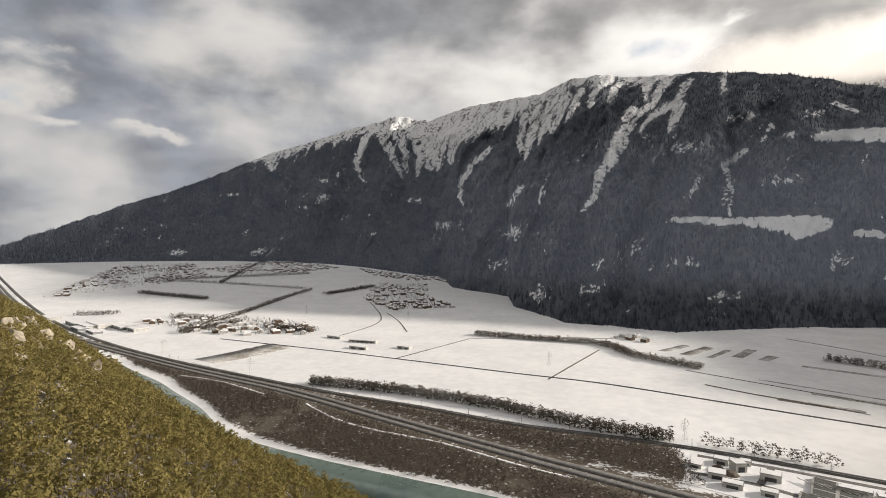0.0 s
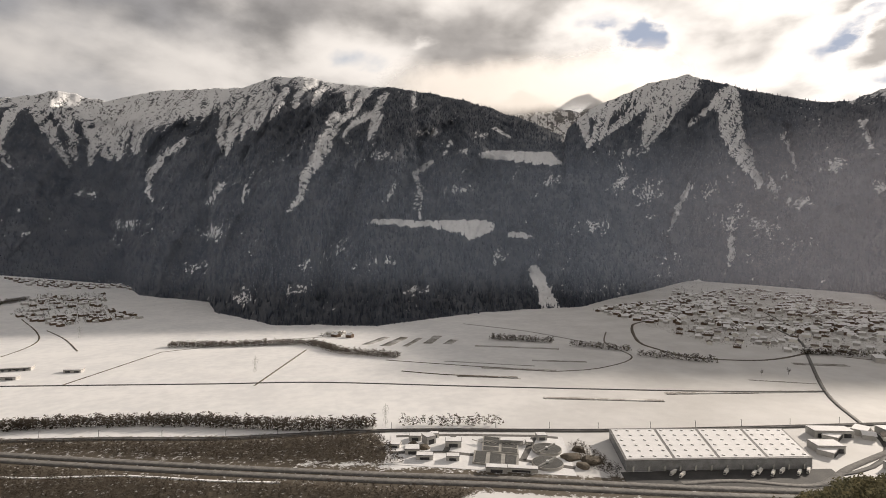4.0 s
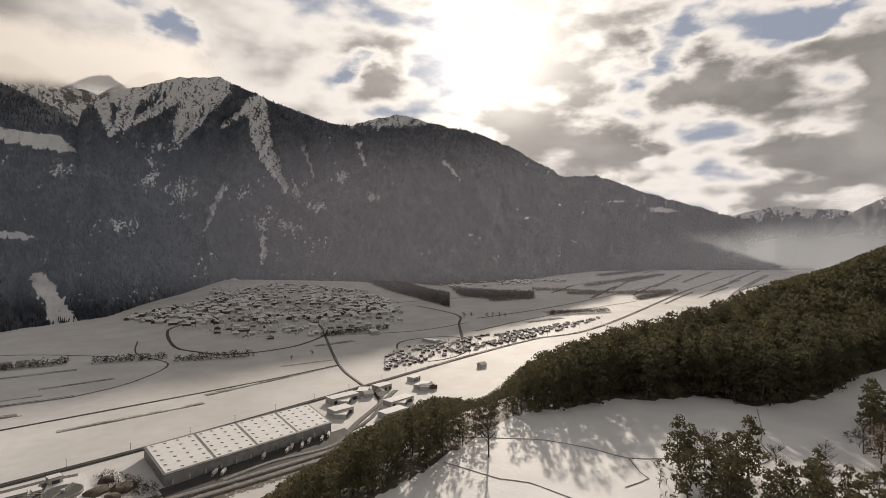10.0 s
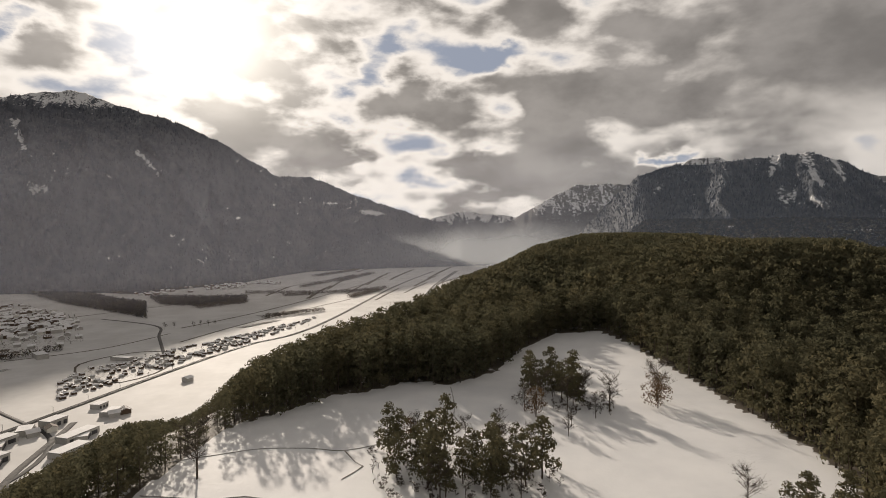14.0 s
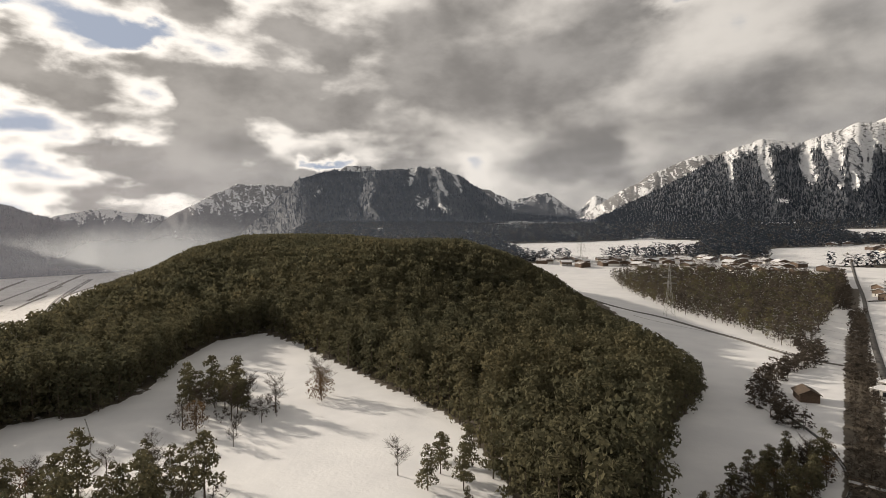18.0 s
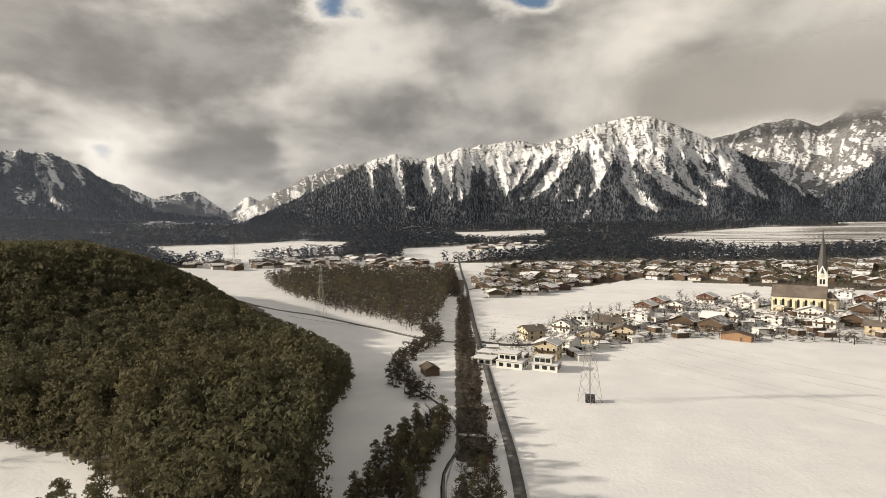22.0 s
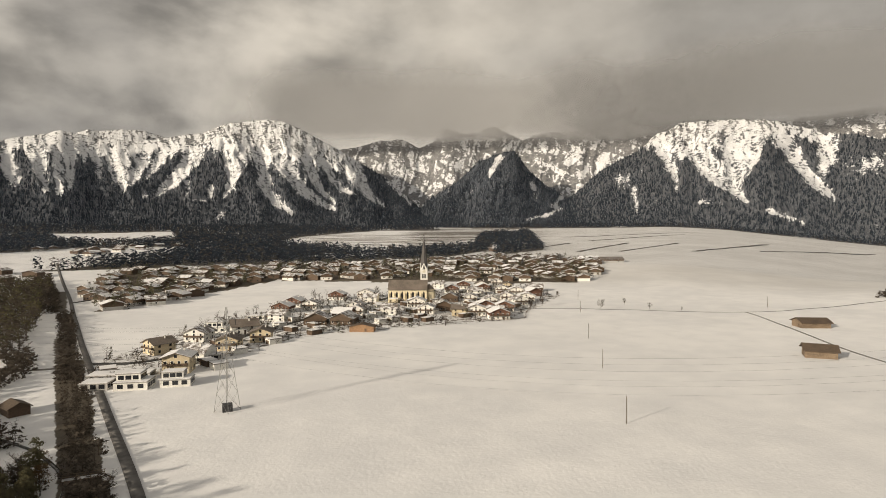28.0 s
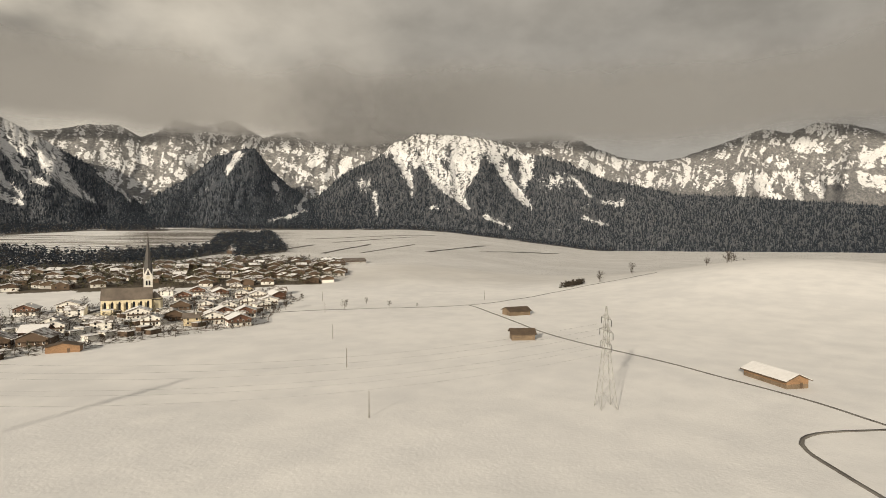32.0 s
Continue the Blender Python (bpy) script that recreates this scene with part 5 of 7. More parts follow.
for _i, (_az, _d0, _d1, _w) in enumerate(((84, 2150, 2700, 14), (86, 2500, 3300, 12), (88, 2300, 2900, 10), (90, 2700, 3600, 16), (91, 2050, 2500, 10), (92.5, 3000, 3900, 16), (94, 2300, 2800, 9), (95, 2600, 3300, 14), (80, 2300, 2700, 10), (96.5, 3100, 4200, 18), (97.5, 2700, 3200, 12), (89, 3700, 4300, 22))):
    _a, _b = compass(_az, _d0), compass(_az + 2.4, _d1)
    ribbon("field_edge", [(_a.x, _a.y), ((_a.x + _b.x) / 2 + 20, (_a.y + _b.y) / 2), (_b.x, _b.y)], _w, EARTH, "brown field edge far down the snowy valley", "field", 0.8, 40, ragged=0.4)
STUBBLE = material("frosted_stubble", two_tone((0.16, 0.145, 0.12), (0.55, 0.545, 0.54), 0.35, 0.03), 0.95)
# ploughed and mown strips showing through the snow
for _i, (_pts, _w) in enumerate([([(-587, 962), (-504, 1128)], 74), ([(300, 1170), (370, 1240)], 18), ([(335, 1140), (410, 1225)], 22), ([(375, 1120), (440, 1200)], 12), ([(430, 1130), (490, 1210)], 20),
                                 ([(470, 1110), (505, 1150)], 20), ([(1690, 320), (1780, 220)], 45), ([(1000, 690), (1080, 640)], 18), ([(1480, 330), (1600, 250)], 25), ([(400, 960), (540, 860)], 5),
                                 ([(360, 870), (470, 790)], 4), ([(820, 640), (900, 580)], 6), ([(519, 1069), (670, 971)], 14), ([(445, 888), (556, 813)], 15), ([(445, 684), (600, 604)], 11), ([(630, 632), (868, 548)], 13), ([(560, 900), (650, 850)], 10), ([(380, 850), (470, 800)], 14)]):
    ribbon("field_strip", _pts, _w, STUBBLE, "bare grey field strip between snowy fields", "field", 0.25, 10, ragged=0.12)


# ---- valley vegetation ----
def band(pts, width):
    line = along(pts, 40)
    l, r = [], []
    for k, p in enumerate(line):
        d = (line[min(k + 1, len(line) - 1)] - line[max(k - 1, 0)]).normalized()
        n = Vector((-d.y, d.x)) * width / 2
        l.append(tuple(p + n))
        r.append(tuple(p - n))
    return l + r[::-1]


SCRUB_TRACKS = [[(-297, 738), (-236, 683), (-177, 650), (-90, 620), (-8, 574), (55, 544)], [(-573, 862), (-480, 832), (-377, 775)]]
for _pts in SCRUB_TRACKS:
    ribbon("snowy_track", _pts, 3.4, SNOW, "narrow snow-covered track through leafless scrub", "track", 0.55, 15, ragged=0.3)
_p = scatter(SCRUB, 4.3, 41, lambda x, y, rng: (fbm(x / 40, y / 40, 3) > 0.30) & (np.minimum.reduce([seg_distance(x, y, t)[0] for t in SCRUB_TRACKS]) > 4) & (seg_distance(x, y, MOTORWAY)[0] > 22))
wood_of("riverside_scrub", "brown leafless scrub along the river", _p, FAR_BARES, (3.5, 7.5), 42, category="scrub")
_p = scatter(TRACKSIDE, 4.6, 43, lambda x, y, rng: (seg_distance(x, y, MOTORWAY)[0] > 24) & (seg_distance(x, y, RAIL)[0] > 12))
wood_of("trackside_scrub", "brown leafless scrub between motorway and railway", _p, FAR_BARES, (4, 8), 44, category="scrub")
_p = scatter(band([(-330, 840), (-200, 815), (-50, 765), (90, 690), (180, 662)], 18), 3.3, 45)
wood_of("waste_ground_scrub", "leafless scrub on waste ground beside the factory hall", scatter([(352, 455), (372, 520), (388, 516), (380, 440), (366, 425)], 3.6, 261), FAR_BARES + BUSHES[:1], (3, 7), 262, category="scrub")
wood_of("tree_row", "long row of leafless trees beside the railway", _p, FAR_BARES + BARES[:2], (9, 15), 46, category="tree row")
_p = scatter(band([(-100, 1312), (38, 1264), (186, 1223), (235, 1110), (330, 1025)], 26), 4.2, 47)
wood_of("field_copse", "strip of leafless trees between valley fields", _p, FAR_BARES + BUSHES[:1], (7, 13), 48, category="tree row")
for _pts, _w in [([(587, 1123), (696, 1031)], 22), ([(714, 990), (795, 890)], 14), ([(780, 855), (873, 748)], 14), ([(210, 655), (330, 605)], 10), ([(-1640, 2350), (-1080, 2750)], 40), ([(-833, 1250), (-824, 1498), (-876, 1975), (-866, 2233)], 11), ([(-1345, 2327), (-1560, 3200)], 13), ([(-813, 1225), (-756, 1411)], 18), ([(-1320, 1471), (-1210, 1520)], 40), ([(-1700, 2300), (-1350, 2330), (-900, 2250)], 10),
                 ([(-620, 1330), (-500, 1300)], 30), ([(-1000, 1480), (-850, 1440)], 40), ([(1900, 560), (2050, 430)], 45), ([(1100, 740), (1250, 640)], 16),
                 ([(-1500, 2000), (-1150, 1900)], 30), ([(-760, 2100), (-640, 2400)], 30), ([(2350, 1000), (2900, 700)], 70), ([(2600, 300), (3300, 60)], 40), ([(2374, 503), (2348, 114), (2507, -93)], 22), ([(2150, 60), (2420, -60)], 30), ([(2900, 150), (3500, -40)], 45), ([(2250, 330), (2280, 210)], 30), ([(3300, 300), (3900, 60)], 60), ([(1644, 298), (1782, 135)], 24)]:
    _p = scatter(band(_pts, _w), 5.2 if _w < 40 else 7.5, int(_pts[0][0]) % 997)
    wood_of("tree_row", "row of leafless trees between valley fields", _p, FAR_BARES + FAR_PINES[:1], (8, 15), 49, category="tree row")
WOOD_BANDS = [[(2308, 1295), (2311, 1058), (2039, 768), (1681, 632), (1865, 817), (2151, 1122)], [(2266, 839), (2205, 625), (2218, 461), (2050, 430), (1950, 559), (2020, 712)]]
for _poly in WOOD_BANDS:
    wood_of("valley_wood", "dark strip of wood on the valley floor", scatter(_poly, 7.0, 58), TINY_PINES + FAR_PINES[:2], (10, 18), 59, (0.0, 0.2))

# ---- houses ----
def slab_roof(w, l, eave, ridge, over, thick, lift=0.0, shrink=0.0, cut=0.0):
    """Two sloping slabs over a w x l plan, ridge along y."""
    hx, hy = w / 2 + over - shrink, l / 2 + over * 0.8 - shrink
    slope = (ridge - eave) / (w / 2)
    low = ridge - slope * hx
    t = thick
    v = []
    for y in (-hy, hy):
        v += [(-hx, y, low + lift), (-cut, y, ridge - slope * cut + lift), (cut, y, ridge - slope * cut + lift), (hx, y, low + lift),
              (-hx, y, low + lift + t), (0, y, ridge + lift + t), (hx, y, low + lift + t)]
    f = [(0, 1, 2, 3, 6, 5, 4), (7, 11, 12, 13, 10, 9, 8), (4, 5, 12, 11), (5, 6, 13, 12), (0, 4, 11, 7), (3, 10, 13, 6), (0, 7, 8, 1), (1, 8, 9, 2), (2, 9, 10, 3)]
    return solid(v, f)


_win = {}


def window_mesh(w, h):
    if (w, h) not in _win:
        bm = box(w, 0.12, h)
        me = bpy.data.meshes.new("window")
        bm.to_mesh(me)
        bm.free()
        me.materials.append(GLASS)
        _win[(w, h)] = me
    return _win[(w, h)]


def frame_mesh(w, h):
    key = ("f", w, h)
    if key not in _win:
        bm = bmesh.new()
        for dx in (-w / 2, w / 2):
            box(0.14, 0.1, h + 0.28, dx, 0, -0.14, bm)
        for z in (-0.14, h):
            box(w - 0.14, 0.1, 0.14, 0, 0, z, bm)
        me = bpy.data.meshes.new("frame")
        bm.to_mesh(me)
        bm.free()
        me.materials.append(PLASTER)
        _win[key] = me
    return _win[key]


def house(m, w, l, wall_h, pitch, wall, upper, label, roof=ROOF_TILE, snow=0.9, balcony=True, chimney=True, rows=2, cols=3, name="house", group="houses of the village", over=1.2, frames=True):
    """A gabled house, ridge along y, front gable at -y."""
    ob = thing(name, label, "barn" if name == "barn" else "house", m, group)
    ridge = wall_h + pitch * w / 2
    split = wall_h * 0.52
    part("wall", box(w, l, split + 1.5, 0, 0, -1.5), wall, ob)
    top = solid([(-w / 2, -l / 2, split), (w / 2, -l / 2, split), (w / 2, -l / 2, wall_h), (0, -l / 2, ridge - 0.05), (-w / 2, -l / 2, wall_h),
                 (-w / 2, l / 2, split), (w / 2, l / 2, split), (w / 2, l / 2, wall_h), (0, l / 2, ridge - 0.05), (-w / 2, l / 2, wall_h)],
                [(0, 1, 2, 3, 4), (9, 8, 7, 6, 5), (1, 6, 7, 2), (4, 9, 5, 0), (2, 7, 8, 3), (3, 8, 9, 4), (0, 5, 6, 1)])
    part("gable", top, upper, ob)
    part("roof", slab_roof(w, l, wall_h, ridge, over, 0.28), roof, ob)
    if snow:
        part("roof_snow", slab_roof(w, l, wall_h, ridge, over, 0.22, 0.285, 0.25), ROOF_SNOW, ob, "layer of snow on the roof")
    ww, wh = 1.15, 1.35
    for r in range(rows):
        z = 1.0 + r * (wall_h - 0.6) / max(rows, 1)
        for c in range(cols):
            x = (c + 0.5) / cols * w - w / 2
            win = same_part("window", window_mesh(ww, wh), ob, pose(x, -l / 2 - 0.02, z))
            if frames:
                same_part("frame", frame_mesh(ww, wh), win, pose(0, -0.04, 0))
        for c in range(2 if frames else 1):
            y = (c + 0.5) / (2 if frames else 1) * l - l / 2
            for x, t in ((-w / 2 - 0.02, -90), (w / 2 + 0.02, 90)):
                same_part("window", window_mesh(ww, wh), ob, pose(x, y, z, 0, 0, t))
    if rows > 1:
        same_part("window", window_mesh(ww, wh), ob, pose(0, -l / 2 - 0.02, wall_h - 0.1))
    part("door", box(1.2, 0.14, 2.1, w * 0.17, -l / 2 - 0.05, 0.05), CLADDING, ob)
    if balcony:
        b = part("balcony", box(w * 0.92, 1.3, 0.18, 0, -l / 2 - 0.66, split + 0.1), CLADDING, ob)
        rail = box(w * 0.92, 0.08, 0.62, 0, -l / 2 - 1.27, split + 0.45)
        for s in (-1, 1):
            box(0.08, 1.2, 0.62, s * w * 0.455, -l / 2 - 0.64, split + 0.45, rail)
        for k in range(7):
            box(0.1, 0.1, 0.24, (k / 6 - 0.5) * w * 0.9, -l / 2 - 1.27, split + 0.25, rail)
        part("railing", rail, CLADDING, b)
    if chimney:
        c = part("chimney", box(0.7, 0.7, 1.9, w * 0.16, l * 0.18, ridge - pitch * w * 0.16 - 0.4), PLASTER, ob)
        part("chimney_cap", box(0.95, 0.95, 0.14, w * 0.16, l * 0.18, ridge - pitch * w * 0.16 + 1.5), CONCRETE, c)
    return ob


def flat_house(m, w, l, h, wall, label, steps=2, name="house"):
    """A modern flat-roofed house of stepped boxes."""
    ob = thing(name, label, "house", m, "houses of the village")
    for k in range(steps):
        f = 1 - 0.28 * k
        part("wall", box(w * f, l * f, h + (1.2 if k == 0 else 0), -w * 0.12 * k, l * 0.1 * k, h * k - (1.2 if k == 0 else 0)), wall, ob)
        part("roof", box(w * f + 0.5, l * f + 0.5, 0.3, -w * 0.12 * k, l * 0.1 * k, h * (k + 1)), CONCRETE, ob)
        part("roof_snow", box(w * f, l * f, 0.2, -w * 0.12 * k, l * 0.1 * k, h * (k + 1) + 0.31), ROOF_SNOW, ob, "layer of snow on the flat roof")
        for c in range(3):
            x = (c - 1) * w * f * 0.3 - w * 0.12 * k
            same_part("window", window_mesh(2.0, 1.6), ob, pose(x, -l * f / 2 + l * 0.1 * k - 0.03, h * k + 0.8))
            same_part("window", window_mesh(2.0, 1.6), ob, pose(w * f / 2 - w * 0.12 * k + 0.03, (c - 1) * l * f * 0.3 + l * 0.1 * k, h * k + 0.8, 0, 0, 90))
    return ob


GABLE = 152.0     # the way most front gables face: towards the morning sun
H = [
    house(stand(6, -263, GABLE + 14), 11, 10, 7.2, 0.34, CREAM, CREAM, "yellow three-storey house with wooden balconies and snowy roof", rows=2, cols=4),
    house(stand(-169, -420, GABLE), 15, 11, 5.8, 0.36, PLASTER, PLASTER, "white chalet with a wide balcony in front of the church", ROOF_WOOD, rows=2, cols=5),
    house(stand(-182, -396, GABLE + 8), 15, 15, 4.6, 0.44, CLADDING, CLADDING, "large dark brown timber farmhouse with snowy roof", ROOF_PATCHY, snow=0, rows=1, cols=4, chimney=False),
    house(stand(-234, -412, GABLE + 4), 12, 12, 5.2, 0.42, PLASTER, PLASTER, "white plastered house with dark balcony and snow-patched roof", ROOF_PATCHY, snow=0, rows=2, cols=3),
    house(stand(-198, -336, GABLE + 10), 14, 13, 5.2, 0.42, PLASTER, RED_WOOD, "farmhouse with white ground floor and red-brown timber gable", ROOF_WOOD, rows=2, cols=4),
    house(stand(-301, -446, GABLE + 24), 14, 14, 5.0, 0.40, RED_WOOD, RED_WOOD, "red-brown timber barn house at the village edge", ROOF_WOOD, rows=1, cols=3, balcony=False),
    house(stand(-17, -307, GABLE + 10), 11, 11, 5.6, 0.40, CREAM, CREAM, "cream house with wooden balcony and grey roof", ROOF_TILE, snow=0, rows=2, cols=3),
    house(stand(-28, -353, GABLE - 60), 14, 15, 5.2, 0.44, PLASTER, PLASTER, "long white house with a large grey roof", ROOF_TILE, snow=0, rows=2, cols=4, balcony=False),
]
T_YELLOW, T_WHITE, T_FARM, T_STEEP, T_MIXED, T_BARN, T_CREAM, T_LONG = H
# the hamlet by the road
for _t, _x, _y, _a in [(T_CREAM, 16, -312, 120), (T_STEEP, -2, -285, 60), (T_CREAM, -35, -322, 165), (T_STEEP, -3, -338, 150), (T_FARM, -76, -370, 160), (T_FARM, -93, -362, 145), (T_STEEP, -88, -450, 150),
                       (T_STEEP, -55, -396, 60), (T_MIXED, -64, -440, 150), (T_MIXED, -97, -381, 240), (T_STEEP, -113, -402, 150)]:
    copy_thing(_t, stand(_x, _y, _a))
# round the church
for _t, _x, _y, _a in [(T_STEEP, -136, -393, 60), (T_STEEP, -227, -434, 150), (T_WHITE, -192, -360, 158), (T_WHITE, -290, -458, 150), (T_STEEP, -256, -399, 165), (T_STEEP, -243, -540, 60), (T_WHITE, -149, -498, 150),
                       (T_MIXED, -267, -527, 150), (T_MIXED, -275, -499, 160), (T_STEEP, -287, -481, 150), (T_CREAM, -181, -364, 60), (T_MIXED, -213, -383, 160), (T_STEEP, -250, -468, 240), (T_FARM, -212, -446, 150),
                       (T_MIXED, -240, -500, 150), (T_STEEP, -118, -425, 150), (T_MIXED, -122, -500, 150), (T_CREAM, -305, -500, 150), (T_FARM, -322, -472, 60), (T_STEEP, -262, -430, 150), (T_MIXED, -225, -372, 150),
                       (T_STEEP, -163, -385, 150), (T_STEEP, -205, -352, 60), (T_LONG, -285, -520, 150), (T_MIXED, -78, -470, 150), (T_STEEP, -145, -470, 60), (T_STEEP, -310, -530, 150), (T_WHITE, -270, -410, 150)]:
    copy_thing(_t, stand(_x, _y, _a))
flat_house(stand(21, -241, 165), 12, 9, 2.9, PLASTER, "white flat-roofed modern house with large dark windows")
flat_house(stand(6, -239, 168), 11, 8, 2.6, PLASTER, "white terraced house with stepped snowy roofs")
flat_house(stand(34, -246, 165), 10, 8, 2.6, GREY_WALL, "low grey carport with a snowy flat roof", 1)
flat_house(stand(33, -258, 165), 11, 8, 2.8, GREY_WALL, "low flat-roofed house behind a garden wall", 1)
flat_house(stand(20, -256, 165), 9, 7, 2.6, PLASTER, "white low garden house with a snowy flat roof", 1)
flat_house(stand(-8, -283, 165), 8, 6, 2.6, GREY_WALL, "grey garage with a snowy flat roof", 1)
flat_house(stand(-14, -364, 160), 13, 10, 2.9, PLASTER, "white modern house with a flat snowy roof")
flat_house(stand(-41, -409, 160), 13, 10, 2.8, PLASTER, "white flat-roofed house behind the hamlet", 1)
house(stand(-95, -326, 152), 15, 7, 3.2, 0.22, NEW_WOOD, NEW_WOOD, "orange larch field barn with a low roof", ROOF_WOOD, snow=0, balcony=False, chimney=False, rows=0, name="barn", group="field barns", over=0.7)

# the estate behind, between the field and the woods
_rng = random.Random(5)
# Grey walls and darker roofs also carry the estate's cloud shade in their colour
PLAIN = [house(stand(60, -512, 15), 15, 14, 5.0, 0.32, GREY_WALL, CLADDING, "grey estate house with a dark timber gable and snowy roof", ROOF_TILE, snow=0.9, rows=1, cols=2, frames=False, balcony=False),
         house(stand(30, -530, 100), 14, 15, 5.2, 0.34, PLASTER, CLADDING, "white estate house with a brown timber upper floor", ROOF_PATCHY, snow=0, rows=1, cols=2, frames=False, balcony=False),
         house(stand(0, -575, 20), 16, 14, 4.8, 0.30, CLADDING, CLADDING, "dark timber estate house with a snow-dusted roof", ROOF_PATCHY, snow=0, rows=1, cols=2, frames=False, balcony=False, chimney=False)]
_spots = [p for p in scatter(ESTATE, 25, 61) if not (-300 < p[0] < -110 and p[1] > -640)]
for _i, _s in enumerate(_spots):
    copy_thing(PLAIN[(_i * 7) % 3], stand(float(_s[0]), float(_s[1]), _rng.choice((150, 160, 60, 150, 330)) + _rng.uniform(-14, 14)))
for _poly, _seed, _gap in (([(483, -615), (418, -636), (311, -680), (170, -720), (158, -760), (270, -850), (380, -760), (500, -680)], 62, 27), ([(150, -1010), (60, -1150), (-60, -1300), (-10, -1350), (260, -1150)], 63, 42),
                           ([(-700, -1000), (-560, -900), (-500, -860), (-560, -1000), (-690, -1150)], 64, 40)):
    for _i, _s in enumerate(scatter(_poly, _gap, _seed)):
        copy_thing(PLAIN[_i % 3], stand(float(_s[0]), float(_s[1]), _rng.uniform(0, 360)))


# ---- church ----
def church():
    ob = thing("church", "cream village church with a dark roof and tall pointed spire", "church", stand(-176, -458, 155))
    # nave along x, choir at +x, tower beyond it
    L, Wd, hw, hr = 34.0, 14.0, 11.5, 19.0
    part("nave", box(L, Wd, hw + 1.5, 0, 0, -1.5), CREAM_CHURCH, ob)
    part("gable", solid([(-L / 2, -Wd / 2, hw), (-L / 2, Wd / 2, hw), (-L / 2, 0, hr), (L / 2, -Wd / 2, hw), (L / 2, Wd / 2, hw), (L / 2, 0, hr)],
                        [(0, 2, 1), (3, 4, 5), (0, 3, 5, 2), (1, 2, 5, 4), (0, 1, 4, 3)]), CREAM_CHURCH, ob)
    roof = slab_roof(Wd, L, hw, hr, 0.7, 0.4)
    bmesh.ops.rotate(roof, verts=roof.verts, cent=(0, 0, 0), matrix=Matrix.Rotation(radians(90), 3, "Z"))
    part("roof", roof, ROOF_TILE, ob, "dark grey tiled nave roof")
    part("choir", bmesh_prism(8, 5.6, hw - 0.5, L / 2 + 2, 0, -1.5), CREAM_CHURCH, ob)
    part("choir_roof", bar((L / 2 + 2, 0, hw - 2.0), (L / 2 + 2, 0, hr - 3), 6.3, None, 8, 0.2), ROOF_TILE, ob)
    for s in (-1, 1):
        for k in range(7):
            x = -L / 2 + 2.6 + k * 4.8
            w = part("window", box(1.5, 0.3, 5.2, x, s * Wd / 2, 3.2), GLASS, ob, "tall pointed church window")
            part("window_head", solid([(x - 0.75, s * (Wd / 2 - 0.14), 8.4), (x + 0.75, s * (Wd / 2 - 0.14), 8.4), (x, s * (Wd / 2 - 0.14), 9.6), (x - 0.75, s * (Wd / 2 + 0.15), 8.4), (x + 0.75, s * (Wd / 2 + 0.15), 8.4), (x, s * (Wd / 2 + 0.15), 9.6)],
                                      [(0, 1, 2), (5, 4, 3), (0, 3, 4, 1), (1, 4, 5, 2), (2, 5, 3, 0)]), GLASS, w)
        for k in range(8):
            x = -L / 2 + 0.3 + k * 4.77
            part("buttress", box(0.8, 1.3, 9.3, x, s * (Wd / 2 + 0.65), -1.0), CREAM_CHURCH, ob)
    tx, ty = L / 2 - 3.0, Wd / 2 + 3.2
    part("tower", box(6.4, 6.4, 29.5, tx, ty, -1.5), PLASTER, ob, "white square bell tower")
    for a in range(4):
        m = pose(tx, ty, 0, 0, 0, 90 * a)
        g = solid([(-3.3, -3.35, 28), (3.3, -3.35, 28), (0, -3.35, 34.5), (-3.3, 0, 28), (3.3, 0, 28), (0, 0, 34.5)], [(0, 1, 2), (5, 4, 3), (1, 4, 5, 2), (2, 5, 3, 0), (0, 3, 4, 1)])
        g.transform(m)
        part("tower_gable", g, PLASTER, ob)
        o = box(1.3, 0.2, 3.6, -1.0, -3.22, 20.5)
        box(1.3, 0.2, 3.6, 1.0, -3.22, 20.5, o)
        o.transform(m)
        part("belfry_opening", o, GLASS, ob)
        c = bar((0, -3.2, 26.6), (0, -3.45, 26.6), 1.35, None, 20)
        c.transform(m)
        part("clock_face", c, PLASTER_PALE, ob)
    part("spire", bar((tx, ty, 28.5), (tx, ty, 60), 3.9, None, 8, 0.12), ROOF_SPIRE, ob, "slender dark pointed spire")
    part("finial", bar((tx, ty, 59.8), (tx, ty, 62.4), 0.14, None, 6), DARK_METAL, ob)
    part("sacristy", box(7, 6, 5.5, -L / 2 + 5, -Wd / 2 - 3.4, -1.5), CREAM_CHURCH, ob)
    part("sacristy_roof", box(7.6, 6.4, 0.4, -L / 2 + 5, -Wd / 2 - 3.6, 4.0), ROOF_SNOW, ob)
    return ob


def bmesh_prism(n, r, h, x, y, z):
    bm = bmesh.new()
    bmesh.ops.create_cone(bm, cap_ends=True, segments=n, radius1=r, radius2=r, depth=h + 1.5, matrix=Matrix.Translation((x, y, z + (h + 1.5) / 2)))
    return bm


CREAM_CHURCH = paint("ochre_church_plaster", (0.70, 0.62, 0.45), 0.85, 0, 0.08)
PLASTER_PALE = paint("clock_plaster", (0.6, 0.56, 0.45), 0.7, 0, 0.1)
ROOF_SPIRE = paint("spire_slate", (0.075, 0.07, 0.068), 0.7)
church()

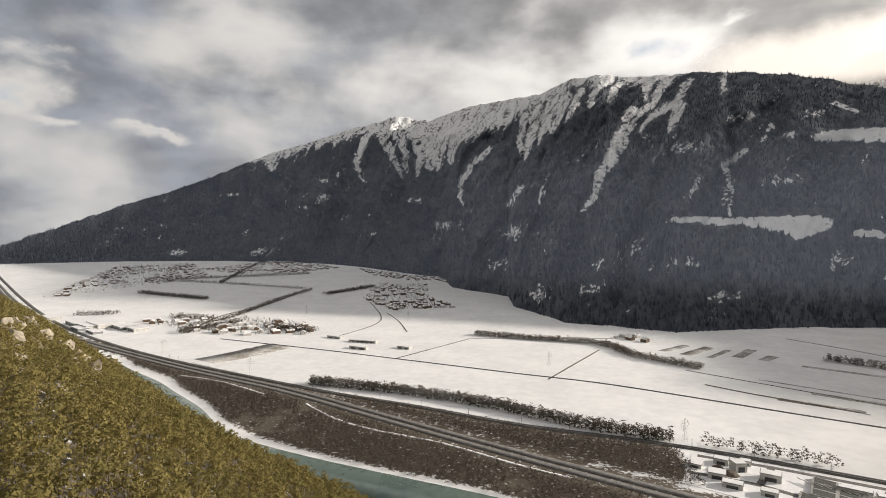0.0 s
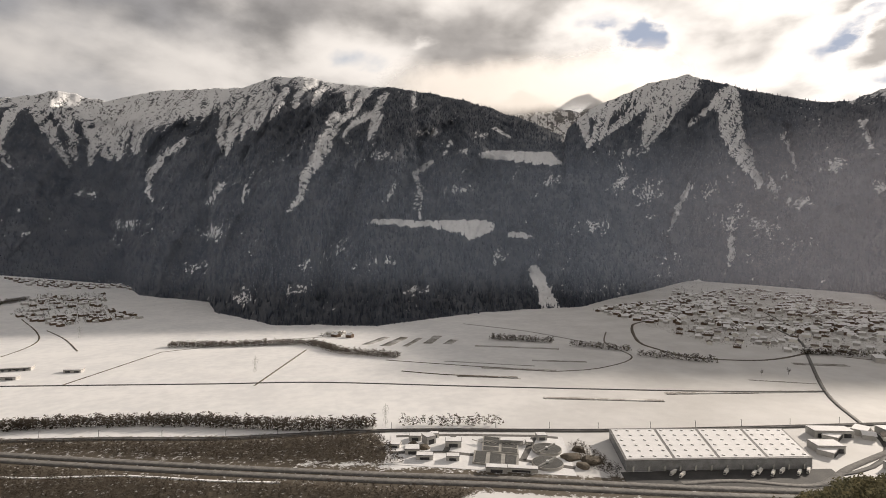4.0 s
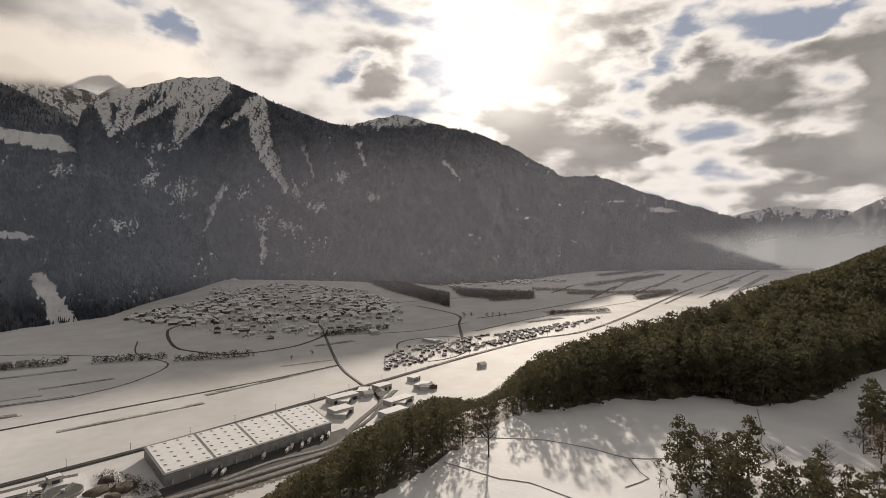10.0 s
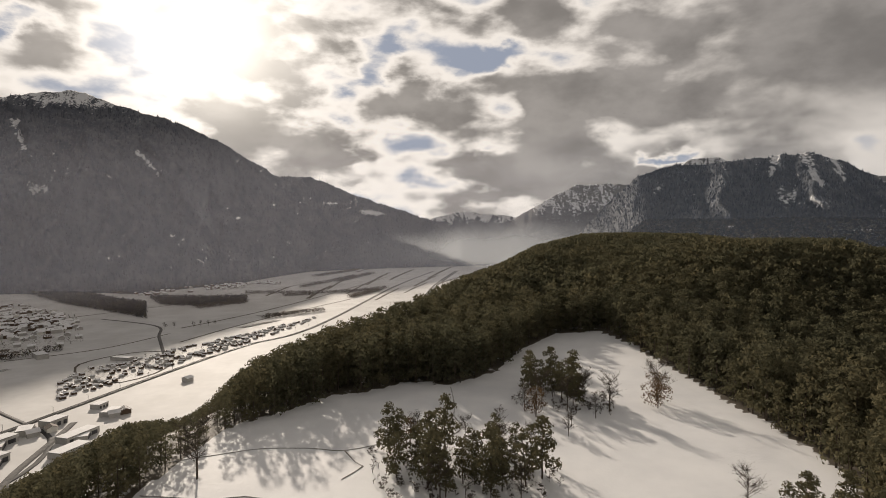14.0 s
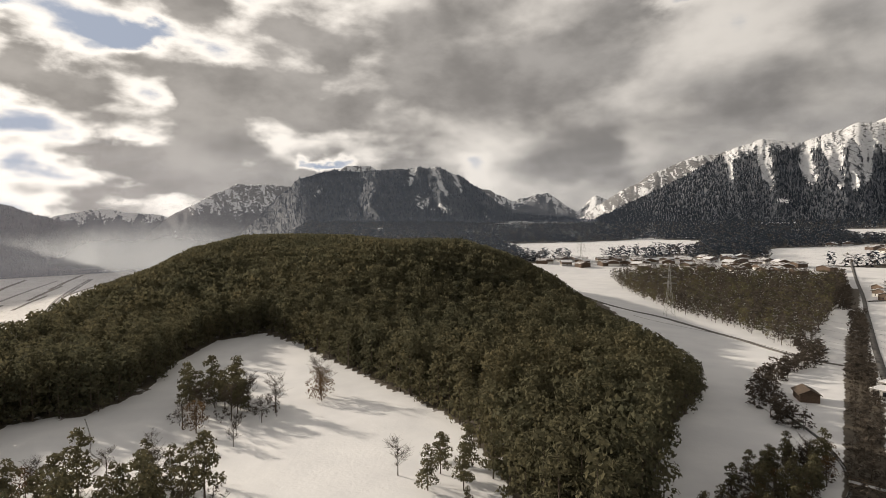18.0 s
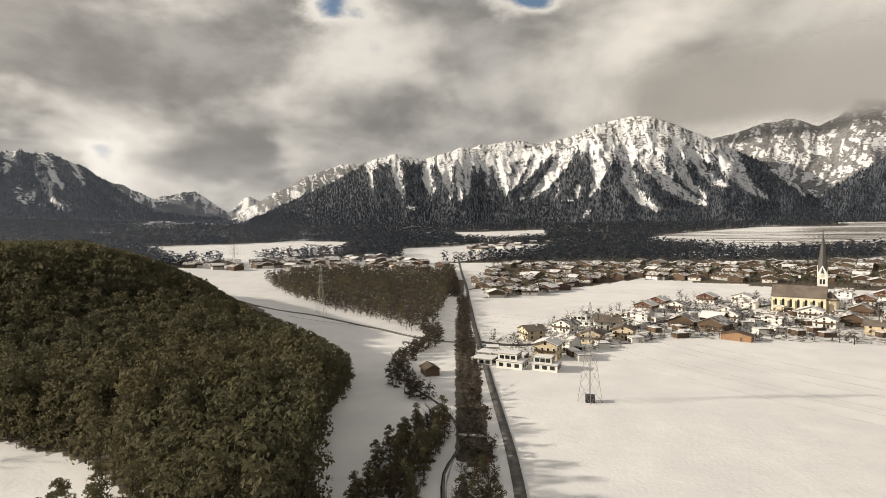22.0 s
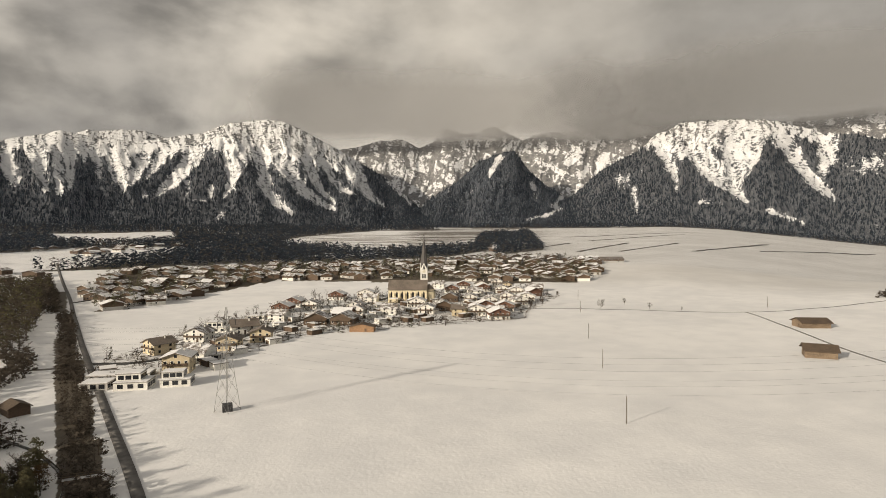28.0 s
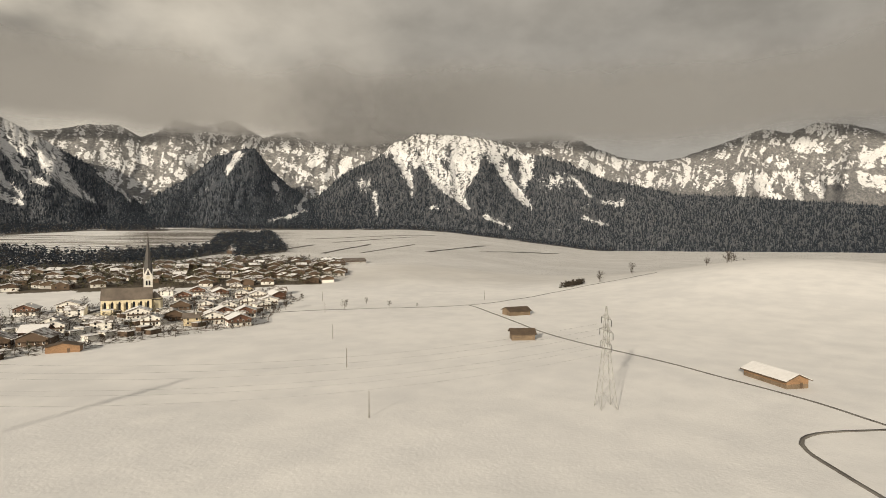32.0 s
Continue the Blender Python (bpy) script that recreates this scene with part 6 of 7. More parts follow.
# ---- field barns ----
house(stand(-354, -214, 60), 12, 17, 3.6, 0.36, BARN_WOOD, BARN_WOOD, "weathered wooden field barn with a brown roof", ROOF_WOOD, snow=0, balcony=False, chimney=False, rows=0, name="barn", group="field barns")
house(stand(-273, -161, 40), 10, 13, 3.8, 0.44, BARN_WOOD, BARN_WOOD, "weathered wooden hay barn with a dark board roof", ROOF_WOOD, snow=0, balcony=False, chimney=False, rows=0, name="barn", group="field barns")
_b = house(stand(-256, -33, 141), 10, 22, 3.2, 0.42, BARN_WOOD, NEW_WOOD, "long wooden barn with a snow-covered roof and fresh timber gable", ROOF_WOOD, snow=0.9, balcony=False, chimney=False, rows=0, name="barn", group="field barns")
house(stand(54, -222, 30), 6, 8, 2.8, 0.5, CLADDING, CLADDING, "small dark wooden hut beside the hedge", ROOF_WOOD, snow=0, balcony=False, chimney=False, rows=0, name="barn", group="field barns", over=0.6)
house(stand(-562, -628, 70), 16, 34, 5, 0.4, GREY_WALL, CLADDING, "long farm building in the far fields", ROOF_TILE, snow=0, balcony=False, chimney=False, rows=1, name="barn", group="field barns")
house(stand(-532, -650, 20), 14, 16, 6, 0.45, PLASTER, CLADDING, "farmhouse in the far fields", ROOF_TILE, rows=1)

# ---- roads and tracks on the plateau ----
ribbon("road", [(2, -60), (6, -100), (12, -140), (29, -222), (53, -339), (83, -493), (105, -604), (140, -760), (170, -900)], 2.8, WORN_ASPHALT, "straight grey asphalt road along the wood strip", "road", 0.25, 10)
ribbon("farm_road", [(-245, -378), (-292, -344), (-382, -279), (-440, -262), (-496, -256), (-570, -238), (-640, -200)], 1.1, WORN_ASPHALT, "narrow asphalt farm road through snowy fields", "road", 0.2, 8)
ribbon("farm_road", [(-382, -279), (-330, -205), (-287, -141), (-266, -86), (-243, -39), (-231, -16), (-212, 10), (-190, 50)], 1.1, WORN_ASPHALT, "narrow asphalt farm road past the wooden barn", "road", 0.2, 8)
ribbon("track", [(-214, 4), (-199, -11), (-187, -17), (-177, -15), (-167, -8), (-154, 2), (-138, 12)], 1.2, GRAVEL, "curved field track swept of snow", "road", 0.2, 4, ragged=0.2)
ribbon("track", [(215, -350), (186, -352), (164, -350), (113, -320), (68, -292), (44, -296)], 2.6, GRAVEL, "field track along the wood's edge", "road", 0.25, 8, ragged=0.2)
ribbon("village_street", [(44, -296), (20, -292), (-20, -332), (-70, -390), (-120, -440), (-180, -500), (-260, -560)], 4.5, ASPHALT, "village street between houses", "road", 0.2, 8)
ribbon("estate_street", [(95, -560), (40, -620), (-60, -690), (-170, -700), (-300, -640), (-420, -560)], 5, ASPHALT, "estate street between houses", "road", 0.25, 10)
ribbon("stream", [(24, -110), (28, -129), (28, -153), (39, -179), (51, -195), (60, -206)], 0.9, DARK_WATER, "narrow dark stream in a wooded ditch", "stream", 0.15, 5, ragged=0.25)


# ---- pylons and poles ----
def pylon(m, h, label="tall grey steel lattice pylon standing in the snow"):
    ob = thing("pylon", label, "pylon", m, "power line pylons")
    levels = [0, h * 0.18, h * 0.34, h * 0.48, h * 0.6, h * 0.72, h * 0.84, h]
    half = [h * 0.085, h * 0.066, h * 0.050, h * 0.037, h * 0.028, h * 0.022, h * 0.018, 0.15]
    corners = ((-1, -1), (1, -1), (1, 1), (-1, 1))
    for cx, cy in corners:
        bm = bmesh.new()
        rings = [[bm.verts.new((cx * half[k] + 0.10 * dx, cy * half[k] + 0.10 * dy, levels[k])) for dx, dy in ((-1, 0), (0, -1), (1, 0), (0, 1))] for k in range(len(levels))]
        for lower, upper in zip(rings, rings[1:]):
            for k in range(4):
                bm.faces.new((lower[k], lower[(k + 1) % 4], upper[(k + 1) % 4], upper[k]))
        part("leg", bm, STEEL, ob)
    for k in range(len(levels) - 2):
        for i in range(4):
            a, b = corners[i], corners[(i + 1) % 4]
            part("brace", bar((a[0] * half[k], a[1] * half[k], levels[k]), (b[0] * half[k + 1], b[1] * half[k + 1], levels[k + 1]), 0.045), STEEL, ob)
            part("brace", bar((b[0] * half[k], b[1] * half[k], levels[k]), (a[0] * half[k + 1], a[1] * half[k + 1], levels[k + 1]), 0.045), STEEL, ob)
    for z, reach in ((h * 0.64, 4.6), (h * 0.76, 5.6), (h * 0.88, 4.2)):
        bm = bar((-reach, 0, z), (reach, 0, z), 0.11)
        for s in (-1, 1):
            bar((s * reach, 0, z), (0, 0.5, z + 1.4), 0.06, bm)
            bar((s * reach, 0, z), (0, -0.5, z + 1.4), 0.06, bm)
        arm = part("cross_arm", bm, STEEL, ob)
        for s in (-1, 1):
            part("insulator", bar((s * reach, 0, z - 0.1), (s * reach, 0, z - 2.2), 0.13, None, 6), DARK_METAL, arm)
    return ob


PYLONS = [(420, -640, 34), (170, -366, 36), (-10, -196, 36), (-180, -73, 36), (-400, 80, 36)]
_first = None
for _x, _y, _h in PYLONS[:4]:
    _m = stand(_x, _y, 45)
    _first = copy_thing(_first, _m) if _first else pylon(_m, 35)
_base = box(3.2, 3.2, 2.4)
_cab = thing("transformer_box", "dark box at the foot of the pylon", "cabinet", stand(-10, -196))
part("body", _base, DARK_METAL, _cab)


def wire(p, q, sag, r=0.018):
    bm = bmesh.new()
    pts = [Vector(p).lerp(Vector(q), k / 10) - Vector((0, 0, sag * 4 * (k / 10) * (1 - k / 10))) for k in range(11)]
    rings = [[bm.verts.new(p + Vector((0, 0, r)) * math.cos(2.094 * k) + Vector((0.7071, 0.7071, 0)) * r * math.sin(2.094 * k)) for k in range(3)] for p in pts]
    for a, b in zip(rings, rings[1:]):
        for k in range(3):
            bm.faces.new((a[k], a[(k + 1) % 3], b[(k + 1) % 3], b[k]))
    return bm


_line = thing("power_line", "thin sagging power cables between the pylons", "cable", pose(0, 0, 0))
for (_x1, _y1, _), (_x2, _y2, _) in zip(PYLONS[:3], PYLONS[1:4]):
    _z1, _z2 = float(ground_height(_x1, _y1)), float(ground_height(_x2, _y2))
    for _f, _reach in ((0.64, 4.6), (0.76, 5.6), (0.88, 4.2)):
        for _s in (-1, 1):
            _o = Vector((0.7071, 0.7071, 0)) * _s * _reach
            part("cable", wire(Vector((_x1, _y1, _z1 + 35 * _f - 2.2)) + _o, Vector((_x2, _y2, _z2 + 35 * _f - 2.2)) + _o, 7), DARK_METAL, _line)


def pole(m, h, label="thin wooden utility pole in the snowy field"):
    ob = thing("utility_pole", label, "pole", m, "utility poles")
    part("shaft", bar((0, 0, -0.6), (0, 0, h), 0.16, None, 7, 0.11), BARK, ob)
    part("cross_arm", box(1.6, 0.12, 0.14, 0, 0, h - 0.5), BARK, ob)
    for s in (-0.7, 0, 0.7):
        part("insulator", bar((s, 0, h - 0.36), (s, 0, h - 0.1), 0.06, None, 6), PLASTER, ob)
    return ob


_first = None
for _x, _y in ((-121, -128), (-164, -188), (-205, -247), (-272, -337), (-420, -288), (-320, -400)):
    _m = stand(_x, _y, 40)
    _first = copy_thing(_first, _m) if _first else pole(_m, 8.5)


def mast(m):
    ob = thing("catenary_mast", "grey railway mast beside the tracks", "mast", m, "railway masts")
    part("post", box(0.35, 0.35, 9, 0, 0, -0.5), DARK_METAL, ob)
    part("bracket", bar((0, 0, 7.4), (3.2, 0, 7.8), 0.12), DARK_METAL, ob)
    return ob


_first = None
for _k, _p in enumerate(along(RAIL[5:15], 55.0)):
    _m = stand(_p.x + 2.5, _p.y + 6.0, 65)
    _first = copy_thing(_first, _m) if _first else mast(_m)
_first = None
for _x, _y in ((-457, 887), (-715, 1023), (195, 660), (-300, 1500), (-640, 1600), (60, 1010)):
    _m = stand(_x, _y, 30)
    _first = copy_thing(_first, _m) if _first else pylon(_m, 28, "steel lattice pylon in the valley fields")

# ---- works and halls beside the railway ----
def slab(m_pts, z0, z1):
    """A flat-topped block over a four-cornered plan."""
    lo = [(x, y, z0) for x, y in m_pts]
    hi = [(x, y, z1) for x, y in m_pts]
    n = len(m_pts)
    return solid(lo + hi, [tuple(range(n))[::-1], tuple(range(n, 2 * n))] + [(k, (k + 1) % n, n + (k + 1) % n, n + k) for k in range(n)])


def lerp2(c, u, v):
    a = Vector(c[0]).lerp(Vector(c[1]), u)
    b = Vector(c[3]).lerp(Vector(c[2]), u)
    return a.lerp(b, v)


HALL = [(427, 515), (617, 438), (566, 368), (383, 436)]


def big_hall():
    ob = thing("factory_hall", "huge flat factory hall with a snow-covered roof", "factory", pose(0, 0, VALLEY))
    part("wall", slab(HALL, -1, 11.2), paint("hall_cladding", (0.24, 0.245, 0.25), 0.6, 0.1), ob)
    part("roof", slab([lerp2(HALL, u, v) for u, v in ((-0.004, -0.01), (1.004, -0.01), (1.004, 1.01), (-0.004, 1.01))], 11.2, 12.0), ROOF_METAL, ob)
    cuts = (0.0, 0.26, 0.5, 0.76, 1.0)
    for a, b in zip(cuts, cuts[1:]):
        part("roof_snow", slab([lerp2(HALL, u, v) for u, v in ((a + 0.008, 0.03), (b - 0.008, 0.03), (b - 0.008, 0.97), (a + 0.008, 0.97))], 12.0, 12.25), ROOF_SNOW, ob, "snow field on the hall roof")
        for i in range(4):
            for j in range(6):
                c = lerp2(HALL, a + (b - a) * (i + 0.5) / 4, (j + 0.5) / 6)
                part("skylight", box(1.3, 3.2, 0.6, c.x, c.y, 12.2, None, 22), CONCRETE, ob)
    for k in range(12):
        p = lerp2(HALL, (k + 0.5) / 12, 1.0)
        part("loading_door", box(6, 0.5, 5, p.x, p.y - 0.2, 0.2, None, 20), GREY_WALL, ob)
    yard = [lerp2(HALL, u, v) for u, v in ((-0.03, 1.02), (1.1, 1.02), (1.12, 1.6), (-0.02, 1.42))]
    part("yard", slab([(p.x, p.y) for p in yard], -0.4, 0.45), ASPHALT, ob, "cleared asphalt loading yard")
    return ob


big_hall()


def truck(m, col):
    ob = thing("lorry", "white box lorry parked by the factory hall", "lorry", m, "parked lorries")
    part("trailer", box(2.5, 9.5, 2.9, 0, 0, 1.0), col, ob)
    part("cab", box(2.4, 2.2, 2.6, 0, -6.2, 0.6, None, 0, 0.2), GREY_WALL, ob)
    part("windscreen", box(2.1, 0.06, 0.9, 0, -7.32, 2.0), GLASS, ob)
    for s in (-1, 1):
        for y in (-6.2, 2.2, 3.6):
            part("wheel", bar((s * 0.95, y, 0.5), (s * 1.25, y, 0.5), 0.5, None, 12), DARK_METAL, ob)
    return ob


_first = None
for _k in range(9):
    _c = lerp2(HALL, (0.24, 0.28, 0.52, 0.66, 0.7, 0.76, 0.82, 0.9, 0.96)[_k], 1.10 + 0.06 * (_k % 2))
    _m = pose(_c.x, _c.y, VALLEY + 0.45, 0, 0, -68 + (_k % 3) * 3)
    _first = copy_thing(_first, _m) if _first else truck(_m, PLASTER)


def shed(name, x, y, w, l, h, turn, label, wall=GREY_WALL, roof=ROOF_SNOW, doors=3):
    ob = thing(name, label, "building", pose(x, y, VALLEY, 0, 0, turn), "halls beside the railway")
    part("wall", box(w, l, h + 1, 0, 0, -1), wall, ob)
    part("roof", box(w + 0.8, l + 0.8, 0.45, 0, 0, h), ROOF_METAL, ob)
    if roof:
        part("roof_snow", box(w - 0.4, l - 0.4, 0.22, 0, 0, h + 0.45), roof, ob)
    for k in range(doors):
        part("door", box(w / doors * 0.55, 0.3, h * 0.62, (k + 0.5) / doors * w - w / 2, -l / 2 - 0.05, 0.1), DARK_METAL, ob)
    return ob


for _a in ((681, 423, 46, 18, 8, -25), (630, 395, 30, 20, 8, -25), (722, 412, 24, 16, 7, 20), (752, 396, 26, 18, 8, -20), (700, 342, 44, 18, 7, -22), (650, 326, 38, 18, 7, -22), (786, 342, 26, 16, 6, -10),
           (820, 372, 18, 14, 6, -15)):
    shed("workshop_hall", *_a, "low grey workshop hall with a snowy flat roof")
for _a in ((-1330, 1400, 80, 34, 9, -35), (-420, 1225, 40, 12, 5, -25), (1130, 470, 40, 16, 6, 70),
           (1175, 640, 40, 20, 9, 40), (-330, 1115, 44, 12, 5, -20), (-235, 1130, 30, 12, 5, -20)):
    shed("workshop_hall", *_a, "long low valley building with a snowy roof", doors=2)


def water_works():
    lot = [(160, 548), (192, 624), (378, 540), (330, 446)]
    ob = thing("sewage_works", "sewage works with rectangular and round basins in snow", "waterworks", pose(0, 0, VALLEY))
    part("ground_slab", slab(lot, -0.6, 0.35), ROOF_SNOW, ob, "snowy concrete yard")
    for x, y, r in ((338, 512, 16.5), (318, 480, 16.5)):
        tank = part("round_tank", bar((x, y, 0), (x, y, 3.2), r, None, 40), CONCRETE, ob, "round concrete clarifier")
        part("water", bar((x, y, 3.1), (x, y, 3.26), r - 0.8, None, 40), DARK_WATER, tank)
        part("scraper_bridge", box(r * 2, 1.6, 0.9, x, y, 3.5, None, 25), STEEL, tank)
        part("hub", bar((x, y, 3.2), (x, y, 5.2), 1.5, None, 12), ROOF_SNOW, tank)
    base = [(268, 534), (290, 574), (322, 548), (302, 512)]
    pool = part("rectangular_basin", slab(base, 0, 3.0), CONCRETE, ob)
    for i in range(3):
        for j in range(2):
            q = [lerp2(base, u, v) for u, v in ((i / 3 + 0.03, j / 2 + 0.04), ((i + 1) / 3 - 0.03, j / 2 + 0.04), ((i + 1) / 3 - 0.03, (j + 1) / 2 - 0.04), (i / 3 + 0.03, (j + 1) / 2 - 0.04))]
            part("water", slab([(p.x, p.y) for p in q], 2.8, 3.12), DARK_WATER, pool)
    for path in ([(172, 575), (232, 552), (300, 500), (340, 462)], [(196, 618), (262, 596), (350, 556), (372, 540)], [(232, 552), (262, 596)], [(300, 500), (350, 556)]):
        for p, q in zip(path, path[1:]):
            d = (Vector(q) - Vector(p)).normalized()
            n = Vector((-d.y, d.x)) * 3.5
            part("yard_road", slab([(p[0] - n.x, p[1] - n.y), (q[0] - n.x, q[1] - n.y), (q[0] + n.x, q[1] + n.y), (p[0] + n.x, p[1] + n.y)], 0.3, 0.42 + 0.01 * (p[0] % 7)), WORN_ASPHALT, ob, "cleared asphalt yard road")
    for k in range(9):
        c = lerp2([(262, 590), (328, 556), (322, 548), (290, 574)], k / 8, 0.5)
        part("gangway", box(1.0, 16, 0.5, c.x, c.y - 22, 3.1, None, 28), CONCRETE, ob)
    low = [(246, 512), (262, 540), (300, 508), (284, 482)]
    pool = part("rectangular_basin", slab(low, 0, 2.4), CONCRETE, ob)
    for i in range(3):
        q = [lerp2(low, u, v) for u, v in ((0.04, i / 3 + 0.04), (0.96, i / 3 + 0.04), (0.96, (i + 1) / 3 - 0.05), (0.04, (i + 1) / 3 - 0.05))]
        part("water", slab([(p.x, p.y) for p in q], 2.2, 2.52), DARK_WATER, pool)
    return ob


water_works()
for _a in ((248, 566, 18, 12, 7, -25), (214, 600, 14, 10, 6, -25), (198, 566, 16, 14, 6, -20), (232, 531, 14, 9, 5, -25), (285, 478, 34, 8, 4, -30), (225, 585, 12, 12, 9, 10), (352, 545, 12, 10, 6, -20), (262, 488, 22, 9, 5, -28), (205, 545, 18, 10, 5, -24), (238, 600, 10, 8, 5, -20), (312, 545, 26, 7, 5, -28), (330, 536, 8, 8, 4, -20), (186, 590, 12, 12, 4, -30)):
    shed("works_building", *_a, "small service building of the sewage works", doors=1)


def garden_shed(m, w, l, h, wall, label):
    ob = thing("garage", label, "garage", m, "garages and sheds")
    part("wall", box(w, l, h + 0.8, 0, 0, -0.8), wall, ob)
    part("roof", box(w + 0.7, l + 0.7, 0.22, 0, 0, h), ROOF_WOOD, ob)
    part("roof_snow", box(w + 0.3, l + 0.3, 0.18, 0, 0, h + 0.22), ROOF_SNOW, ob)
    part("door", box(w * 0.6, 0.12, h * 0.75, 0, -l / 2 - 0.03, 0.05), CLADDING, ob)
    return ob


_rng = random.Random(31)
_sheds = [garden_shed(stand(-10, -262, 15), 6, 7, 2.7, PLASTER, "white garage with a snowy flat roof"), garden_shed(stand(26, -252, 12), 5, 8, 2.6, CLADDING, "dark wooden garden shed with a snowy roof")]
for _p in scatter([(34, -240), (38, -290), (-10, -330), (-60, -400), (-110, -440), (-300, -520), (-310, -440), (-200, -345), (-90, -345), (-30, -300), (-2, -255)], 21, 131):
    copy_thing(_sheds[_rng.randint(0, 1)], stand(float(_p[0]), float(_p[1]), _rng.choice((20, 110)) + _rng.uniform(-12, 12)))


def fence(pts, label="low brown wooden garden fence in snow"):
    ob = thing("fence", label, "fence", pose(0, 0, 0), "garden fences")
    line = along(pts, 3.0)
    for k, p in enumerate(line):
        z = float(ground_height(p.x, p.y))
        part("post", box(0.14, 0.14, 1.5, p.x, p.y, z - 0.3), CLADDING, ob)
        if k:
            q = line[k - 1]
            zq = float(ground_height(q.x, q.y))
            for h in (0.45, 0.95):
                part("rail", bar((q.x, q.y, zq + h), (p.x, p.y, z + h), 0.09), CLADDING, ob)
    return ob


for _pts in ([(-105, -335), (-130, -352), (-160, -345), (-195, -326)], [(-195, -326), (-216, -330), (-232, -352), (-262, -388)], [(-60, -340), (-84, -350), (-104, -348)], [(36, -236), (38, -262), (40, -286)]):
    fence(_pts)


def heap(m, r, h, seed):
    rng = np.random.RandomState(seed)
    bm = bmesh.new()
    bmesh.ops.create_icosphere(bm, subdivisions=2, radius=1.0)
    for v in bm.verts:
        v.co = Vector((v.co.x * r, v.co.y * r * 0.8, max(v.co.z, -0.1) * h)) * (0.8 + 0.4 * rng.rand())
    me = bpy.data.meshes.new("earth_mound")
    bm.to_mesh(me)
    me.materials.append(EARTH)
    ob = new("earth_mound", me)
    ob.matrix_basis = m
    return tagged(ob, "dark earth mound partly under snow", "mound", "earth mounds")


for _k, (_x, _y, _r) in enumerate(((352, 486, 12), (366, 470, 14), (350, 462, 9), (372, 500, 8), (214, 572, 8), (206, 585, 7))):
    heap(pose(_x, _y, VALLEY, 0, 0, 40 * _k), _r, 4.5, _k)

# ---- valley villages ----
COT = []
for _k, (_w, _l, _h, _wm, _rm) in enumerate(((12, 13, 6.0, GREY_WALL, ROOF_SNOW), (11, 14, 5.4, PLASTER, ROOF_TILE), (14, 16, 6.6, PLASTER, ROOF_SNOW), (13, 15, 5.0, CLADDING, ROOF_PATCHY))):
    COT.append((_w, _l, _h, _wm, _rm))


def cottage(m, w, l, h, wall, roof):
    ob = thing("valley_house", "small valley house with a gabled winter roof", "house", m, "valley village houses")
    ridge = h + 0.45 * w / 2
    body = solid([(-w / 2, -l / 2, -1), (w / 2, -l / 2, -1), (w / 2, -l / 2, h), (0, -l / 2, ridge), (-w / 2, -l / 2, h), (-w / 2, l / 2, -1), (w / 2, l / 2, -1), (w / 2, l / 2, h), (0, l / 2, ridge), (-w / 2, l / 2, h)],
                 [(0, 1, 2, 3, 4), (9, 8, 7, 6, 5), (1, 6, 7, 2), (4, 9, 5, 0), (2, 7, 8, 3), (3, 8, 9, 4), (0, 5, 6, 1)])
    part("wall", body, wall, ob)
    part("roof", slab_roof(w, l, h, ridge, 1.0, 0.5, 0.03), roof, ob)
    return ob


_firsts = [None] * 4
VILLAGE = [(1103, 1440), (1400, 1540), (1700, 1560), (1985, 1080), (1760, 860), (1345, 640), (1100, 730), (1000, 880), (1080, 1150)]
STRIP = [(860, 450), (950, 500), (1060, 500), (1420, 272), (1690, 130), (1480, 180), (1140, 318)]
_rng = random.Random(9)


def open_ground(x, y, rng):
    return (fbm(x / 120 + 4, y / 120, 3) > 0.36) & (seg_distance(x, y, RAIL)[0] > 25)


_all = [tuple(p) for p in scatter(VILLAGE, 33, 71, open_ground)]
_sites = random.Random(4).sample(_all, min(270, len(_all)))
for _i, (_x, _y) in enumerate(_sites):
    _k = _rng.choice((0, 0, 1, 2, 3))
    _m = stand(float(_x), float(_y), _rng.choice((30, 120, 210)) + _rng.uniform(-15, 15))
    if _firsts[_k]:
        copy_thing(_firsts[_k], _m)
    else:
        _firsts[_k] = cottage(_m, *COT[_k])


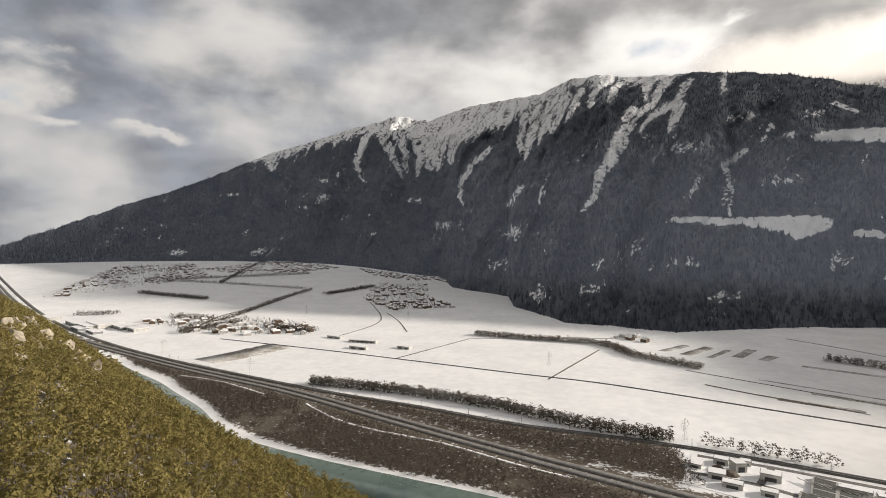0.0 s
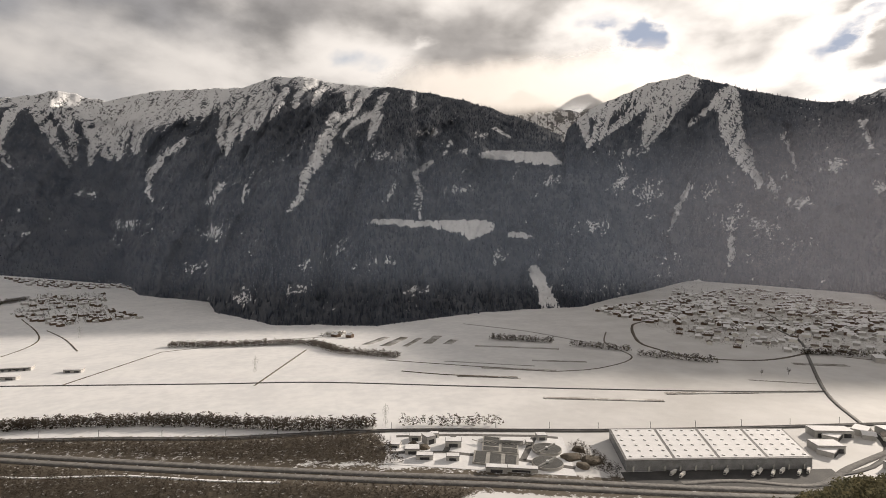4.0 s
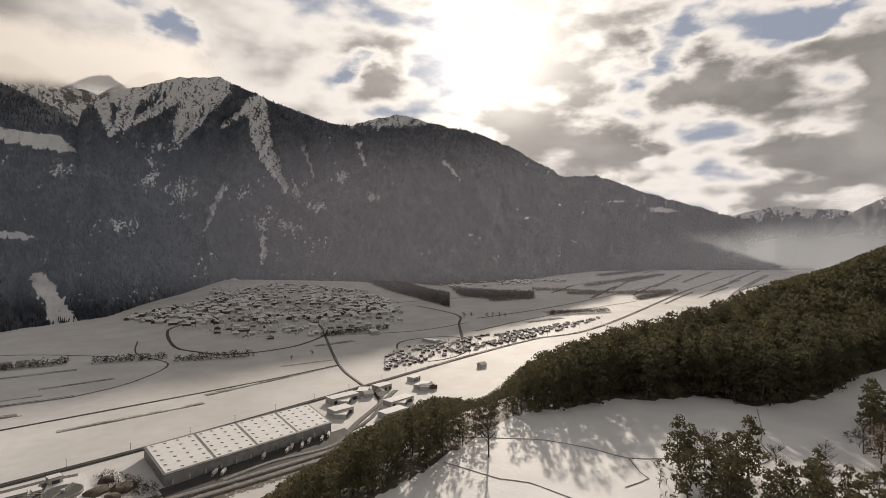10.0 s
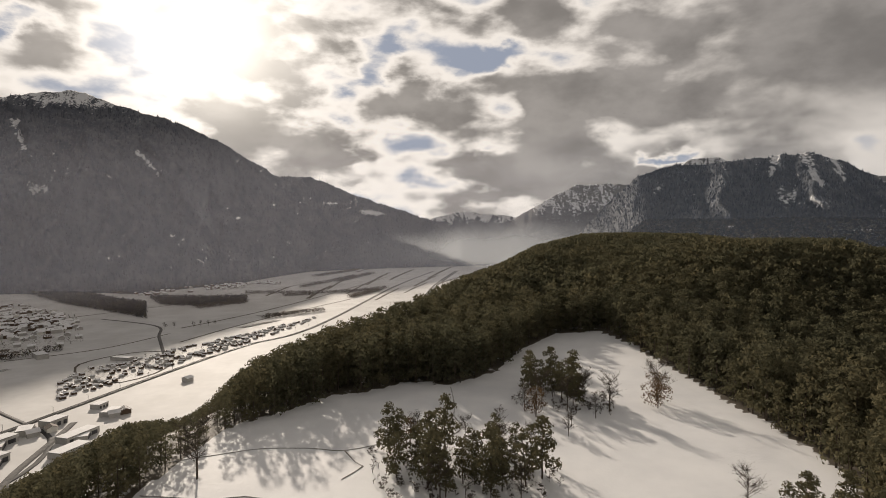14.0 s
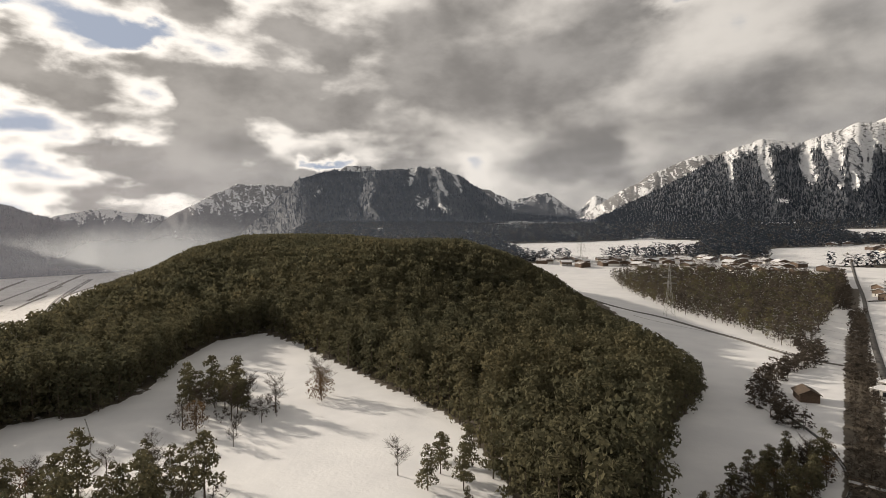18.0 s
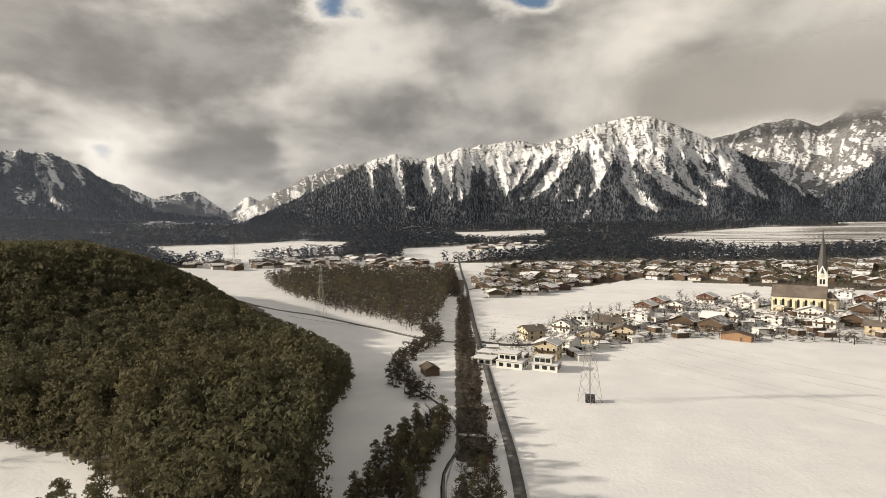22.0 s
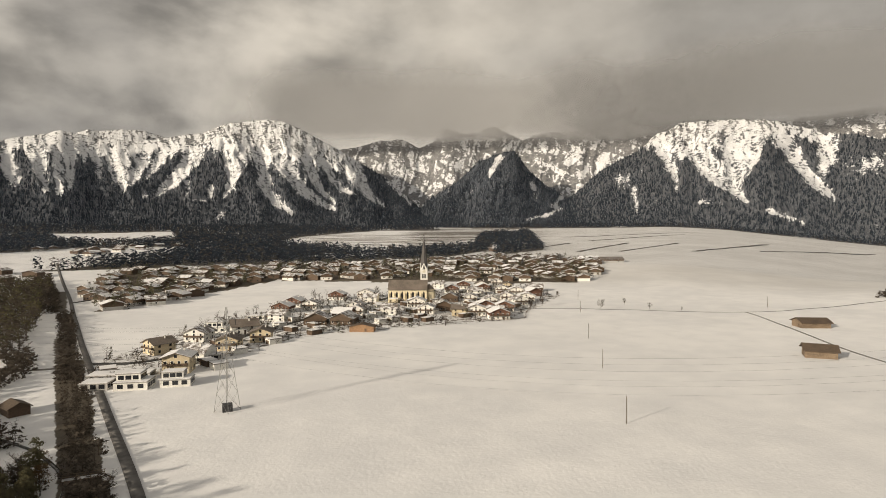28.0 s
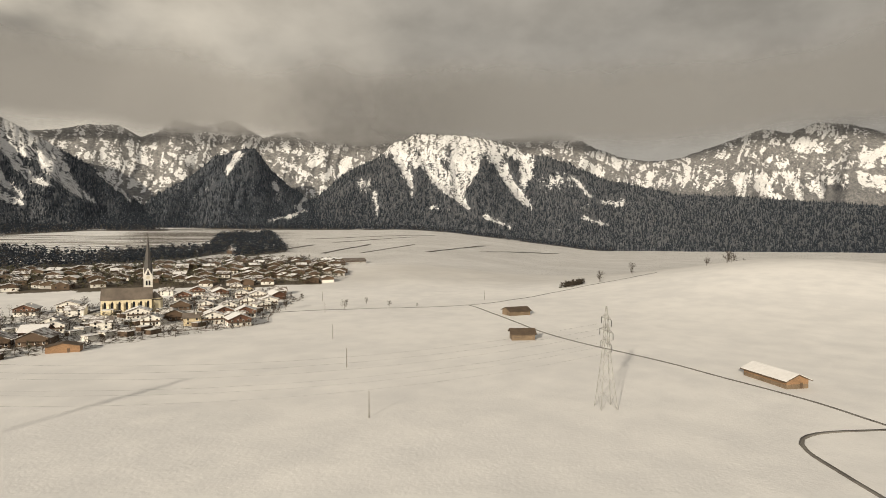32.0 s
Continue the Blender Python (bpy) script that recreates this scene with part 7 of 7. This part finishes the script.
def far_village(polys, spacing, seed, size=1.0, name="distant_village", label="small distant houses of valley villages"):
    """Far-off houses, too many and too small to tell apart, as one sheet of little gabled blocks."""
    rng = np.random.RandomState(seed)
    walls, roofs = ([], []), []
    for poly in polys:
        p = scatter(poly, spacing, seed)
        z = ground_height(p[:, 0], p[:, 1])
        for (x, y), g in zip(p, z):
            if rng.rand() < 0.25 or fbm(x / 130 + 8, y / 130, 2) > 0.62:
                continue
            w, l, h, a = size * (5 + 2 * rng.rand()), size * (7 + 3 * rng.rand()), size * (5 + 2 * rng.rand()), 0.5 + 1.57 * rng.randint(2) + 0.3 * rng.rand()
            c, s = math.cos(a), math.sin(a)
            q = [np.array([x + c * u * w - s * v * l, y + s * u * w + c * v * l, g]) for u, v in ((-1, -1), (1, -1), (1, 1), (-1, 1))]
            up, top = np.array([0, 0, h]), np.array([0, 0, h + 0.5 * w])
            r0, r1 = (q[0] + q[1]) / 2 + top, (q[2] + q[3]) / 2 + top
            side = walls[rng.randint(2)]
            for i in range(4):
                b, d = q[i], q[(i + 1) % 4]
                side += [[b, d, d + up], [b, d + up, b + up]]
            side += [[q[0] + up, q[1] + up, r0], [q[2] + up, q[3] + up, r1]]
            o = np.array([0, 0, 0.1])
            roofs += [[q[0] + up + o, r0 + o, r1 + o], [q[0] + up + o, r1 + o, q[3] + up + o], [q[1] + up + o, q[2] + up + o, r1 + o], [q[1] + up + o, r1 + o, r0 + o]]
    me = soup(name, [(np.array(walls[0]), CLADDING), (np.array(walls[1]), GREY_WALL), (np.array(roofs), ROOF_SNOW)])
    return tagged(new(name, me), label, "village", kind="stuff")


T0_POLYS = [[(-1052, 1385), (-780, 1500), (-560, 1400), (-487, 1260), (-640, 1225), (-805, 1250)], [(-577, 1987), (-640, 2500), (-420, 2550), (-330, 2050), (-192, 1800), (-382, 1700)],
            [(-1720, 1760), (-2150, 2700), (-1900, 3000), (-1500, 2500)], [(-1700, 2750), (-1500, 3300), (-1000, 3050), (-1250, 2600)], [(-700, 2750), (-900, 3050), (-350, 2900), (-330, 2700)], [(215, 1290), (240, 1335), (310, 1310), (290, 1265)],
            [(1500, 1500), (1850, 1800), (2130, 1560), (2060, 1180), (1985, 1080), (1700, 1560)], [(2300, 900), (2500, 1000), (3000, 500), (2800, 400)]]
far_village(T0_POLYS, 29, 73)
far_village([[(1130, 1440), (1400, 1530), (1690, 1540), (1960, 1090), (1740, 870), (1500, 740), (1330, 900), (1180, 1000), (1090, 1150)]], 27, 75, 1.15)
far_village([STRIP], 13, 74, 0.5, "allotment_huts", "rows of small allotment huts beside the railway")
for _poly, _gap, _s, _t in ((VILLAGE, 30, 81, (5, 11)), (STRIP, 24, 82, (4, 7)), (T0_POLYS[0], 13, 83, (6, 12)), (T0_POLYS[1], 16, 84, (6, 12)), (T0_POLYS[2], 22, 85, (7, 13)), (T0_POLYS[3], 24, 86, (7, 13)), (T0_POLYS[5], 12, 87, (6, 12)), (T0_POLYS[6], 34, 88, (7, 14))):
    _p = scatter(_poly, _gap, _s, lambda x, y, rng: (rng.rand(len(x)) < 0.7) & (seg_distance(x, y, RAIL)[0] > 18))
    wood_of("garden_trees", "leafless and evergreen garden trees among village houses", _p, FAR_BARES[:3] + FAR_PINES[:3], _t, _s, (0.0, 0.4), category="trees")


def depot(m, w, l, h, label):
    """A large flat-roofed works hall with a band of windows and loading doors."""
    ob = thing("works_hall", label, "hall", m, "works halls")
    part("wall", box(w, l, h + 1, 0, 0, -1), GREY_WALL, ob)
    part("roof", box(w + 1.2, l + 1.2, 0.6, 0, 0, h), CONCRETE, ob)
    part("roof_snow", box(w, l, 0.35, 0, 0, h + 0.61), ROOF_SNOW, ob, "even layer of snow on the flat roof")
    for s in (-1, 1):
        part("window_band", box(w * 0.9, 0.2, 1.6, 0, s * (l / 2 + 0.05), h - 2.6), GLASS, ob)
    for k in range(5):
        part("loading_door", box(4, 0.2, 4.2, (k - 2) * w * 0.17, -l / 2 - 0.06, 0), DARK_METAL, ob)
    return ob


depot(stand(-1110, 1300, -32), 110, 66, 9, "large white-roofed works hall beside the motorway")
depot(stand(-970, 1268, -32), 62, 30, 7, "long low works hall with a snowy roof")
depot(stand(-340, 1185, -10), 66, 15, 5, "long low farm shed in the valley fields")
depot(stand(-1190, 1215, -32), 70, 30, 7, "grey works hall by the motorway junction")
ribbon("yard", [(-1230, 1255), (-1060, 1165)], 40, WORN_ASPHALT, "cleared asphalt yard of the works", "yard", 0.3, 20)

# ---- woods and hedges of the plateau ----
wood_of("mixed_wood", "leafless wood with some pines beside the fields", scatter([(274, -495), (339, -576), (306, -657), (132, -689), (104, -500), (80, -345), (82, -310), (120, -350), (180, -395)], 4.6, 91), MIXED_BARES + FAR_PINES[:2], (8, 15), 92)
for _pts, _w, _g, _h in (([(22, -140), (36, -215), (59, -335), (88, -490)], 8, 2.8, (2.5, 5.5)), ([(47, -186), (60, -203), (70, -230), (72, -258), (68, -288), (80, -330)], 9, 2.8, (3, 6.5)), ([(100, -500), (125, -620), (150, -720)], 14, 4.5, (5, 10))):
    wood_of("hedge", "brown leafless hedge and scrub strip", scatter(band(_pts, _w), _g, 93), THICKETS + BARES[:2], _h, 94, category="hedge")


for _poly, _g in FAR_WOODS:
    wood_of("conifer_wood", "dark conifer wood across the plateau", scatter(_poly, _g, 95, far_wood), TINY_PINES + FAR_BARES[:1], (10, 18), 96, (0.0, 0.3))
wood_of("garden_trees", "leafless and evergreen garden trees among village houses", scatter(ESTATE, 8, 97, lambda x, y, rng: rng.rand(len(x)) < 0.85), FAR_BARES + FAR_PINES[:3] + BARES[:1], (4, 10), 98, category="trees")
wood_of("garden_conifers", "dark evergreen trees between the estate houses", scatter(ESTATE, 17, 145, lambda x, y, rng: rng.rand(len(x)) < 0.75), FAR_PINES, (7, 14), 146, (0.0, 0.15), category="trees")
wood_of("garden_trees", "leafless fruit trees and shrubs in village gardens", scatter([(30, -235), (40, -300), (-20, -420), (-120, -520), (-330, -520), (-320, -430), (-200, -325), (-60, -320)], 10, 99, lambda x, y, rng: rng.rand(len(x)) < 0.8), BARES + BUSHES, (3.5, 8), 100, category="trees")
wood_of("village_shrubs", "dark leafless shrubs and hedges between village houses", scatter(TOWNS[0], 7.5, 141, lambda x, y, rng: rng.rand(len(x)) < 0.7), THICKETS + FAR_BARES[:2], (1.5, 4.2), 142, category="shrubs")
wood_of("garden_conifers", "dark evergreen trees in village gardens", scatter(TOWNS[0], 30, 143, lambda x, y, rng: rng.rand(len(x)) < 0.6), SPRUCES, (5, 9), 144, (0.0, 0.3), category="trees")
for _k in range(13):
    _r = 1110 + 52 * _k + 9 * (_k % 3)
    _pts = [(_r * (1 + 0.012 * math.sin(_a * 0.4 + _k)) * math.sin(radians(_a)), _r * (1 + 0.012 * math.sin(_a * 0.4 + _k)) * math.cos(radians(_a))) for _a in range(188 + _k % 4, 209 - (_k * 2) % 5, 3)]
    ribbon("terrace_edge", _pts, 5 + (_k * 7) % 6, EARTH, "brown field terrace edge between snowy strips", "field", 0.6, 30, ragged=0.6)
for _pts, _w in (([(-640, -800), (-900, -950)], 8), ([(-700, -760), (-980, -880)], 6), ([(-820, -700), (-1250, -860)], 8), ([(-900, -1080), (-1300, -1150)], 9), ([(-1000, -700), (-1500, -760)], 8), ([(-640, -930), (-800, -1030)], 8), ([(-950, -1250), (-1500, -1250)], 12),
                 ([(377, -680), (420, -760), (395, -860)], 5)):
    ribbon("field_edge", _pts, _w, EARTH, "thin brown field edge in the far snow", "field", 0.6, 25, ragged=0.5)


# ---- single trees ----
def tree_thing(kind, m, h, seed, label, category="tree"):
    rng = np.random.RandomState(seed)
    ob = thing({"pine": "pine_tree", "russet": "oak_tree"}.get(kind, "leafless_tree"), label, category, m, "trees on the meadow")
    trunk = [stem_shape(rng, 0.92, 0.016, 0.03, 7)]
    if kind == "pine":
        for k in range(12):
            z, a = 0.3 + 0.5 * k / 12, rng.rand() * 6.28
            p, q = np.array([0, 0, z]), np.array([math.cos(a) * 0.17, math.sin(a) * 0.17, z + 0.05])
            s = np.array([-math.sin(a), math.cos(a), 0]) * 0.005
            trunk.append(np.array([[p - s, p + s, q], [p - s * 0, p + np.array([0, 0, 0.008]), q]]))
        leaves = crown_shape(rng, 11, 900, 0.21, 0.18, 0.115, 0.025, 0.35 + 0.35 * rng.rand())
        crown = soup("crown", [(leaves * h, NEEDLES)], np.repeat(np.clip(0.5 + 0.2 * rng.randn(len(leaves)), 0, 1), 3))
    elif kind == "russet":
        trunk.append(bare_shape(rng, 14, 4, 0.42, 0.012)[0])
        leaves = crown_shape(rng, 11, 620, 0.36, 0.20, 0.17, 0.026, 0.25)
        crown = soup("crown", [(leaves * h, RUSSET)], np.repeat(rng.rand(len(leaves)), 3))
    else:
        wood, fine = bare_shape(rng, 20, 20, 0.36, 0.008)
        trunk.append(wood)
        crown = soup("crown", [(fine * h, TWIGS)], np.repeat(rng.rand(len(fine)), 3))
    same_part("trunk", soup("trunk", [(np.concatenate(trunk) * h, BARK)]), ob, Matrix.Identity(4))
    same_part("crown", crown, ob, Matrix.Identity(4))
    return ob


PINE_T = [tree_thing("pine", stand(_x, _y), _h, 200 + _k, "dark green pine tree standing on the snowy meadow") for _k, (_x, _y, _h) in enumerate(((146, -6, 14), (124, -14, 15), (120, -28, 16), (203, -71, 15), (102, -94, 7)))]
BARE_T = [tree_thing("bare", stand(_x, _y), _h, 210 + _k, "leafless brown tree standing in the snow") for _k, (_x, _y, _h) in enumerate(((135, 40, 16), (177, -101, 15), (-292, -337, 9), (168, -79, 13)))]
_rng = random.Random(17)
for _x, _y, _k in ((130, -8, 0), (118, -18, 1), (126, -22, 2), (121, -36, 2), (129, -34, 0), (115, -26, 2), (142, -20, 0), (124, -41, 2), (134, -17, 2),
                   (195, -66, 0), (190, -75, 1), (197, -78, 2), (184, -70, 1), (200, -62, 1), (192, -60, 2),
                   (204, -70, 0)):
    copy_thing(PINE_T[(_k * 2 + int(_x)) % 5], stand(_x + _rng.uniform(-1.5, 1.5), _y + _rng.uniform(-1.5, 1.5), _rng.uniform(0, 360)) @ Matrix.Scale(_rng.uniform(0.72, 1.05), 4))
for _x, _y, _k in ((146, -8, 1), (135, -12, 3), (128, -16, 0), (123, -24, 4), (120, -31, 1), (138, -38, 2), (131, -26, 3), (140, -28, 0), (127, -30, 1), (134, -32, 4), (144, -34, 2), (188, -66, 3), (186, -72, 0), (180, -74, 2), (192, -70, 4),
                   (176, -70, 1), (196, -72, 3), (93, -80, 0), (88, -86, 2), (87, -95, 1), (97, -88, 3), (82, -82, 4), (95, -97, 0)):
    copy_thing(PINE_T[_k], stand(_x + _rng.uniform(-1, 1), _y + _rng.uniform(-1, 1), _rng.uniform(0, 360)) @ Matrix.Scale(_rng.uniform(0.55, 0.85), 4))
OAK_T = []
for _x, _y, _h, _seed in ((174, -99, 11, 231), (168, -96, 9, 232), (150, -12, 8, 233), (168, -54, 10, 234)):
    OAK_T.append(tree_thing("russet", stand(_x, _y), _h, _seed, "russet-leaved oak tree standing on the snowy meadow"))
for _x, _y, _k, _s in ((150, -14, 0, 0.6), (118, -16, 1, 0.7), (113, -33, 3, 0.75), (136, -34, 0, 0.7), (180, -60, 1, 0.8), (186, -78, 3, 0.8), (178, -74, 0, 0.7), (138, -44, 3, 0.7), (152, -28, 1, 0.5), (172, -66, 0, 0.75), (163, -72, 3, 0.6), (158, -62, 1, 0.45), (150, -58, 0, 0.4), (174, -52, 3, 0.7), (160, -40, 3, 0.5), (104, -80, 0, 0.6),
                       (-327, -321, 2, 0.7), (-265, -378, 2, 1.2), (-345, -306, 2, 0.4), (-496, -666, 1, 1.0), (-505, -672, 0, 0.9), (-579, -243, 1, 0.65), (-633, -226, 2, 1.0), (-652, -150, 1, 0.6), (-659, -131, 0, 0.9), (-665, -128, 1, 0.8),
                       (-536, -263, 2, 0.6), (-545, -259, 2, 0.6), (-556, -255, 2, 0.65), (-60, -437, 0, 0.6), (-100, -500, 1, 0.7), (-118, -395, 2, 0.9), (-30, -328, 2, 0.8), (-210, -420, 0, 0.8), (-222, -470, 1, 0.8), (-160, -500, 3, 0.8), (-190, -520, 0, 0.7)):
    copy_thing(BARE_T[_k], stand(_x, _y, _rng.uniform(0, 360)) @ Matrix.Scale(_s, 4))
for _x, _y, _h, _seed in ((-588, -246, 13, 241), (-706, -252, 14, 242), (-780, -178, 12, 243), (-790, -156, 16, 244), (-796, -150, 15, 245), (-798, -138, 9, 246), (-330, -352, 6, 247)):
    tree_thing('bare', stand(_x, _y), _h, _seed, 'leafless tree on the rim of the snowy field')
wood_of('field_hedge', 'leafless hedge beside the farm road', scatter([(-532, -268), (-536, -258), (-574, -258), (-582, -268)], 2.6, 251), THICKETS, (3, 6.5), 252, category='hedge')
for _p in scatter([(45, -108), (46, -140), (43, -158), (35, -168), (31, -150), (31, -108)], 3.9, 111):
    _kind, _small = _rng.choice((PINE_T, PINE_T, OAK_T, BARE_T)), _rng.uniform(0.42, 0.62)
    copy_thing(_rng.choice(_kind[:4]), stand(float(_p[0]), float(_p[1]), _rng.uniform(0, 360)) @ Matrix.Scale(_small, 4))
for _p in scatter([(23, -98), (23, -126), (19, -134), (13, -124), (11, -104)], 4.2, 112):
    copy_thing(_rng.choice(PINE_T[:4] + OAK_T[:2] + BARE_T[:2]), stand(float(_p[0]), float(_p[1]), _rng.uniform(0, 360)) @ Matrix.Scale(_rng.uniform(0.36, 0.5), 4))
wood_of("stream_scrub", "dry brown shrubs along the stream", np.concatenate([scatter([(46, -104), (47, -140), (43, -160), (35, -170), (31, -150), (31, -104)], 2.4, 116), scatter([(12, -100), (15, -130), (18, -152), (23, -152), (23, -130), (20, -100)], 2.2, 117)]),
        THICKETS + BUSHES[:2], (1.5, 4.2), 118, category="scrub")


def footbridge(m):
    ob = thing("footbridge", "small wooden footbridge with railings over the snowy stream", "bridge", m)
    part("deck", box(9, 1.6, 0.18, 0, 0, 0.5), BARN_WOOD, ob)
    part("deck_snow", box(8.8, 1.5, 0.08, 0, 0, 0.68), ROOF_SNOW, ob, "snow on the deck")
    for y in (-0.78, 0.78):
        for x in (-4.3, -1.5, 1.5, 4.3):
            part("post", box(0.12, 0.12, 1.7, x, y, 0), BARN_WOOD, ob)
        part("rail", box(9, 0.1, 0.12, 0, y, 1.6), BARN_WOOD, ob)
    return ob


footbridge(stand(24.5, -154, 0))
wood_of("meadow_scrub", "dry brown shrubs under the meadow trees", np.concatenate([scatter([(150, 0), (118, -2), (106, -30), (120, -46), (142, -40), (152, -18)], 3.4, 113), scatter([(205, -58), (176, -48), (160, -80), (190, -86), (206, -76)], 4.2, 114)]), THICKETS[:2] + BUSHES[:2], (1.2, 3.0), 115, category="scrub")


# ---- works beside the motorway, far up the valley ----
def valley_works(corners, tall, walls):
    ob = thing("works_hall", "low industrial hall with a snowy flat roof beside the motorway", "industrial hall", pose(0, 0, VALLEY), "far works halls")
    part("wall", slab(corners, -1, tall), walls, ob)
    part("roof_snow", slab([lerp2(corners, u, v) for u, v in ((-0.01, -0.01), (1.01, -0.01), (1.01, 1.01), (-0.01, 1.01))], tall, tall + 0.6), ROOF_SNOW, ob, "snow on the flat roof")
    for u in (0.15, 0.5, 0.85):
        p = lerp2(corners, u, 1.0)
        part("loading_door", box(6, 0.6, tall * 0.55, p[0], p[1], 0), DARK_METAL, ob)
    return ob


_grey, _pale = paint("works_cladding", (0.20, 0.205, 0.21), 0.6, 0.1), paint("pale_works_cladding", (0.42, 0.41, 0.39), 0.7, 0.1)
for _cx, _cy, _w, _l, _h, _m in ((-1165, 1325, 55, 90, 9, _grey), (-1085, 1310, 60, 95, 11, _pale), (-1010, 1290, 45, 70, 8, _grey), (-1105, 1250, 26, 60, 7, _grey), (-955, 1262, 35, 60, 8, _pale), (-1035, 1215, 22, 55, 6, _grey)):
    _t = Vector((0.83, -0.56))
    _n = Vector((-_t.y, _t.x))
    _c = Vector((_cx, _cy))
    valley_works([tuple(_c + _t * a * _l / 2 + _n * b * _w / 2) for a, b in ((-1, 1), (1, 1), (1, -1), (-1, -1))], _h, _m)

# ---- rocks on the west slope ----
def rock(m, r, seed):
    rng = np.random.RandomState(seed)
    bm = bmesh.new()
    bmesh.ops.create_icosphere(bm, subdivisions=2, radius=r)
    for v in bm.verts:
        v.co = v.co * (0.65 + 0.6 * rng.rand())
        v.co.z *= 1.35
    me = bpy.data.meshes.new("rock_outcrop")
    bm.to_mesh(me)
    me.materials.append(ROCK)
    ob = new("rock_outcrop", me)
    ob.matrix_basis = m
    return tagged(ob, "pale limestone outcrop among slope pines", "rock", "rock outcrops")


_rng = random.Random(23)
for _k in range(16):
    _a, _d = _rng.uniform(-49, -40), _rng.uniform(210, 520)
    _c = compass(_a, _d)
    rock(stand(_c.x, _c.y, _rng.uniform(0, 360), 2.0), _rng.uniform(3, 6.5), 300 + _k)


# ---- yards east of the large hall ----
for _x, _y, _w, _l, _h, _a, _lab in ((676, 416, 30, 16, 5, 20, "long low storage hall with a snowy roof"), (623, 388, 26, 16, 5, 20, "small grey workshop hall with a snowy roof"), (653, 325, 24, 14, 4.5, 15, "low grey depot with a snowy roof"),
                                     (700, 336, 30, 14, 5, 15, "long grey depot beside the yard road")):
    depot(stand(_x, _y, _a), _w, _l, _h, _lab)
for _x, _y, _a in ((712, 398, 40), (728, 386, 130), (776, 334, 30), (949, 294, 60), (790, 326, 120)):
    copy_thing(_firsts[_rng.choice((0, 1, 3))], stand(_x, _y, _a))
ribbon("yard_road", [(415, 393), (468, 377), (530, 341), (603, 354), (708, 367), (757, 374)], 8, WORN_ASPHALT, "cleared grey road between the works halls", "road", 0.5, 12)
ribbon("yard", [(380, 420), (450, 402), (560, 372)], 24, WORN_ASPHALT, "cleared loading yard along the hall", "yard", 0.35, 12)
for _x, _y, _k, _s in ((1488, 515, 0, 1.2), (1507, 499, 1, 1.1), (1517, 454, 3, 1.2), (1532, 441, 0, 1.0), (1532, 420, 1, 1.1), (1547, 407, 3, 1.0), (867, 652, 1, 0.7), (913, 637, 0, 0.8)):
    copy_thing(BARE_T[_k], stand(_x, _y, _rng.uniform(0, 360)) @ Matrix.Scale(_s, 4))
# ---- trodden paths on the meadow ----
for _pts in ([(146, 52), (150, 39), (153, 29), (152, 16), (149, 6), (153, -5)], [(149, 6), (141, 3), (138, 1), (131, 6)], [(205, -32), (184, -30), (172, -28), (162, -29), (153, -22)], [(128, 50), (124, 34), (125, 27), (119, 12)],
             [(28, -153), (26, -122), (20, -104)], [(179, -334), (118, -324), (69, -295)]):
    ribbon("footpath", _pts, 0.32, STUBBLE, "narrow trodden path through the snow", "path", 0.12, 3, ragged=0.5, thick=0.05)
# pale cliffs breaking through the pines of the west slope
for _k, (_x, _y, _r) in enumerate(((-298, 282, 6), (-268, 258, 5), (-400, 400, 6), (-321, 349, 6), (-312, 352, 5), (-261, 305, 5), (-330, 320, 5), (-290, 330, 5))):
    rock(stand(_x, _y, 40 * _k, 6.0), _r, 340 + _k)
